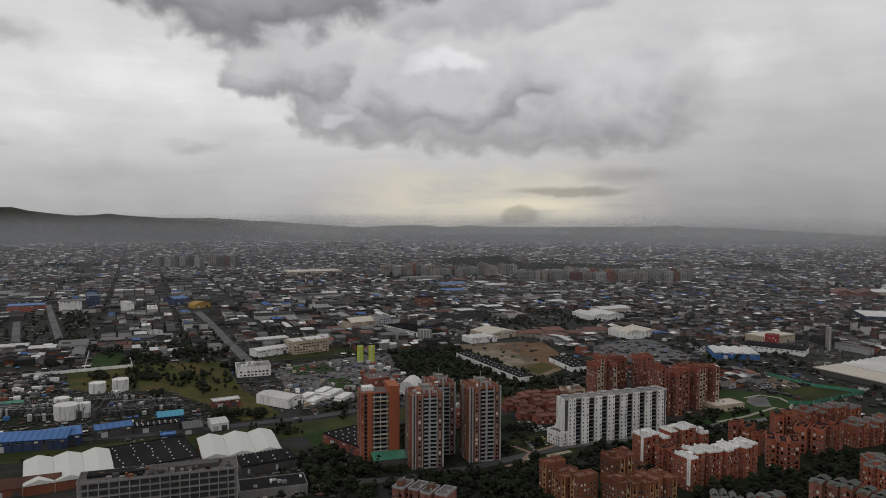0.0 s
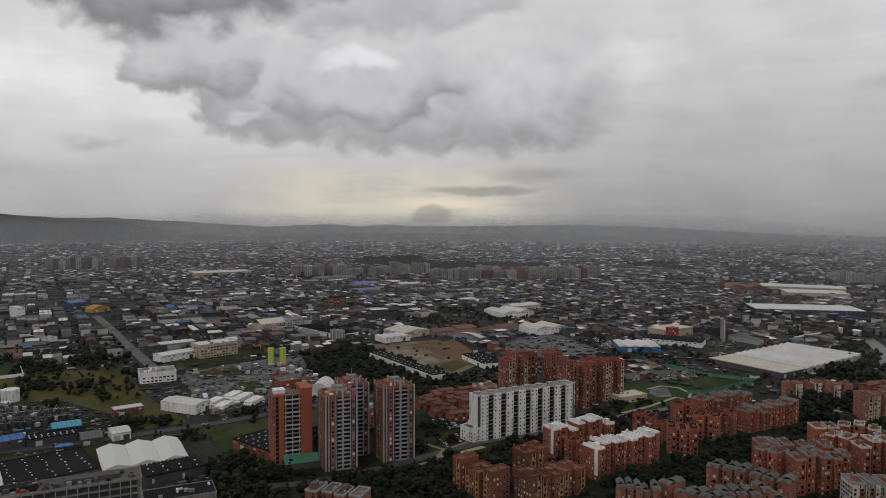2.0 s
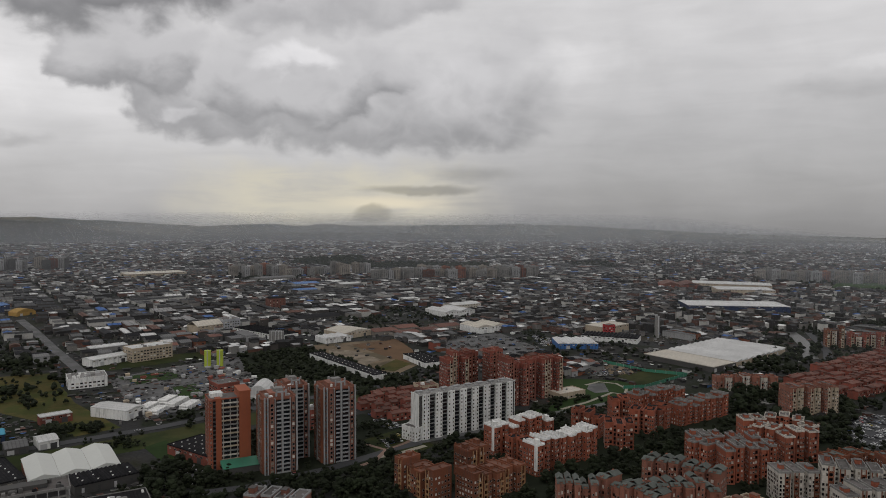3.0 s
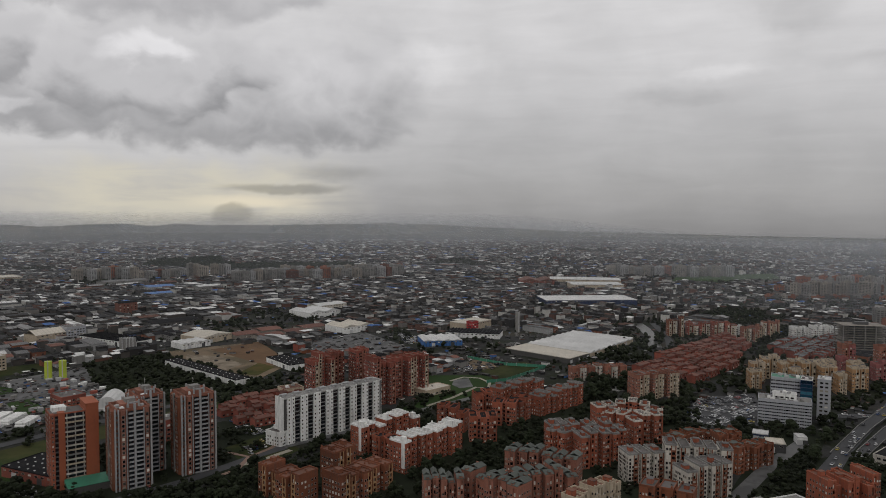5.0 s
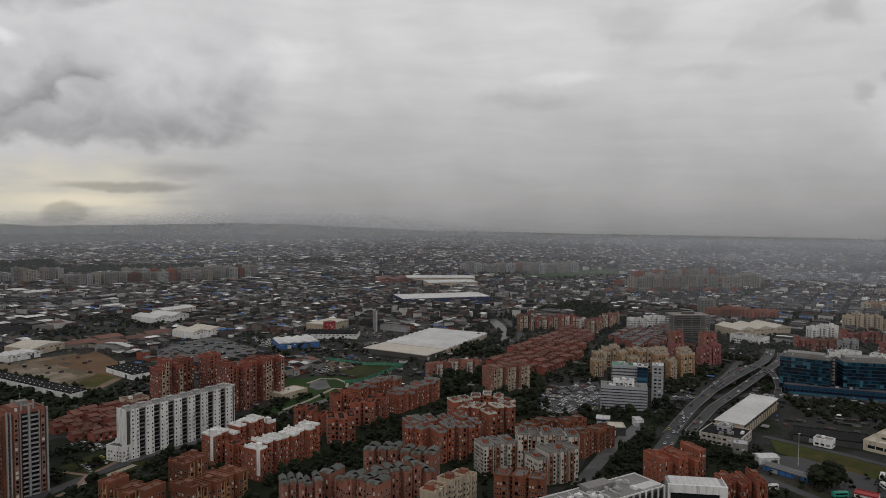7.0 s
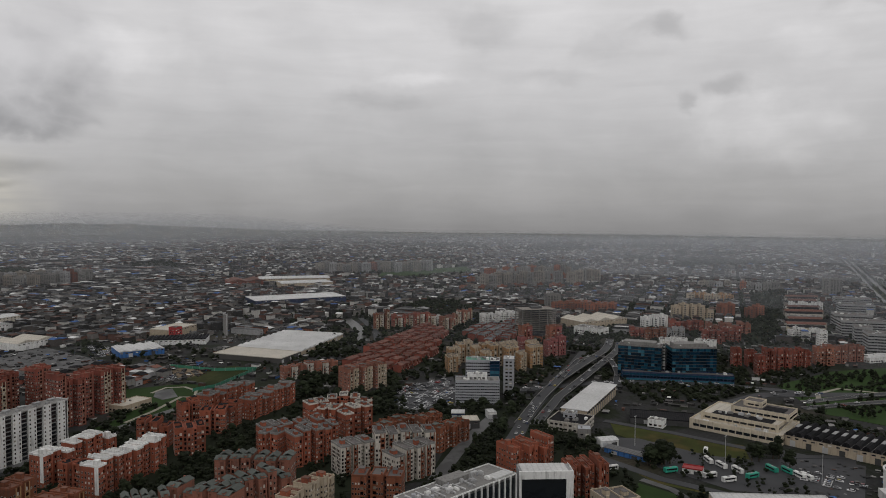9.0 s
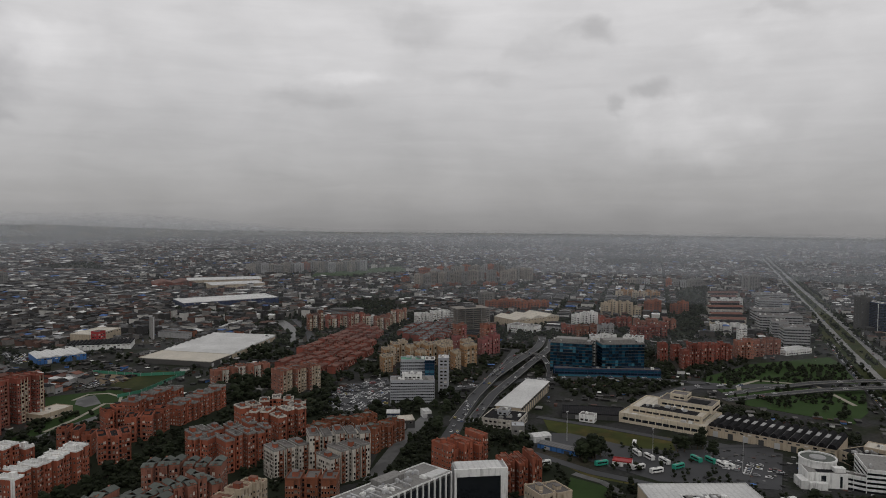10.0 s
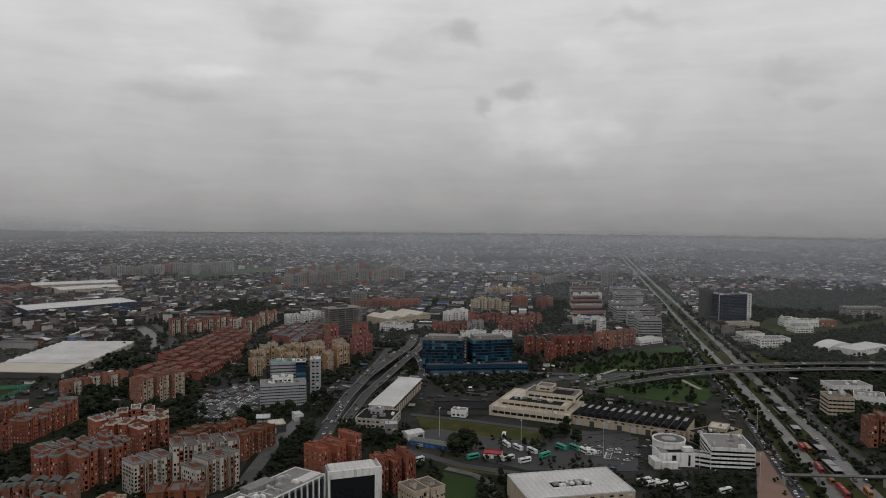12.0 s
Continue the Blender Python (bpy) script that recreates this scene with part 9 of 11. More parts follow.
slab_tower(1086.7, 410.2, -30, 11.0, 14, 18.0, BRICK_PALE, label="pale apartment tower among trees")
slab_tower(963.7, 695.1, -30, 23.4, 14, 20.8, CONCRETE, label="pale apartment tower among trees")
slab_tower(941.1, 664.1, 110, 24.7, 12, 11.8, BRICK_PALE)
slab_tower(946.7, 655.7, 110, 25.2, 12, 11.8, BRICK_RED)
slab_tower(960.1, 652.5, 110, 18.7, 12, 13.8, BRICK_PALE)
slab_tower(967.5, 645.1, 20, 23.2, 12, 12.3, BRICK_PALE)
slab_tower(962.5, 629.6, 20, 25.3, 12, 14.1, BRICK_RED)
slab_tower(962.4, 617.5, 20, 21.3, 12, 12.3, BRICK_PALE)
slab_tower(974.1, 613.0, 20, 20.2, 12, 13.0, BRICK_PALE)
slab_tower(978.8, 604.0, 20, 20.5, 12, 12.1, BRICK_RED)
slab_tower(992.6, 600.5, 20, 18.2, 12, 11.8, BRICK_PALE)
slab_tower(1208.9, 573.8, 110, 13.4, 12, 12.7, CREAM)
slab_tower(1220.2, 571.1, 110, 13.1, 12, 13.9, YELLOW_RENDER)
slab_tower(1226.7, 566.1, 110, 11.6, 12, 13.0, CREAM)
slab_tower(1223.7, 556.7, 110, 10.8, 12, 13.7, YELLOW_RENDER)
slab_tower(1216.4, 545.5, 20, 11.1, 12, 12.3, CREAM)
slab_tower(1226.9, 542.3, 110, 13.0, 12, 11.6, YELLOW_RENDER)
slab_tower(1219.8, 531.4, 20, 11.9, 12, 12.6, CREAM)
slab_tower(1228.1, 527.2, 20, 11.8, 12, 14.2, YELLOW_RENDER)
slab_tower(1244.3, 526.3, 110, 12.7, 12, 12.5, CREAM)
slab_tower(1240.9, 517.1, 110, 12.1, 12, 11.8, YELLOW_RENDER)
banded_block("dark_tower", 1099.0, 136.3, -45.8, 46.6, 22.0, 38.4, 18, "dark blue glass tower framed by white flanks", NAVY, DARK_GLASS, frac=0.3, gear=5)
low_building("tower_flank", 1089.6, 153.2, -53.6, 6.3, 24.0, 39.4, "white perforated end wall of the dark glass tower", WHITE, DECK, 0)
low_building("tower_flank", 1114.8, 118.9, -53.6, 6.3, 24.0, 39.4, "white perforated end wall of the dark glass tower", WHITE, DECK, 0)
slab_tower(1096.9, 169.3, -53.5, 14.5, 18.0, 43.5, CONCRETE_DARK, label="dark hazy office tower beside the expressway")
low_building("campus_building", 949.8, 94.4, -54.3, 26.7, 20.0, 8, "white low campus building among trees", WHITE, CONCRETE, 4)
low_building("campus_building", 907.8, 74.1, -54.4, 22.1, 20.0, 10, "white low campus building among trees", WHITE, CONCRETE, 4)
low_building("campus_building", 1098.9, 59.5, -54.1, 16.6, 20.0, 10, "white low campus building among trees", WHITE, CONCRETE, 4)
low_building("campus_building", 1048.3, 117.0, -54.2, 44.7, 20.0, 6, "white low campus building among trees", CREAM, CONCRETE, 4)
low_building("campus_building", 1043.9, 43.7, -54.3, 24.8, 20.0, 8, "white low campus building among trees", WHITE, CONCRETE, 4)
low_building("campus_building", 1093.6, 48.1, -59.2, 46.9, 20.0, 9, "pale low building among trees", WHITE, CONCRETE, 6)
low_building("campus_building", 1112.1, 17.2, -59.2, 25.1, 20.0, 9, "pale low building among trees", BRICK_PALE, CONCRETE, 6)
low_building("campus_building", 1234.7, -30.9, -58.9, 58.1, 20.0, 16, "pale low building among trees", CONCRETE, CONCRETE, 6)
low_building("campus_building", 931.9, 70.8, -59.4, 40.5, 20.0, 7, "pale low building among trees", WHITE, CONCRETE, 6)
low_building("campus_building", 706.7, -7.6, -59.8, 34.1, 20.0, 8, "pale low building among trees", WHITE, CONCRETE, 6)
shed("white_tent_hall", 930.2, 2.2, -45.3, 40.9, 22.0, 3.0, "white hall shaped like a tent", roof="vault", bays=1, rise=6, top=MEMBRANE, wall=WHITE)
shed("white_hall", 927.0, -24.6, -29.0, 64.7, 26.0, 6.0, "low white hall among campus trees", roof="flat", top=WHITE_ROOF, wall=WHITE)
banded_block("cream_office", 626.7, -0.9, -70.3, 18.4, 18.0, 14.8, 5, "cream office cube with window bands among trees", CREAM, DARK_GLASS, gear=8, frac=0.6)
apartment("brick_block", 557.9, -27.4, -74.5, 20.7, 16.0, 20.4, 7, BRICK_BROWN, "brown brick block among trees beside the expressway", steps=3, single=10)
low_building("white_terrace_office", 669.2, -23.5, -88.7, 21.7, 20.0, 9, "white terraced office behind trees", WHITE, CONCRETE, 10)

# ---- far apartment slabs ----
_rb = random.Random(91)
for _i in range(16):
    _u = _i / 15
    _bx, _by = (1098 + 100 * _u * 2, 967 - 62 * _u * 2) if _u < 0.5 else (1198 + 181 * (_u * 2 - 1), 905 - 36 * (_u * 2 - 1))
    slab_tower(_bx + _rb.uniform(-6, 6), _by + _rb.uniform(-14, 14), 20 + _rb.choice((0, 90)), _rb.uniform(16, 24), 12, _rb.uniform(24, 33), (BRICK_PALE, CONCRETE, PUTTY)[_i % 3], label="brown-grey apartment slab behind a belt of trees")
slab_tower(-789.3, 1979.5, 22, 25.7, 12, 27.0, CONCRETE)
slab_tower(-765.3, 1952.7, 22, 14.3, 12, 29.2, CONCRETE_DARK)
slab_tower(-746.1, 1937.8, 22, 14.8, 12, 25.7, GREY_PAINT)
slab_tower(-752.4, 1989.7, 112, 25.9, 12, 30.7, CONCRETE)
slab_tower(-724.4, 1951.1, 112, 16.3, 12, 32.8, CONCRETE_DARK)
slab_tower(-713.1, 1956.9, 112, 18.3, 12, 29.4, GREY_PAINT)
slab_tower(-706.5, 1976.1, 22, 24.1, 12, 31.0, CONCRETE)
slab_tower(-691.8, 1973.0, 22, 18.2, 12, 31.3, CONCRETE_DARK)
slab_tower(-668.5, 1944.5, 112, 21.6, 12, 28.1, GREY_PAINT)
slab_tower(-663.5, 1969.6, 112, 23.9, 12, 27.0, CONCRETE)
slab_tower(-637.6, 1997.3, 22, 25.7, 12, 33.6, CREAM)
slab_tower(-614.4, 1973.7, 22, 20.0, 12, 27.9, CONCRETE_DARK)
slab_tower(-604.5, 1992.5, 22, 19.8, 12, 30.2, TILE)
slab_tower(-590.8, 1999.4, 22, 18.1, 12, 31.5, CREAM)
slab_tower(-577.4, 2007.7, 112, 15.7, 12, 29.9, CONCRETE_DARK)
slab_tower(-917.4, 1817.7, 112, 17.3, 12, 23.1, CONCRETE_DARK)
slab_tower(-877.2, 1768.4, 22, 17.3, 12, 25.8, CONCRETE_DARK)
slab_tower(-141.5, 1745.3, 22, 20.6, 12, 24.7, CREAM)
slab_tower(-130.6, 1793.8, 22, 25.5, 12, 25.1, CONCRETE)
slab_tower(-113.2, 1753.7, 112, 25.9, 12, 22.5, GREY_PAINT)
slab_tower(-100.0, 1775.6, 112, 18.1, 12, 21.8, CREAM)
slab_tower(-84.3, 1753.9, 112, 23.8, 12, 27.1, CONCRETE)
slab_tower(-71.6, 1800.3, 22, 24.1, 12, 26.3, CREAM)
slab_tower(-56.3, 1784.8, 22, 18.9, 12, 25.0, CONCRETE)
slab_tower(-41.2, 1768.8, 22, 24.5, 12, 22.4, GREY_PAINT)
slab_tower(-26.4, 1756.4, 112, 22.1, 12, 25.6, PUTTY)
slab_tower(-12.3, 1719.8, 22, 16.9, 12, 19.1, CREAM)
slab_tower(0.4, 1722.3, 22, 17.4, 12, 18.5, CONCRETE)
slab_tower(13.5, 1763.7, 22, 24.5, 12, 15.5, GREY_PAINT)
slab_tower(26.6, 1765.8, 112, 23.6, 12, 18.5, TILE)
slab_tower(39.2, 1744.6, 112, 19.2, 12, 17.7, CONCRETE)
slab_tower(53.0, 1774.3, 112, 23.5, 12, 16.9, CREAM)
slab_tower(65.6, 1757.2, 22, 25.6, 12, 18.7, CONCRETE)
slab_tower(78.8, 1761.6, 22, 22.6, 12, 17.1, GREY_PAINT)
slab_tower(91.7, 1727.2, 22, 14.7, 12, 34.2, CONCRETE)
slab_tower(104.4, 1718.9, 112, 19.4, 12, 31.9, CREAM)
slab_tower(116.8, 1708.2, 22, 23.9, 12, 28.3, CREAM)
slab_tower(144.6, 1742.2, 112, 18.3, 12, 30.6, CREAM)
slab_tower(158.4, 1752.7, 112, 14.9, 12, 28.0, CONCRETE)
slab_tower(172.7, 1766.6, 112, 25.9, 12, 27.2, GREY_PAINT)
slab_tower(182.4, 1622.1, 22, 21.4, 12, 21.1, CREAM)
slab_tower(197.6, 1622.8, 112, 23.5, 12, 22.6, CONCRETE)
slab_tower(212.9, 1625.0, 112, 16.7, 12, 20.3, GREY_PAINT)
slab_tower(228.9, 1631.3, 112, 17.3, 12, 24.5, PUTTY)
slab_tower(245.6, 1642.1, 112, 22.2, 12, 23.6, CONCRETE)
slab_tower(258.7, 1628.1, 112, 22.8, 12, 22.6, CREAM)
slab_tower(277.2, 1648.6, 112, 18.5, 12, 22.4, CONCRETE)
slab_tower(293.1, 1651.8, 22, 21.6, 12, 23.4, GREY_PAINT)
slab_tower(303.9, 1627.7, 22, 25.2, 12, 20.5, TILE)
slab_tower(323.9, 1653.0, 22, 23.2, 12, 19.0, CONCRETE)
slab_tower(340.3, 1657.9, 112, 19.0, 12, 18.9, CREAM)
slab_tower(353.9, 1649.6, 112, 23.6, 12, 19.3, CONCRETE)
slab_tower(362.9, 1621.3, 22, 25.7, 12, 21.8, GREY_PAINT)
slab_tower(379.3, 1627.1, 22, 21.4, 12, 24.8, CREAM)
slab_tower(399.4, 1647.8, 22, 23.9, 12, 19.1, CONCRETE)
slab_tower(408.3, 1622.4, 22, 15.3, 12, 23.2, CREAM)
slab_tower(424.1, 1625.0, 22, 23.4, 12, 19.5, CONCRETE)
slab_tower(443.6, 1641.7, 22, 14.3, 12, 19.2, GREY_PAINT)
slab_tower(454.9, 1627.3, 112, 24.8, 12, 20.9, PUTTY)
slab_tower(481.1, 1666.2, 112, 24.9, 12, 23.2, CONCRETE)
slab_tower(486.0, 1630.3, 112, 20.0, 12, 21.4, CREAM)
slab_tower(508.9, 1656.0, 112, 16.5, 12, 20.3, CONCRETE)
slab_tower(515.1, 1626.8, 112, 17.0, 12, 24.4, GREY_PAINT)
slab_tower(531.0, 1629.2, 112, 14.7, 12, 22.1, TILE)
slab_tower(546.4, 1630.0, 22, 16.1, 12, 22.1, CONCRETE)
slab_tower(574.5, 1667.8, 112, 21.6, 12, 23.6, CREAM)
slab_tower(305.5, 1729.7, 112, 23.5, 12, 24.8, CREAM)
slab_tower(324.5, 1728.6, 22, 21.4, 12, 22.3, CONCRETE)
slab_tower(337.3, 1695.9, 112, 20.7, 12, 24.1, GREY_PAINT)
slab_tower(359.2, 1710.8, 22, 22.4, 12, 21.6, CREAM)
slab_tower(379.0, 1714.0, 112, 15.2, 12, 19.7, CONCRETE)
slab_tower(403.5, 1737.6, 22, 18.9, 12, 19.9, CREAM)
slab_tower(418.3, 1718.9, 22, 23.9, 12, 21.8, CONCRETE)
slab_tower(430.5, 1691.7, 22, 21.5, 12, 22.9, GREY_PAINT)
slab_tower(449.6, 1692.5, 22, 17.2, 12, 24.5, PUTTY)
slab_tower(470.5, 1700.3, 22, 14.1, 12, 19.4, CONCRETE)
slab_tower(493.8, 1715.6, 112, 17.6, 12, 23.3, CREAM)
slab_tower(520.9, 1742.4, 112, 18.8, 12, 21.2, CONCRETE)
slab_tower(535.5, 1727.0, 22, 25.3, 12, 20.9, GREY_PAINT)
slab_tower(550.9, 1715.2, 22, 18.9, 12, 22.5, TILE)
slab_tower(580.2, 1746.1, 112, 25.3, 12, 19.7, CONCRETE)
slab_tower(599.9, 1746.9, 22, 17.9, 12, 19.4, CREAM)
slab_tower(1060.0, 1476.8, 112, 20.4, 12, 24.5, CREAM)
slab_tower(1088.2, 1486.9, 22, 20.5, 12, 28.2, CONCRETE)
slab_tower(1073.0, 1438.0, 22, 16.4, 12, 27.6, GREY_PAINT)
slab_tower(1105.5, 1453.6, 112, 19.8, 12, 22.9, BRICK_PALE)
slab_tower(1109.2, 1431.0, 112, 18.7, 12, 21.5, CONCRETE)
slab_tower(1129.1, 1429.7, 22, 26.0, 12, 25.7, CREAM)
slab_tower(1154.1, 1434.3, 112, 17.5, 12, 23.4, CONCRETE)
slab_tower(1157.7, 1412.5, 112, 19.3, 12, 24.7, GREY_PAINT)
slab_tower(1191.9, 1428.0, 112, 24.6, 12, 23.4, BRICK_PALE)
slab_tower(1204.5, 1417.1, 112, 21.4, 12, 27.4, CONCRETE)
slab_tower(1208.0, 1395.8, 112, 25.0, 12, 26.3, CREAM)
slab_tower(1233.1, 1399.6, 22, 18.5, 12, 25.2, CONCRETE)
slab_tower(1231.2, 1372.7, 22, 20.4, 12, 22.8, GREY_PAINT)
slab_tower(1265.2, 1386.0, 112, 22.0, 12, 22.0, BRICK_PALE)
slab_tower(1291.7, 1390.5, 22, 19.1, 12, 24.5, CONCRETE)
slab_tower(1281.8, 1356.0, 22, 22.6, 12, 26.6, CREAM)
slab_tower(1322.0, 1374.7, 22, 20.6, 12, 23.5, CONCRETE)
slab_tower(1325.0, 1354.3, 112, 16.1, 12, 25.4, GREY_PAINT)
slab_tower(1137.8, 1034.8, 112, 15.0, 12, 15.1, BRICK_BROWN)
slab_tower(1162.2, 1041.1, 112, 19.4, 12, 14.3, BRICK_PALE)
slab_tower(1150.5, 1015.1, 22, 22.9, 12, 15.4, CONCRETE)
slab_tower(1175.0, 1021.4, 112, 25.4, 12, 15.0, BRICK_BROWN)
slab_tower(1192.9, 1021.7, 22, 24.2, 12, 18.1, BRICK_PALE)
slab_tower(1203.5, 1015.5, 112, 18.3, 12, 14.5, CONCRETE)
slab_tower(1207.3, 1003.7, 112, 25.7, 12, 16.6, BRICK_BROWN)
slab_tower(1234.6, 1011.5, 112, 16.0, 12, 16.7, BRICK_PALE)
slab_tower(1232.4, 994.9, 112, 14.2, 12, 17.4, CONCRETE)
slab_tower(1233.0, 980.8, 22, 19.8, 12, 14.6, BRICK_BROWN)
slab_tower(1265.7, 992.4, 112, 15.3, 12, 17.3, BRICK_PALE)
slab_tower(1271.0, 982.2, 22, 21.6, 12, 16.8, CONCRETE)
slab_tower(1278.1, 973.4, 22, 16.1, 12, 17.6, BRICK_BROWN)
slab_tower(1306.3, 980.8, 112, 22.0, 12, 14.0, BRICK_PALE)
slab_tower(1292.2, 956.2, 112, 23.4, 12, 16.0, CONCRETE)
slab_tower(1306.5, 953.1, 112, 19.4, 12, 17.2, BRICK_BROWN)
slab_tower(1319.1, 948.6, 112, 24.1, 12, 16.3, BRICK_PALE)
slab_tower(1349.6, 956.9, 22, 24.9, 12, 16.1, CONCRETE)
slab_tower(1354.6, 946.9, 22, 17.5, 12, 15.3, BRICK_BROWN)
slab_tower(1373.9, 946.9, 22, 22.6, 12, 15.8, BRICK_PALE)
slab_tower(1383.4, 940.0, 22, 14.2, 12, 15.7, CONCRETE)
slab_tower(1379.2, 924.0, 22, 17.4, 12, 17.6, BRICK_BROWN)
slab_tower(1404.1, 927.6, 22, 20.3, 12, 16.2, BRICK_PALE)
slab_tower(1410.4, 918.8, 22, 24.0, 12, 15.8, CONCRETE)
slab_tower(1243.7, 1072.0, 112, 25.1, 12, 25.1, CREAM)
slab_tower(1273.8, 1081.7, 112, 15.8, 12, 27.1, CONCRETE)
slab_tower(1272.5, 1064.5, 112, 24.5, 12, 21.5, GREY_PAINT)
slab_tower(1287.4, 1061.1, 22, 17.8, 12, 27.2, BRICK_PALE)
slab_tower(1298.3, 1054.3, 22, 16.1, 12, 23.1, CONCRETE)
slab_tower(1335.7, 1068.9, 22, 19.3, 12, 24.8, CREAM)
slab_tower(1316.3, 1037.9, 112, 22.3, 12, 26.6, CONCRETE)
slab_tower(1339.3, 1040.7, 22, 19.9, 12, 26.5, GREY_PAINT)
slab_tower(1371.4, 1050.3, 112, 19.9, 12, 27.1, BRICK_PALE)
slab_tower(1372.2, 1035.7, 22, 16.7, 12, 23.0, CONCRETE)
slab_tower(1380.0, 1026.6, 22, 25.7, 12, 26.5, CREAM)
slab_tower(1378.2, 1010.4, 22, 16.0, 12, 23.8, CONCRETE)
slab_tower(1424.9, 1029.9, 22, 22.5, 12, 26.0, GREY_PAINT)
slab_tower(1423.4, 1014.1, 22, 15.2, 12, 27.6, BRICK_PALE)
slab_tower(1439.8, 1011.2, 112, 15.5, 12, 28.0, CONCRETE)
slab_tower(1453.9, 1006.7, 112, 19.6, 12, 22.3, CREAM)
slab_tower(1027.4, 957.9, 22, 22.3, 12, 9.1, BRICK_BROWN)
slab_tower(1037.4, 949.0, 22, 14.3, 12, 8.1, CONCRETE_DARK)
slab_tower(1057.5, 949.2, 22, 22.1, 12, 9.1, BRICK_PALE)
slab_tower(1069.8, 942.2, 22, 19.1, 12, 8.1, BRICK_BROWN)
slab_tower(1066.5, 921.7, 22, 15.7, 12, 9.5, CONCRETE_DARK)
slab_tower(1102.1, 934.9, 112, 23.4, 12, 9.0, BRICK_PALE)
slab_tower(1105.6, 920.6, 112, 18.8, 12, 7.9, BRICK_BROWN)
slab_tower(1124.5, 919.3, 112, 20.5, 12, 8.5, CONCRETE_DARK)
slab_tower(1139.6, 914.7, 112, 16.9, 12, 8.5, BRICK_PALE)
slab_tower(1140.4, 898.6, 112, 22.1, 12, 9.4, BRICK_BROWN)
slab_tower(1151.4, 890.9, 112, 16.5, 12, 9.3, CONCRETE_DARK)
slab_tower(1186.7, 901.8, 22, 25.2, 12, 8.9, BRICK_PALE)
slab_tower(1195.0, 891.8, 22, 17.0, 12, 8.1, BRICK_BROWN)
slab_tower(1207.2, 884.8, 22, 25.5, 12, 9.0, CONCRETE_DARK)
slab_tower(1207.9, 869.6, 22, 22.6, 12, 8.4, BRICK_PALE)
slab_tower(1215.0, 859.1, 112, 19.9, 12, 8.3, BRICK_BROWN)
slab_tower(1231.8, 855.6, 22, 23.9, 12, 9.3, CONCRETE_DARK)
slab_tower(1261.9, 861.2, 22, 22.8, 12, 9.5, BRICK_PALE)
slab_tower(1256.7, 842.6, 22, 16.6, 12, 8.3, BRICK_BROWN)
slab_tower(1277.1, 841.4, 22, 15.1, 12, 8.8, CONCRETE_DARK)
slab_tower(1482.0, 434.5, 22, 15.2, 12, 30.6, CREAM)
slab_tower(1513.5, 426.6, 112, 21.5, 12, 30.0, CONCRETE)
slab_tower(1452.2, 660.0, 112, 22.0, 12, 13.0, CREAM)
slab_tower(1434.1, 635.5, 22, 18.4, 12, 15.4, CONCRETE)
slab_tower(1441.2, 622.5, 22, 15.2, 12, 13.9, GREY_PAINT)
slab_tower(1477.4, 621.8, 22, 20.4, 12, 12.8, BRICK_PALE)
slab_tower(1486.3, 609.1, 112, 19.4, 12, 13.2, CONCRETE)
slab_tower(1471.2, 586.9, 22, 25.6, 12, 15.6, CREAM)
slab_tower(1473.1, 571.8, 22, 23.0, 12, 13.8, CONCRETE)
slab_tower(1474.8, 556.7, 22, 25.4, 12, 13.0, GREY_PAINT)
slab_tower(1494.6, 548.4, 112, 14.1, 12, 15.2, BRICK_PALE)
slab_tower(1508.7, 537.8, 112, 17.8, 12, 15.9, CONCRETE)
slab_tower(1514.3, 298.0, 22, 14.9, 12, 7.9, CREAM)
slab_tower(1517.3, 270.6, 22, 20.1, 12, 6.8, CONCRETE)
slab_tower(1514.9, 242.7, 22, 20.8, 12, 7.2, GREY_PAINT)
slab_tower(1536.0, 218.8, 22, 17.8, 12, 6.7, BRICK_PALE)
slab_tower(1537.8, 192.2, 22, 17.4, 12, 6.4, CONCRETE)
slab_tower(1563.3, 168.6, 112, 19.4, 12, 7.0, CREAM)

# ---- flyovers ----
bridge([(409.3, 322.6), (476.3, 354.4), (532.3, 375.4), (582.1, 388.4), (628.2, 401.3), (670.2, 414.7), (715.0, 437.0), (765.0, 465.0)], [0.4, 1.5, 4, 6, 6.5, 6, 3, 0.5], 9, "curving flyover of the ring road")
bridge_traffic([(409.3, 322.6), (476.3, 354.4), (532.3, 375.4), (582.1, 388.4), (628.2, 401.3), (670.2, 414.7), (715.0, 437.0), (765.0, 465.0)], [0.4, 1.5, 4, 6, 6.5, 6, 3, 0.5], -2.25, 15, 4, 0.55)
bridge_traffic([(409.3, 322.6), (476.3, 354.4), (532.3, 375.4), (582.1, 388.4), (628.2, 401.3), (670.2, 414.7), (715.0, 437.0), (765.0, 465.0)], [0.4, 1.5, 4, 6, 6.5, 6, 3, 0.5], 2.25, 15, 13, 0.55)
bridge([(415.1, 312.9), (492.6, 347.0), (542.9, 361.9), (603.7, 379.8), (658.7, 396.8), (708.0, 419.0), (755.0, 446.0)], [0.4, 0.8, 2.5, 5, 6, 3, 0.5], 8, "second flyover ramp of the ring road")
bridge_traffic([(415.1, 312.9), (492.6, 347.0), (542.9, 361.9), (603.7, 379.8), (658.7, 396.8), (708.0, 419.0), (755.0, 446.0)], [0.4, 0.8, 2.5, 5, 6, 3, 0.5], -2, 15, 4, 0.55)
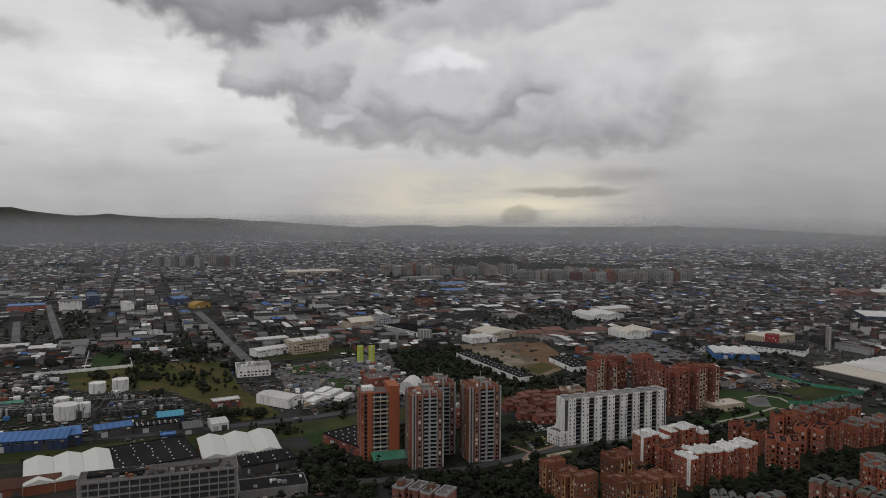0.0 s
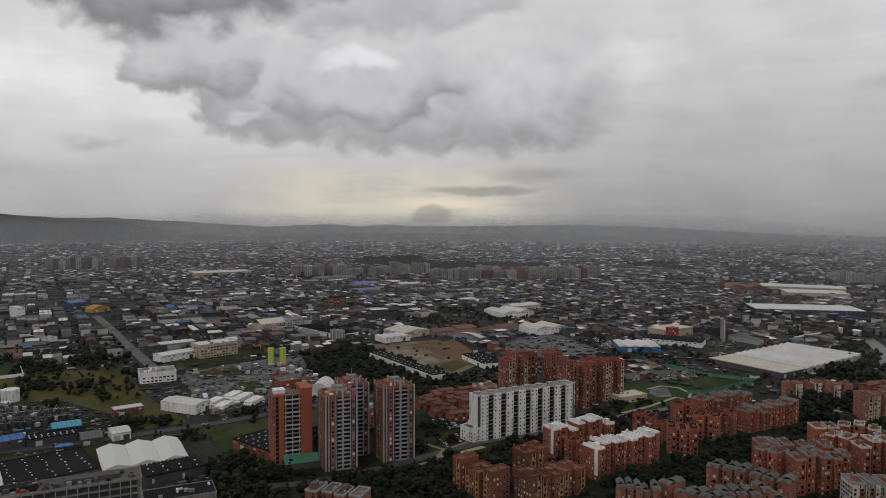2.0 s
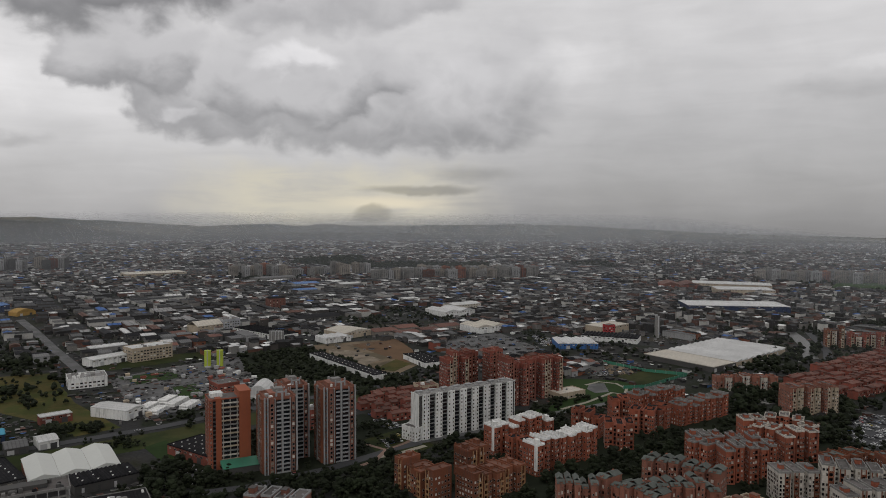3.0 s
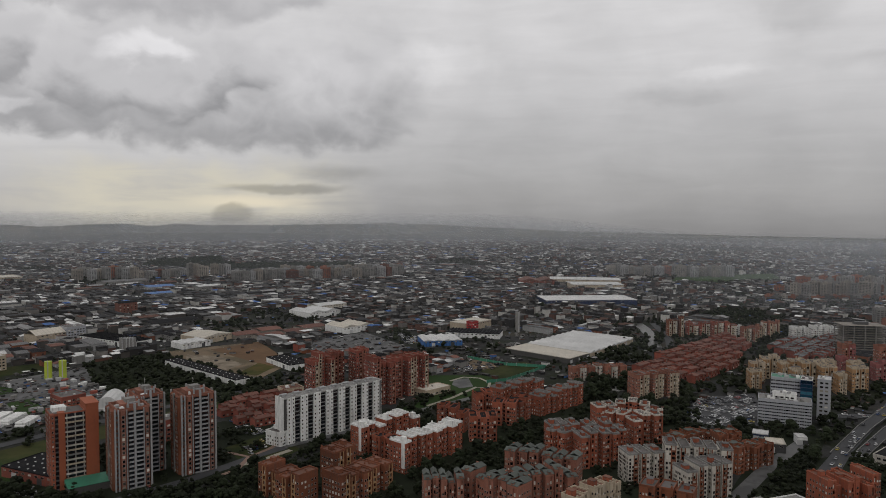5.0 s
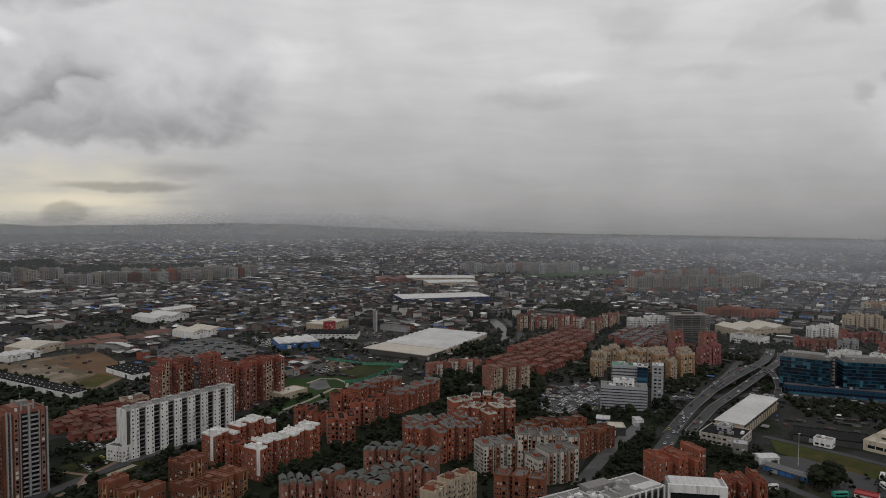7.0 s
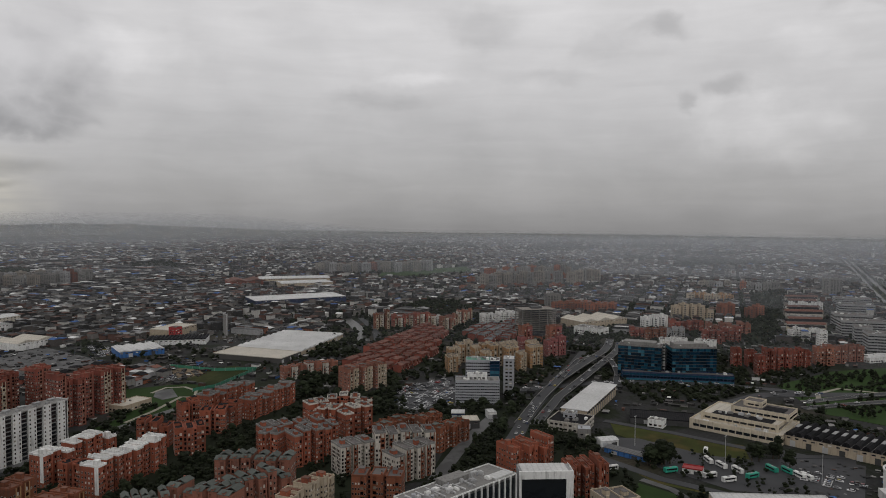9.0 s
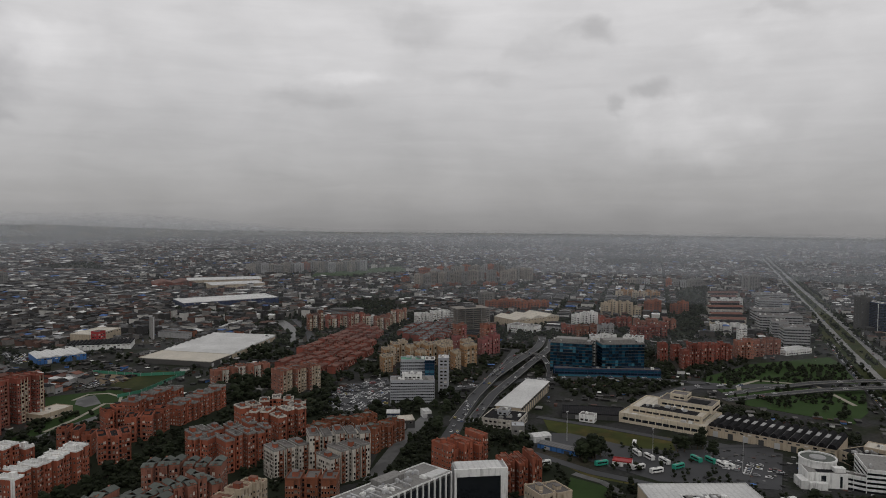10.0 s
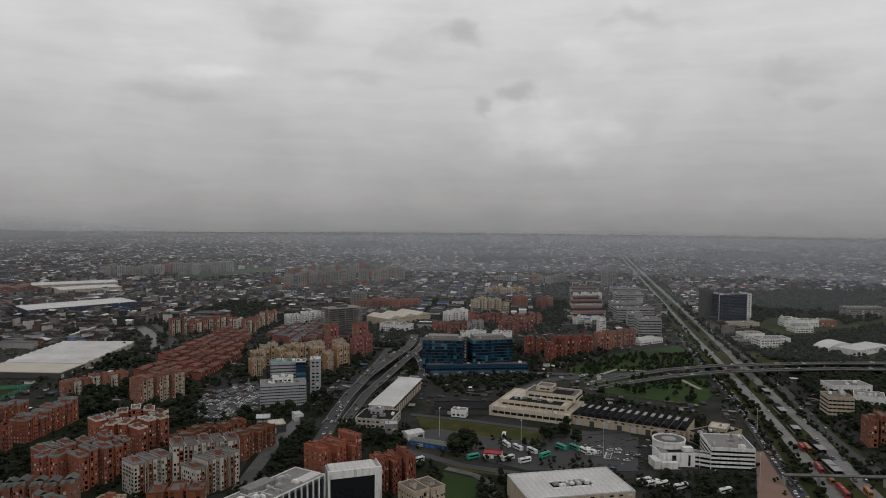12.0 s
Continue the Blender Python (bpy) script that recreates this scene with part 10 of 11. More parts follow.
bridge_traffic([(415.1, 312.9), (492.6, 347.0), (542.9, 361.9), (603.7, 379.8), (658.7, 396.8), (708.0, 419.0), (755.0, 446.0)], [0.4, 0.8, 2.5, 5, 6, 3, 0.5], 2, 15, 12, 0.55)
bridge([(532.3, 375.4), (609.6, 407.0), (640.0, 405.9), (638.3, 388.9), (622.0, 373.2), (600.0, 356.0), (578.0, 344.0)], [4, 6, 6.5, 6, 4, 2, 0.5], 5.5, "curling ramp of the ring road")
bridge_traffic([(532.3, 375.4), (609.6, 407.0), (640.0, 405.9), (638.3, 388.9), (622.0, 373.2), (600.0, 356.0), (578.0, 344.0)], [4, 6, 6.5, 6, 4, 2, 0.5], -1.375, 15, 2, 0.55)
bridge_traffic([(532.3, 375.4), (609.6, 407.0), (640.0, 405.9), (638.3, 388.9), (622.0, 373.2), (600.0, 356.0), (578.0, 344.0)], [4, 6, 6.5, 6, 4, 2, 0.5], 1.375, 15, 8, 0.55)
bridge([(622.2, 196.0), (662.4, 176.1), (704.8, 145.8), (734.9, 106.9), (766.6, 59.0), (801.0, 10.5), (832.1, -42.6), (860.8, -97.4)], [0.4, 0.8, 3, 5.5, 6.5, 6.5, 6.5, 6], 8, "long thin viaduct across the expressway")
bridge_traffic([(622.2, 196.0), (662.4, 176.1), (704.8, 145.8), (734.9, 106.9), (766.6, 59.0), (801.0, 10.5), (832.1, -42.6), (860.8, -97.4)], [0.4, 0.8, 3, 5.5, 6.5, 6.5, 6.5, 6], -2, 15, 4, 0.55)
bridge_traffic([(622.2, 196.0), (662.4, 176.1), (704.8, 145.8), (734.9, 106.9), (766.6, 59.0), (801.0, 10.5), (832.1, -42.6), (860.8, -97.4)], [0.4, 0.8, 3, 5.5, 6.5, 6.5, 6.5, 6], 2, 15, 12, 0.55)
bridge([(602.1, 189.6), (642.8, 165.7), (681.5, 133.7), (716.3, 93.9), (746.7, 47.5), (779.8, 0.5), (801.3, -41.2), (829.1, -94.0)], [0.4, 0.8, 3, 5, 6, 6, 6, 5.5], 8, "second deck of the long viaduct")
bridge_traffic([(602.1, 189.6), (642.8, 165.7), (681.5, 133.7), (716.3, 93.9), (746.7, 47.5), (779.8, 0.5), (801.3, -41.2), (829.1, -94.0)], [0.4, 0.8, 3, 5, 6, 6, 6, 5.5], -2, 15, 4, 0.55)
bridge_traffic([(602.1, 189.6), (642.8, 165.7), (681.5, 133.7), (716.3, 93.9), (746.7, 47.5), (779.8, 0.5), (801.3, -41.2), (829.1, -94.0)], [0.4, 0.8, 3, 5, 6, 6, 6, 5.5], 2, 15, 12, 0.55)
bridge([(445.6, 24.4), (454.6, 6.9), (470.5, -26.1), (485.3, -57.1)], [6, 6, 6, 6], 2, "thin pale footbridge over the expressway")
bus_stop_hall(563.1, 25.6, -162.5, 20.3)
bus_stop_hall(522.7, 9.7, -158.8, 22.5)
bus_stop_hall(488.7, 2.3, -157.9, 30.0)
bus_stop_hall(669.2, 54.2, -158.5, 23.4)
bus_stop_hall(611.1, 38.1, -160.7, 24.1)

# ---- trees ----
wood([(-310.2, 711.2), (-376.2, 863.8), (-287.0, 907.5), (-240.0, 758.1)], 60, 11, 8, 13, False)
wood([(-58.0, 784.6), (11.0, 819.8), (93.4, 661.9), (108.0, 623.7), (70.9, 603.4), (-10.7, 592.4), (-21.1, 620.9), (-47.0, 712.4)], 1100, 12, 5, 9, True)
grove([(-324.7, 614.5), (-307.9, 706.0), (-229.9, 735.1), (-168.3, 598.5), (-229.9, 597.2)], 70, 70, 2.5, 5, True, 0.1)
wood([(-331.8, 661.3), (-329.0, 679.6), (-308.9, 661.9), (-312.2, 644.5)], 66, 301, 3, 8, True)
wood([(-286.4, 615.3), (-283.6, 626.7), (-270.8, 615.6), (-273.7, 604.6)], 42, 302, 3, 8, True)
wood([(-285.4, 662.4), (-281.7, 679.0), (-264.5, 662.9), (-268.5, 647.0)], 60, 303, 3, 8, True)
wood([(-331.1, 732.5), (-325.2, 774.3), (-284.9, 733.7), (-292.6, 696.1)], 120, 304, 3, 8, True)
wood([(-347.6, 820.2), (-340.4, 887.0), (-283.0, 822.0), (-293.6, 764.3)], 180, 305, 3, 8, True)
wood([(-273.9, 748.3), (-268.9, 771.7), (-247.9, 749.0), (-253.4, 727.0)], 48, 306, 3, 8, True)
wood([(-175.9, 539.1), (-169.0, 553.5), (-153.6, 539.5), (-160.7, 525.8)], 150, 307, 3, 8, True)
wood([(-150.6, 539.6), (-144.3, 551.7), (-131.7, 539.9), (-138.2, 528.3)], 90, 308, 3, 8, True)
wood([(-217.7, 616.8), (-212.7, 631.2), (-198.2, 617.2), (-203.4, 603.4)], 30, 309, 3, 8, True)
wood([(-425.9, 730.1), (-425.3, 771.6), (-380.0, 731.3), (-382.8, 693.9)], 90, 310, 3, 8, True)
wood([(-249.2, 670.2), (-246.0, 682.0), (-234.4, 670.6), (-237.8, 659.1)], 24, 311, 3, 8, True)
wood([(-124.3, 497.7), (-115.5, 511.9), (-100.5, 498.1), (-109.4, 484.6)], 42, 312, 3, 8, True)
wood([(-93.1, 548.4), (-78.7, 571.6), (-58.1, 549.0), (-72.7, 527.6)], 72, 313, 3, 8, True)
wood([(-245.0, 596.9), (-242.5, 604.9), (-233.7, 597.1), (-236.3, 589.3)], 24, 314, 3, 8, True)
wood([(-390.8, 678.9), (-348.8, 692.2), (-433.7, 862.1), (-473.4, 823.7)], 30, 71, 4, 7, True)
wood([(-147.8, 524.7), (-96.1, 540.6), (-39.6, 601.1), (-10.4, 579.9), (-93.4, 525.7), (-141.2, 501.4)], 120, 72, 3, 6, True)
wood([(-180.9, 562.9), (-134.7, 539.9), (-143.9, 510.7), (-163.9, 497.0)], 40, 73, 4, 7, True)
wood([(48.3, 622.4), (138.8, 691.3), (125.5, 624.1), (105.4, 607.9), (56.8, 581.2)], 120, 13, 6, 10, False)
wood([(-267.7, 426.9), (-164.9, 455.3), (-101.1, 481.7), (-34.2, 519.6), (-35.0, 531.2), (-103.7, 494.2), (-168.8, 466.4), (-274.4, 437.8)], 50, 14, 3, 5, False)
grove([(-92.2, 456.4), (-66.6, 456.8), (-30.1, 408.2), (-28.1, 381.9), (-74.1, 381.3)], 45, 15, 6, 10, True, 0.1)
grove([(-26.8, 408.3), (63.2, 442.9), (54.9, 383.0), (2.6, 382.3)], 60, 16, 6, 10, True, 0.1)
grove([(40.5, 469.8), (80.1, 459.1), (102.2, 459.5), (57.6, 427.9)], 26, 17, 5, 8, True, 0.1)
grove([(40.3, 402.0), (62.0, 428.9), (56.7, 392.8)], 10, 18, 6, 11, True, 0.1)
grove([(94.5, 457.9), (144.6, 473.9), (215.0, 521.5), (192.4, 466.6), (120.9, 445.9)], 40, 19, 6, 10, True, 0.1)
grove([(101.0, 372.7), (145.1, 386.2), (191.9, 426.1), (226.9, 436.8), (214.0, 403.9), (171.0, 379.5), (139.9, 355.0)], 60, 20, 6, 10, True, 0.1)
grove([(229.2, 450.0), (273.2, 453.1), (239.1, 392.6), (214.9, 409.5)], 22, 21, 6, 10, True, 0.1)
grove([(261.7, 458.3), (362.3, 515.7), (377.5, 487.7), (338.4, 481.3), (280.9, 449.6)], 24, 22, 8, 13, True, 0.1)
grove([(339.6, 525.7), (439.0, 567.9), (389.6, 503.5), (351.1, 499.5)], 30, 23, 9, 14, True, 0.1)
grove([(311.2, 360.0), (406.3, 401.4), (368.4, 334.1), (308.0, 307.5)], 36, 24, 7, 11, True, 0.1)
grove([(416.4, 381.0), (505.6, 391.7), (426.0, 320.5), (338.2, 293.8), (330.1, 307.3)], 60, 25, 6, 10, True, 0.1)
wood([(423.5, 618.5), (535.0, 715.3), (617.6, 724.4), (568.6, 651.8), (464.2, 600.7)], 130, 26, 7, 11, False)
wood([(691.8, 856.4), (651.7, 759.0), (605.9, 684.6), (543.9, 632.7), (600.7, 731.7)], 60, 27, 6, 10, False)
wood([(529.2, 528.1), (677.1, 653.7), (743.3, 670.1), (644.7, 588.6), (553.2, 531.6)], 90, 28, 7, 11, False)
wood([(426.1, 487.3), (542.1, 522.3), (481.9, 462.5), (421.7, 468.0)], 60, 29, 6, 9, False)
wood([(857.6, 889.8), (1172.1, 757.2), (1289.3, 833.5), (993.7, 975.2)], 220, 30, 7, 11, False)
wood([(622.7, 966.8), (728.0, 944.4), (886.1, 1098.2), (1243.7, 1124.8), (1101.4, 1009.2), (732.1, 920.6)], 160, 31, 7, 11, False)
grove([(391.2, 320.1), (436.5, 323.8), (379.1, 278.6), (359.4, 291.6)], 20, 32, 6, 10, True, 0.1)
grove([(446.6, 348.1), (501.6, 369.3), (575.8, 387.0), (513.4, 356.6), (430.5, 319.3)], 16, 33, 5, 8, True, 0.1)
grove([(395.2, 278.6), (426.9, 262.7), (395.0, 245.0), (376.3, 265.2)], 14, 34, 6, 10, True, 0.1)
grove([(394.8, 214.3), (421.3, 216.7), (408.6, 202.4), (390.7, 204.4)], 7, 35, 9, 14, True, 0.5)
grove([(468.9, 181.8), (489.9, 176.5), (479.1, 154.3), (453.1, 166.5)], 9, 36, 10, 14, True, 0.7)
grove([(459.9, 114.1), (488.8, 109.9), (497.6, 71.1), (482.0, 75.7)], 8, 37, 8, 12, True, 0.1)
grove([(410.7, 101.5), (431.9, 64.4), (450.7, 40.5), (417.2, 37.2), (393.4, 78.8)], 26, 38, 5, 8, True, 0.1)
grove([(603.7, 190.1), (635.7, 96.4), (598.2, 90.5), (575.9, 181.2)], 26, 39, 5, 8, True, 0.1)
grove([(669.0, 233.8), (754.4, 213.1), (826.8, 132.4), (657.5, 97.5), (608.7, 181.5)], 150, 40, 4, 7, True, 0.1)
wood([(1043.9, 313.1), (1086.8, 299.4), (898.9, 184.0), (863.5, 170.2), (832.8, 222.1)], 60, 41, 6, 9, False)
wood([(1013.4, 364.1), (1513.1, 531.5), (1519.8, 520.8), (889.1, 281.1), (877.9, 299.9)], 60, 42, 7, 10, False)
grove([(702.0, 96.8), (708.4, 85.8), (613.8, 57.0), (540.1, 33.1), (480.5, 16.5), (436.4, 3.6), (431.0, 13.0), (475.0, 26.1), (547.2, 46.3), (639.8, 74.5)], 420, 43, 4, 7.5, True, 0.1)
wood([(702.0, 96.8), (708.4, 85.8), (613.8, 57.0), (540.1, 33.1), (480.5, 16.5), (436.4, 3.6), (431.0, 13.0), (475.0, 26.1), (547.2, 46.3), (639.8, 74.5)], 1500, 243, 3, 7, True)
grove([(725.2, 66.1), (731.7, 55.0), (651.8, 32.3), (575.9, 9.8), (522.3, -7.6), (484.2, -26.9), (466.8, -24.0), (489.7, -11.0), (561.4, 8.7), (644.3, 38.2)], 300, 44, 4, 6.5, True, 0.1)
wood([(725.2, 66.1), (731.7, 55.0), (651.8, 32.3), (575.9, 9.8), (522.3, -7.6), (484.2, -26.9), (466.8, -24.0), (489.7, -11.0), (561.4, 8.7), (644.3, 38.2)], 1300, 244, 3, 6, True)
wood([(711.7, 80.3), (722.0, 71.6), (637.4, 43.2), (564.3, 16.6), (553.9, 26.8), (629.2, 53.9)], 40, 143, 2, 4, True)
wood([(2088.4, 561.1), (2115.7, 518.4), (846.1, 99.7), (788.3, 109.2), (1127.5, 231.6)], 300, 144, 4, 7, True)
wood([(1927.0, 442.1), (1951.5, 403.2), (776.7, 49.4), (762.5, 73.8), (971.4, 142.2)], 420, 145, 4, 7, True)
wood([(776.7, 49.4), (830.5, -42.7), (713.3, -37.3), (740.7, -4.4)], 500, 45, 5, 8, True)
wood([(1427.7, 215.8), (1576.1, 84.1), (1672.2, -148.5), (1301.3, -116.7), (1228.1, -60.8), (1143.6, -11.2), (1185.0, 77.5), (1047.3, 102.8), (1081.1, 143.5)], 90, 246, 14, 20, True)
wood([(921.0, 328.0), (1345.0, 473.0), (1338.0, 492.0), (914.0, 347.0)], 260, 247, 6, 10, True)
wood([(-14.7, 2104.8), (30.4, 2390.9), (226.2, 2466.9), (207.5, 2167.3), (562.9, 2057.4), (522.0, 1879.9), (206.1, 1914.4)], 1500, 248, 10, 16, True)
wood([(1427.7, 215.8), (1576.1, 84.1), (1672.2, -148.5), (1301.3, -116.7), (1228.1, -60.8), (1143.6, -11.2), (1185.0, 77.5), (1047.3, 102.8), (1081.1, 143.5)], 2600, 46, 7, 12, True)
wood([(1323.2, 252.6), (1019.6, 149.5), (754.5, 62.8), (773.7, 80.2), (963.8, 154.9), (1231.7, 253.3)], 420, 47, 4, 7, True)
wood([(881.9, 104.1), (904.0, 1.1), (845.9, -43.4), (796.9, 40.5)], 300, 48, 5, 8, True)
wood([(914.2, 714.5), (997.9, 628.3), (1046.9, 440.7), (1342.7, 566.3), (1059.5, 788.7)], 160, 49, 6, 9, False)
wood([(1163.0, 509.7), (911.3, 304.0), (886.8, 329.7), (932.1, 407.8)], 60, 50, 6, 9, False)
wood([(-453.1, 1051.3), (-415.0, 1082.5), (-355.8, 927.3), (-390.1, 904.3)], 30, 51, 7, 10, False)
wood([(274.9, 694.5), (398.5, 751.0), (499.0, 799.5), (470.1, 752.8), (363.6, 684.4), (258.5, 626.9)], 90, 52, 5, 8, False)
wood([(-7.1, 2303.6), (220.7, 2406.3), (190.5, 2074.7), (557.1, 2036.0), (519.4, 1897.7), (210.2, 1952.6), (10.2, 2106.5)], 1500, 53, 10, 15, False)
wood([(1817.9, 1519.3), (2081.8, 1547.7), (1611.7, 1197.0), (1561.2, 1304.0)], 200, 54, 8, 13, False)
wood([(-401.3, 1788.3), (-210.5, 1851.5), (-195.7, 1721.1), (-377.2, 1680.6)], 120, 55, 7, 11, False)
wood([(28.0, 391.3), (96.8, 469.0), (219.7, 558.0), (317.0, 535.8), (362.3, 515.7), (365.8, 411.5), (424.1, 385.4), (402.3, 318.9), (273.7, 236.8), (120.9, 306.6)], 2600, 60, 5, 9, True)
wood([(230.3, 235.9), (347.2, 313.0), (430.5, 319.3), (426.9, 262.7), (393.7, 246.3), (380.7, 151.6), (327.7, 130.0)], 1100, 61, 5, 9, True)
wood([(-107.6, 380.9), (-81.2, 456.6), (-49.6, 436.1), (-26.8, 408.3), (61.1, 427.9), (58.3, 330.8), (-93.2, 329.0)], 600, 62, 5, 9, True)
wood([(362.3, 515.7), (464.2, 600.7), (567.9, 555.1), (678.4, 653.1), (836.2, 734.4), (781.5, 608.4), (546.2, 412.6), (477.4, 369.6), (485.6, 460.9)], 1300, 63, 5, 9, True)
wood([(464.6, 380.5), (619.9, 416.8), (755.8, 467.1), (648.3, 386.7), (558.6, 338.6), (416.0, 293.5), (396.7, 314.2)], 700, 64, 4, 8, True)
wood([(618.4, 399.3), (778.1, 468.2), (820.7, 316.2), (775.8, 219.3), (684.2, 233.2), (568.8, 250.0), (527.1, 283.6)], 2200, 65, 4, 8, True)
wood([(680.4, 553.5), (888.0, 573.4), (1017.7, 356.8), (896.5, 268.5), (750.3, 435.4)], 900, 66, 5, 8, True)
wood([(543.9, 254.6), (596.2, 202.9), (584.8, 184.1), (564.9, 85.3), (537.1, 77.1), (541.4, 188.8)], 800, 67, 3, 6.5, True)
wood([(663.2, 228.9), (754.4, 213.1), (826.8, 132.4), (657.5, 97.5), (608.7, 181.5)], 800, 80, 3, 6, True)
wood([(759.2, 105.0), (796.9, 40.5), (600.0, -32.2), (453.0, -25.5), (439.4, -1.8), (647.9, 75.5)], 900, 81, 3, 6, True)
wood([(794.0, 45.4), (836.7, 26.7), (861.9, -44.1), (851.2, -78.1), (466.0, -45.1), (542.4, -29.6), (623.2, -0.6), (701.5, 21.7)], 2600, 82, 6, 10, True)
wood([(1428.8, 552.0), (1513.1, 531.5), (1412.0, 471.6), (1017.7, 356.8), (868.6, 315.6), (855.6, 337.5)], 420, 146, 7, 11, True)
wood([(1081.1, 143.5), (1047.3, 102.8), (889.9, 57.2), (913.8, -46.5), (1171.5, -58.2), (977.8, 50.6)], 1500, 147, 5, 9, True)
wood([(970.6, 62.8), (1115.4, -100.8), (867.0, -79.5), (796.9, 40.5)], 700, 148, 5, 9, True)
wood([(767.3, 145.1), (729.3, 105.9), (491.5, 17.0), (433.3, 9.0), (417.9, 35.9), (521.7, 52.8), (635.7, 96.4)], 300, 83, 3, 6, True)
wood([(421.3, 100.9), (443.1, 62.9), (446.7, 38.6), (379.6, 34.8), (351.7, 83.8)], 200, 84, 4, 7, True)
wood([(383.3, 247.4), (460.0, 210.7), (438.0, 152.3), (412.3, 98.7), (351.7, 83.8), (314.2, 149.6), (367.8, 213.1)], 260, 85, 4, 7, True)
wood([(470, 420), (600, 520), (740, 620), (900, 520), (860, 400), (740, 320), (600, 330)], 1500, 160, 5, 9, True)
wood([(350, 600), (520, 780), (700, 860), (860, 780), (760, 640), (560, 560), (420, 540)], 1100, 161, 5, 9, True)
wood([(860, 560), (1000, 760), (1300, 800), (1500, 640), (1200, 420), (980, 330), (860, 420)], 2600, 162, 6, 10, True)
wood([(330, 420), (400, 560), (470, 520), (420, 470), (370, 400)], 420, 163, 6, 11, True)
_RUN = [(2651.6, 717), (1747, 418), (1190, 232), (955, 155), (798, 101.5), (719, 76), (635, 48), (557, 22), (491, 2.7), (445, -11.5)]
for _side, _seed in ((0.0, 1), (15.5, 2), (-15.5, 3), (27.0, 4), (-27.0, 5)):     # rows of trees in the medians of the expressway
    _rg = random.Random(_seed)
    for _x, _y, _a in along(_RUN, 7.0):
        if _rg.random() < (0.75 if _side else 0.35):
            _o = _side + _rg.uniform(-2, 2)
            WOODS.append((_x - math.sin(radians(_a)) * _o, _y + math.cos(radians(_a)) * _o, _rg.uniform(3.5, 8)))
for _x, _y, _h in ((403.6, 207.7, 17), (406.5, 210.5, 13), (450.7, 171.4, 12), (452.5, 149.4, 13), (464.9, 163.7, 11), (453.5, 168.0, 11), (398.0, 214.0, 9)):
    tree(_x, _y, _h, 4 + int(_h) % 2, 1.3)
wood([(-95, 400), (-70, 470), (-50, 500), (20, 530), (60, 520), (85, 480), (60, 440), (10, 415), (-50, 395)], 420, 170, 4, 8, True)
wood([(-300, 640), (-330, 720), (-230, 760), (-180, 690), (-200, 620)], 110, 171, 5, 11, True)
wood([(-420, 770), (-300, 830), (-220, 770), (-300, 735)], 160, 172, 7, 13, True)
wood([(780, 850), (1037, 1000), (1090, 960), (1258, 850), (1370, 840), (1258, 800), (1122, 743), (1003, 880), (900, 830), (740, 790)], 1500, 173, 7, 12, True)
patch("ground_round_lawn", [(367.1, 203.0), (366.7, 178.4), (331.4, 160.5), (319.4, 181.5)], 0.272, LAWN, "bright lawn inside a curving estate road")
ribbon("road_curl", [(315.3, 147.6), (348.1, 161.1), (364.6, 171.6), (371.4, 184.4), (372.9, 204.2)], 5, 0.444, ROAD_PALE, "curving estate road with painted kerbs")
ribbon("road_lane_field", [(460.0, 283.3), (468.9, 232.7), (472.2, 185.1), (476.5, 157.0), (506.8, 124.4)], 6, 0.45, ASPHALT, "lane behind the playing field")

# ---- vehicles ----
parked_rows([(-78, 440), (-58, 452), (-42, 428), (-60, 415)], 15, 21, 0.6, most=24)
parked_rows([(52, 470), (70, 486), (84, 470), (66, 452)], 25, 22, 0.5, most=16)
parked_rows([(412.1, 464.1), (478.9, 459.5), (415.1, 394.3), (380.0, 397.3), (375.3, 423.6)], 20, 3, 0.62, 2.9, 13.0, most=150)
parked_rows([(457.2, 141.4), (461.8, 110.9), (438.3, 105.8), (436.9, 136.9)], 10, 4, 0.6, 3.2, 12, most=60)
parked_rows([(277.7, 694.6), (302.6, 675.8), (294.5, 623.6), (273.9, 639.6)], 20, 5, 0.7, most=80)
parked_rows([(55.0, 543.2), (79.2, 544.9), (77.7, 504.0), (57.7, 499.5)], 20, 6, 0.5, most=30)
parked_rows([(289.3, 852.8), (338.2, 839.6), (320.2, 778.9), (278.7, 784.0)], 20, 7, 0.6, most=50)
traffic([(478.7, 389.7), (553.0, 357.1), (595.7, 320.6), (629.5, 276.9), (650.2, 227.1), (655.1, 195.5)], -2.5, 12, 61, 0.7, 0.42)
traffic([(478.7, 389.7), (553.0, 357.1), (595.7, 320.6), (629.5, 276.9), (650.2, 227.1), (655.1, 195.5)], 2.5, 12, 62, 0.7, 0.42)
traffic([(948.8, 180.2), (807.9, 134.0), (701.5, 97.7), (632.0, 73.5), (540.1, 45.7), (479.0, 28.9), (430.2, 14.4), (396.4, 5.3)], -2, 6, 1, 0.92, 0.42)
traffic([(948.8, 180.2), (807.9, 134.0), (701.5, 97.7), (632.0, 73.5), (540.1, 45.7), (479.0, 28.9), (430.2, 14.4), (396.4, 5.3)], 2, 6.5, 2, 0.9, 0.42)
traffic([(2651.6, 723.8), (1741.6, 426.2), (1162.6, 234.6), (924.4, 156.5), (775.0, 104.5), (710.0, 83.1), (628.1, 55.9), (555.2, 32.3), (493.3, 14.0), (439.8, -2.3), (400.3, -14.1)], -3, 40, 6, 0.4, 0.42)
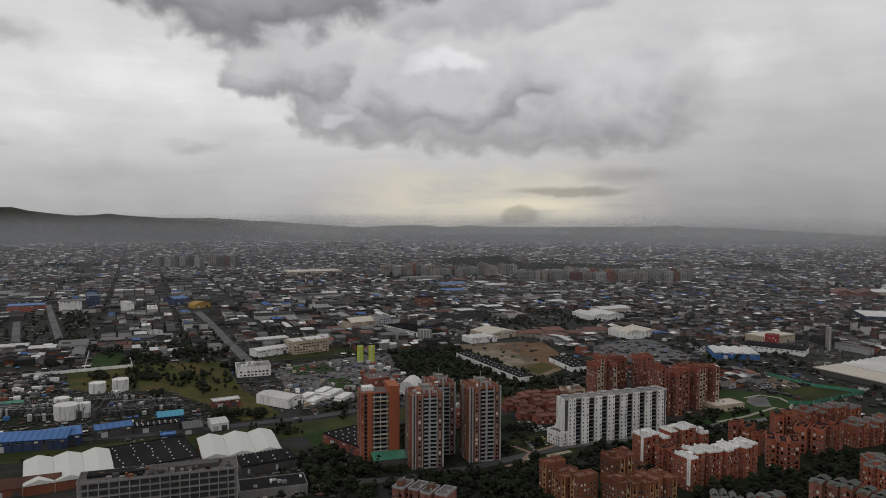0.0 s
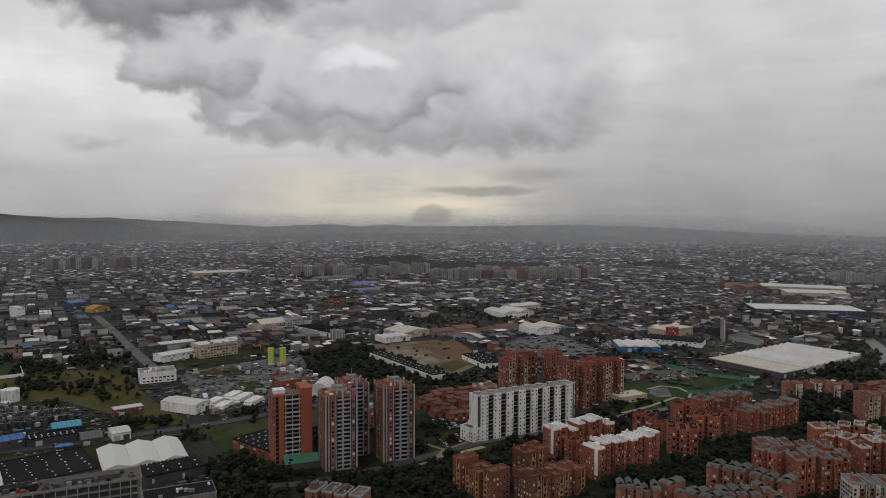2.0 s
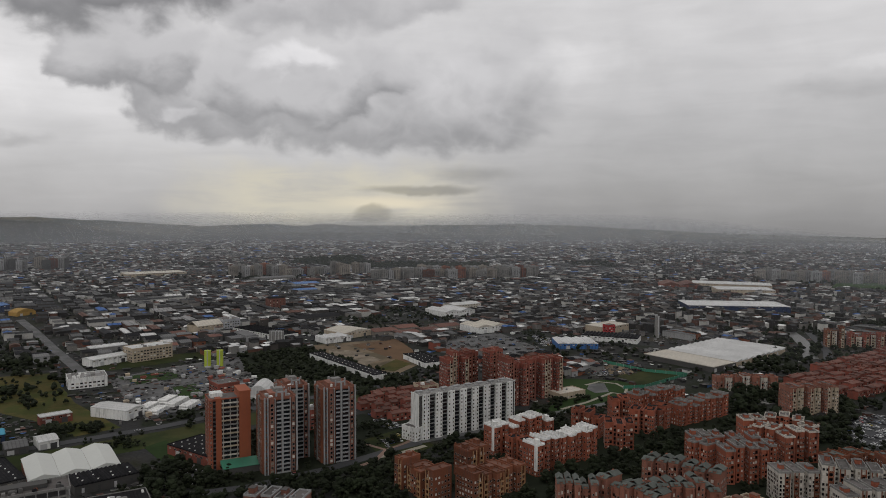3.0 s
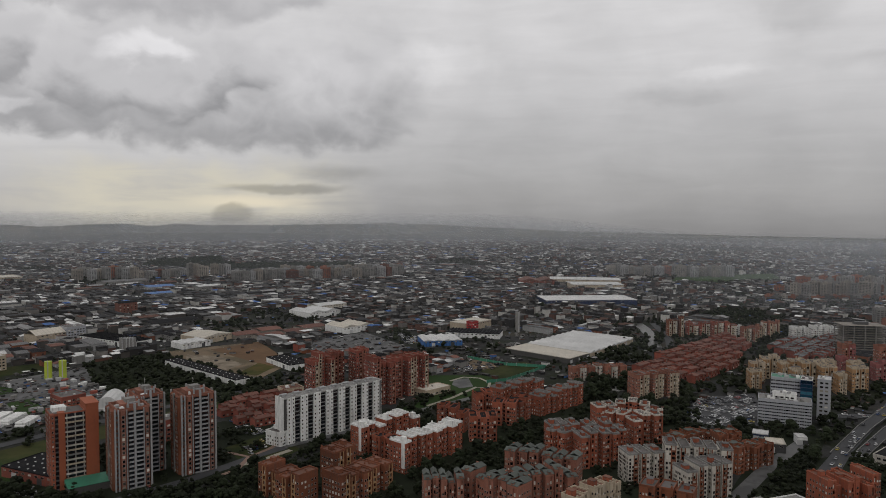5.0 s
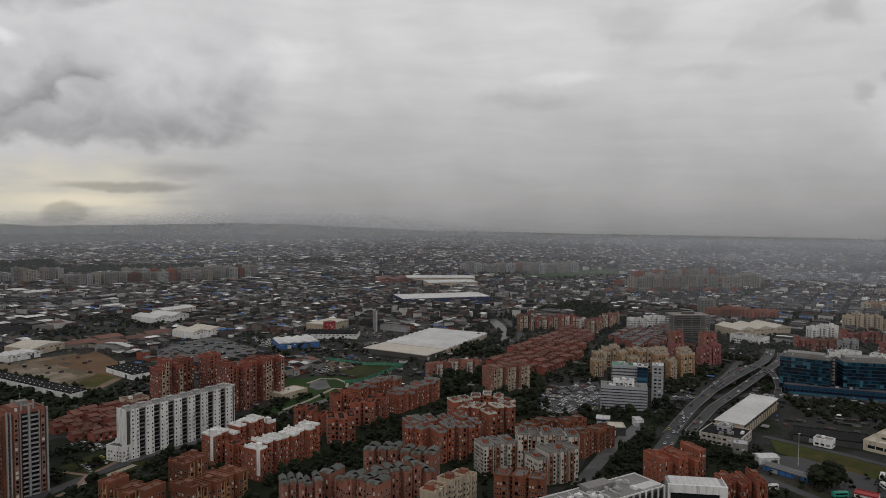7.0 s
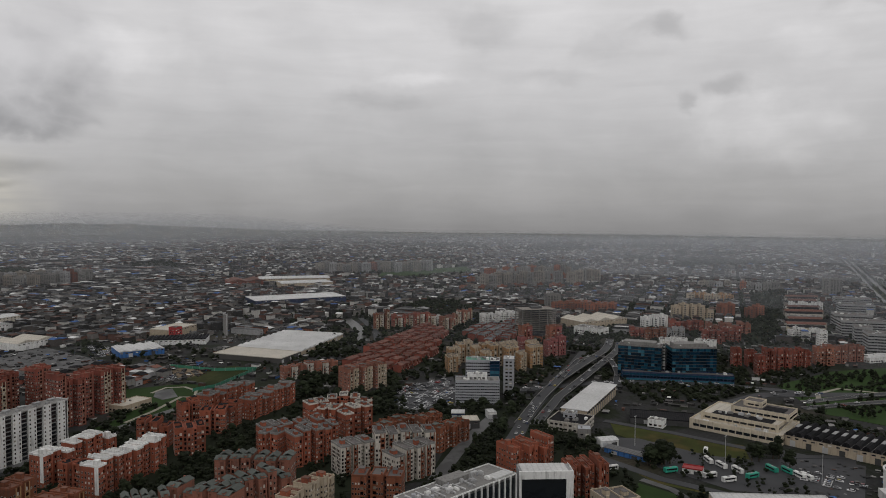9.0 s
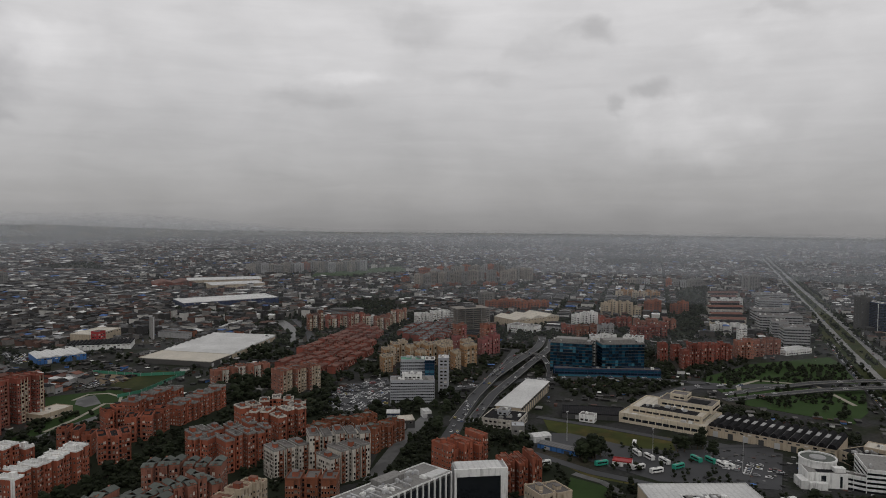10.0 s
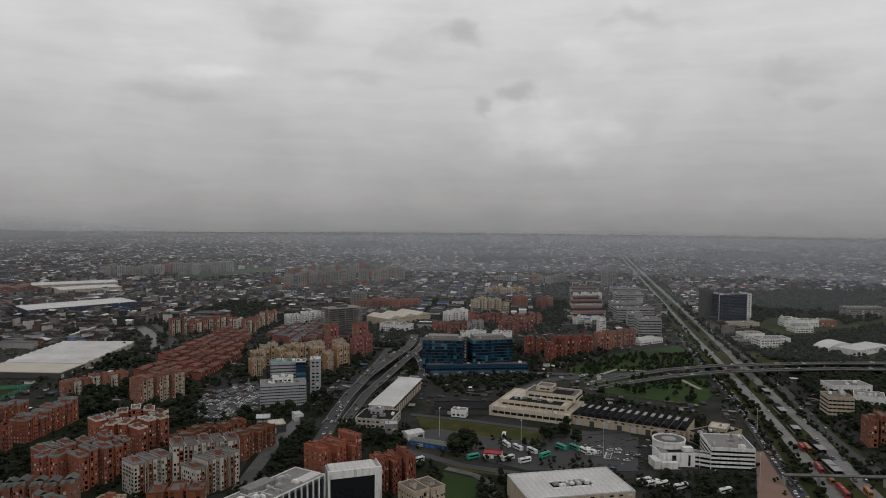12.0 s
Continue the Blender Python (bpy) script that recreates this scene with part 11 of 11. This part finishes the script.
traffic([(2660.0, 711.2), (1752.0, 409.7), (1221.1, 229.3), (990.6, 152.9), (821.7, 98.4), (728.6, 69.4), (642.9, 40.6), (559.8, 11.5), (489.4, -8.6), (450.2, -20.6), (417.5, -31.6)], -3, 36, 16, 0.45, 0.42)
traffic([(2651.6, 723.8), (1741.6, 426.2), (1162.6, 234.6), (924.4, 156.5), (775.0, 104.5), (710.0, 83.1), (628.1, 55.9), (555.2, 32.3), (493.3, 14.0), (439.8, -2.3), (400.3, -14.1)], 3, 40, 12, 0.4, 0.42)
traffic([(2660.0, 711.2), (1752.0, 409.7), (1221.1, 229.3), (990.6, 152.9), (821.7, 98.4), (728.6, 69.4), (642.9, 40.6), (559.8, 11.5), (489.4, -8.6), (450.2, -20.6), (417.5, -31.6)], 3, 36, 22, 0.45, 0.42)
traffic([(1037.4, 167.0), (863.6, 101.8), (737.6, 54.0), (662.3, 32.1), (583.6, 9.9), (529.9, -7.7), (489.5, -27.2), (456.7, -44.3)], -1.8, 14, 51, 0.5, 0.42)
traffic([(1037.4, 167.0), (863.6, 101.8), (737.6, 54.0), (662.3, 32.1), (583.6, 9.9), (529.9, -7.7), (489.5, -27.2), (456.7, -44.3)], 1.8, 16, 52, 0.5, 0.42)
traffic([(365.1, 293.8), (423.2, 327.1), (485.9, 357.7), (558.4, 388.0)], -2, 12, 31, 0.6, 0.42)
traffic([(365.1, 293.8), (423.2, 327.1), (485.9, 357.7), (558.4, 388.0)], 2, 12, 32, 0.6, 0.42)
traffic([(443.4, 339.6), (512.2, 373.0), (613.8, 415.7)], 2, 13, 38, 0.6, 0.42)
traffic([(551.1, 242.2), (624.9, 229.2), (675.2, 179.6), (753.9, 88.4)], -3, 18, 33, 0.6, 0.42)
traffic([(551.1, 242.2), (624.9, 229.2), (675.2, 179.6), (753.9, 88.4)], 3, 20, 34, 0.6, 0.42)
traffic([(-290.9, 464.4), (-180.2, 498.1), (-95.3, 536.0), (-10.6, 587.0)], -2, 22, 35, 0.4, 0.42)
traffic([(-58.9, 403.5), (-26.8, 408.3), (20.0, 429.3)], 2, 12, 36, 0.6, 0.42)
bus(444.3, 198.3, 20, WHITE, "white city bus parked in the yard", length=8.5, z=0.3)
bus(396.5, 198.1, -30, GREEN_BUS, "green and white city bus on the depot road", length=8.5, z=0.3)
bus(404.9, 177.9, -30, WHITE, "white city bus on the depot road", length=8.5, z=0.3)
bus(406.2, 167.1, -30, WHITE, "white city bus on the depot road", length=8.5, z=0.3)
bus(442.0, 156.1, 60, GREEN_BUS, "green city bus in the yard", length=8.5, z=0.3)
bus(421.7, 159.8, -20, GREEN_BUS, "green city bus in the yard", length=8.5, z=0.3)
bus(445.3, 148.2, 60, GREEN_BUS, "green city bus in the yard", length=8.5, z=0.3)
bus(429.0, 189.5, 50, WHITE, "white bus in the yard", length=8.5, z=0.3)
bus(426.4, 180.2, 60, WHITE, "white bus in the yard", length=8.5, z=0.3)
bus(425.3, 169.8, 60, WHITE, "white bus in the yard", length=8.5, z=0.3)
bus(442.1, 140.4, 60, WHITE, "white bus in the yard", length=8.5, z=0.3)
bus(443.2, 136.6, 60, WHITE, "white bus in the yard", length=8.5, z=0.3)
bus(374.1, 225.1, -30, WHITE, "white city bus on the depot road", length=8.5, z=0.3)
bus(519.3, 18.6, -162.7, RED_PANEL, "red articulated bus at a stop on the expressway", length=10.4, z=0.45)
bus(519.9, 15.3, -162.7, ORANGE_BUS, "orange bus at a stop on the expressway", length=12.7, z=0.45)
bus(462.7, 1.1, -162.4, ORANGE_BUS, "orange bus on the expressway", length=8.9, z=0.45)
bus(448.1, -5.1, -161.6, RED_PANEL, "red articulated bus on the expressway", length=16.4, z=0.45)
bus(453.1, -17.2, -165.9, ORANGE_BUS, "orange bus on the expressway", length=9.9, z=0.45)
bus(482.0, 7.7, -164.6, RED_PANEL, "red bus on the expressway", length=13.8, z=0.45)
bus(408.7, 94.6, -35, WHITE, "white bus waiting by the kerb", length=9, z=0.3)
bus(407.6, 89.6, -35, WHITE, "white bus waiting by the kerb", length=9, z=0.3)
bus(408.6, 84.4, -35, WHITE, "white bus waiting by the kerb", length=9, z=0.3)
bus(410.5, 74.6, -35, WHITE, "white bus waiting by the kerb", length=9, z=0.3)
bus(415.9, 52.1, -35, WHITE, "white bus waiting by the kerb", length=9, z=0.3)
mast(424.7, 238.0, 20)
mast(425.9, 177.8, 20)
mast(439.3, 127.4, 22)
mast(539.1, 47.4, 18)
mast(438.1, 36.3, 18)

# ---- the wide city behind ----
LOOSE = []
GRID = 23.0          # heading of the main streets


def town(seed, r0, r1, lot, tall=1.0):
    """Fill the plain with blocks of houses and works halls, street by street."""
    rng = random.Random(seed)
    c, s = math.cos(radians(GRID)), math.sin(radians(GRID))
    small, large = [], []
    bx, by = 98.0, 56.0
    n = int(r1 / 50)
    for i in range(-n, n):
        for j in range(-n, n):
            u, v = i * bx, j * by
            x, y = u * c - v * s, u * s + v * c
            r, az = math.hypot(x, y), math.degrees(math.atan2(x, y))
            edge = np.interp(az, [-40, 8, 12, 22, 26, 100], [800, 800, 690, 690, 905, 905])
            if not (max(r0, edge) < r < r1 and -37 < az < 99):
                continue
            k = noise.noise(Vector((x * 0.0013, y * 0.0013, 1.7))) + noise.noise(Vector((x * 0.004, y * 0.004, 5.1))) * 0.5
            works = k > (-0.16 if az < 38 else 0.25)
            green = noise.noise(Vector((x * 0.003, y * 0.003, 9.4)))
            if green > (0.47 if az < 30 else 0.26 if az < 56 else 0.34):
                for _ in range((18 if az < 30 else 34) if r < 2300 else 14):
                    LOOSE.append((x + rng.uniform(-45, 45), y + rng.uniform(-28, 28), rng.uniform(6, 11)))
                continue
            if az > 27 and r > 980 and rng.random() < (0.62 if az < 56 else 0.22):    # estates of low slabs among trees
                n_ = rng.choice((5, 6, 7))
                for q in range(n_):
                    for side in (-1.45, -0.5, 0.5, 1.45):
                        if rng.random() < 0.2:
                            continue
                        pu, pv = u - bx / 2 + 8 + (bx - 16) * (q + 0.5) / n_, v + side * 13
                        small.append((pu * c - pv * s, pu * s + pv * c, GRID + rng.choice((0, 0, 90)), rng.uniform(4.5, 6.5), rng.uniform(3.4, 4.6), rng.choice((5, 6, 6, 8, 8, 11)), rng.uniform(0.3, 1.6)))
                for _ in range(16 if r < 2300 else 7):
                    LOOSE.append((x + rng.uniform(-49, 49), y + rng.uniform(-28, 28), rng.uniform(6, 11)))
                continue
            if works:
                m = rng.choice((3, 5, 6, 7, 8, 10))
                for q in range(m):
                    w = (bx - 10) / m
                    for side in ((0,) if rng.random() < 0.14 else (-1, 1)):
                        if rng.random() < 0.13:
                            continue
                        d = 22 if side == 0 else 11
                        pu, pv = u - bx / 2 + 5 + w * (q + 0.5), v + side * 12
                        hl, hd = w / 2 - rng.uniform(0.2, 2), d - rng.uniform(0.3, 2.5)
                        a = GRID
                        if side == 0 and rng.random() < 0.5:
                            hl, hd, a = hd, hl, GRID + 90
                        large.append((pu * c - pv * s, pu * s + pv * c, a, max(hl, 4), max(hd, 4), rng.uniform(4, 7.5), rng.uniform(0.3, 2.0)))
            if not works or rng.random() < 0.25:
                m = max(2, int((bx - 9) / lot))
                w = (bx - 9) / m
                for q in range(m):
                    for side in (-1, 1):
                        for half in (0, 1):
                            if rng.random() < 0.12:
                                continue
                            pu, pv = u - bx / 2 + 4.5 + w * (q + 0.5), v + side * (6.2 + 12 * half) + rng.uniform(-1, 1)
                            small.append((pu * c - pv * s, pu * s + pv * c, GRID + rng.choice((0, 90)), w / 2 * rng.uniform(0.85, 1.0), 5.7 * rng.uniform(0.85, 1.0), rng.choice((3, 3.2, 5, 5.5, 5.5, 6, 8)) * tall, rng.uniform(0.15, 1.8)))
            for _ in range((10 if az < 40 else 20) if r < 1500 else 8 if r < 2300 else 3):
                if rng.random() < 0.6:
                    LOOSE.append((x + rng.uniform(-48, 48), y + rng.choice((-1, 1)) * rng.uniform(24, 30), rng.uniform(4, 8)))
    return small, large


def keep_free(rows, margin):
    a = np.array(rows)
    return a[is_free(a[:, 0], a[:, 1], margin) & is_open(a[:, 0], a[:, 1])]


_small, _large = town(3, 560, 2300, 8.5)
_s2, _l2 = town(4, 2300, 4250, 13.0)
NEAR_HALLS = keep_free(_large, 14)
NEAR_HOUSES = keep_free(_small, 5)


def nearest(rows, n):
    """Split rows into those on the nearest ground and the rest."""
    far = np.hypot(rows[:, 0], rows[:, 1])
    o = np.argsort(far)
    return rows[o[:n]], rows[o[n:]]


HALL_ROOFS = [DARK_ROOF, GREY_ROOF, DARK_ROOF, WHITE_ROOF, DARK_ROOF, TILE, GREY_ROOF, DARK_ROOF, GREY_ROOF, DARK_ROOF]
_a, _b = nearest(NEAR_HALLS, 100)
for _i, _r in enumerate(_a):
    _k = (_i * 7 + int(_r[0])) % 10
    lone_house("works_hall", _r, (CONCRETE, CONCRETE_DARK, BRICK_BROWN, GREY_PAINT)[_i % 4], HALL_ROOFS[_k], "low works hall under a " + ("dark", "grey", "dark", "white", "dark", "rusty", "grey", "dark", "grey", "dark")[_k] + " sheet roof", "warehouse", "works halls")
houses(_b, "works_halls", "low works halls under grey and white sheet roofs", "warehouses", [CITY_WALL, SHED_ROOF])
_a, _b = nearest(NEAR_HOUSES, 80)
for _i, _r in enumerate(_a):
    _k = (_i * 7 + int(_r[1])) % 5
    lone_house("town_house", _r, (CONCRETE, CONCRETE_DARK, BRICK_BROWN, GREY_PAINT, BRICK_RED)[_i % 5], (DARK_ROOF, GREY_ROOF, TILE, DARK_ROOF, WHITE_ROOF)[_k], "low town house under a " + ("dark sheet", "grey sheet", "clay tile", "dark sheet", "white sheet")[_k] + " roof", "house", "town houses")
houses(_b, "town_houses", "low houses of brick and concrete with mixed roofs", "houses", [CITY_WALL, CITY_ROOF])
houses(keep_free(_s2, 8), "far_town_houses", "hazy far houses packed over the plain", "houses", [CITY_WALL, CITY_ROOF])
houses(keep_free(_l2, 16), "far_works_halls", "hazy far halls with pale roofs", "warehouses", [CITY_WALL, SHED_ROOF])
WOODS += [tuple(q) for q in keep_free(LOOSE, 2.0)]
_r = np.random.RandomState(17)
_q = np.stack([_r.uniform(-0.62, 1.6, 34000), _r.uniform(560, 1900, 34000)], 1)
_j = np.stack([_q[:, 1] * np.sin(_q[:, 0]), _q[:, 1] * np.cos(_q[:, 0])], 1)
_j = _j[is_free(_j[:, 0], _j[:, 1], 0.5) & is_open(_j[:, 0], _j[:, 1])]
for _x, _y in _j[:11000]:
    _w = _r.uniform(0.6, 3.4)
    JUNK_ROWS.append((_x, _y, GRID + 90 * _r.randint(0, 2), _w, _w * _r.uniform(0.4, 0.9), _r.uniform(0.8, 2.6), 0.1))
for _i in range(20):
    JUNK_ROWS.append((_r.uniform(36, 108), _r.uniform(735, 835), _r.uniform(0, 180), _r.uniform(0.8, 3.2), _r.uniform(0.6, 1.6), _r.uniform(0.6, 2.2), 0.1))
houses(JUNK_ROWS, "yard_clutter", "crates, sheds, pallets and rubble lying in yards", "clutter", [JUNK, JUNK])
_BARE = [[(367.1, 203.0), (366.7, 178.4), (331.4, 160.5), (319.4, 181.5)], [(386.3, 241.7), (382.7, 196.5), (390.2, 155.5), (376.0, 152.2), (367.7, 198.0), (371.7, 235.0)],
         [(459.1, 277.8), (477.0, 187.0), (450.8, 172.1), (441.3, 195.0), (434.7, 245.0), (437.9, 260.3)]]
_px, _py = np.array([w[0] for w in WOODS]), np.array([w[1] for w in WOODS])
_keep = ~(inside(_BARE[0], _px, _py) | inside(_BARE[1], _px, _py) | inside(_BARE[2], _px, _py))
WOODS[:] = [w for w, ok in zip(WOODS, _keep) if ok]
plant_woods()
park_rest()
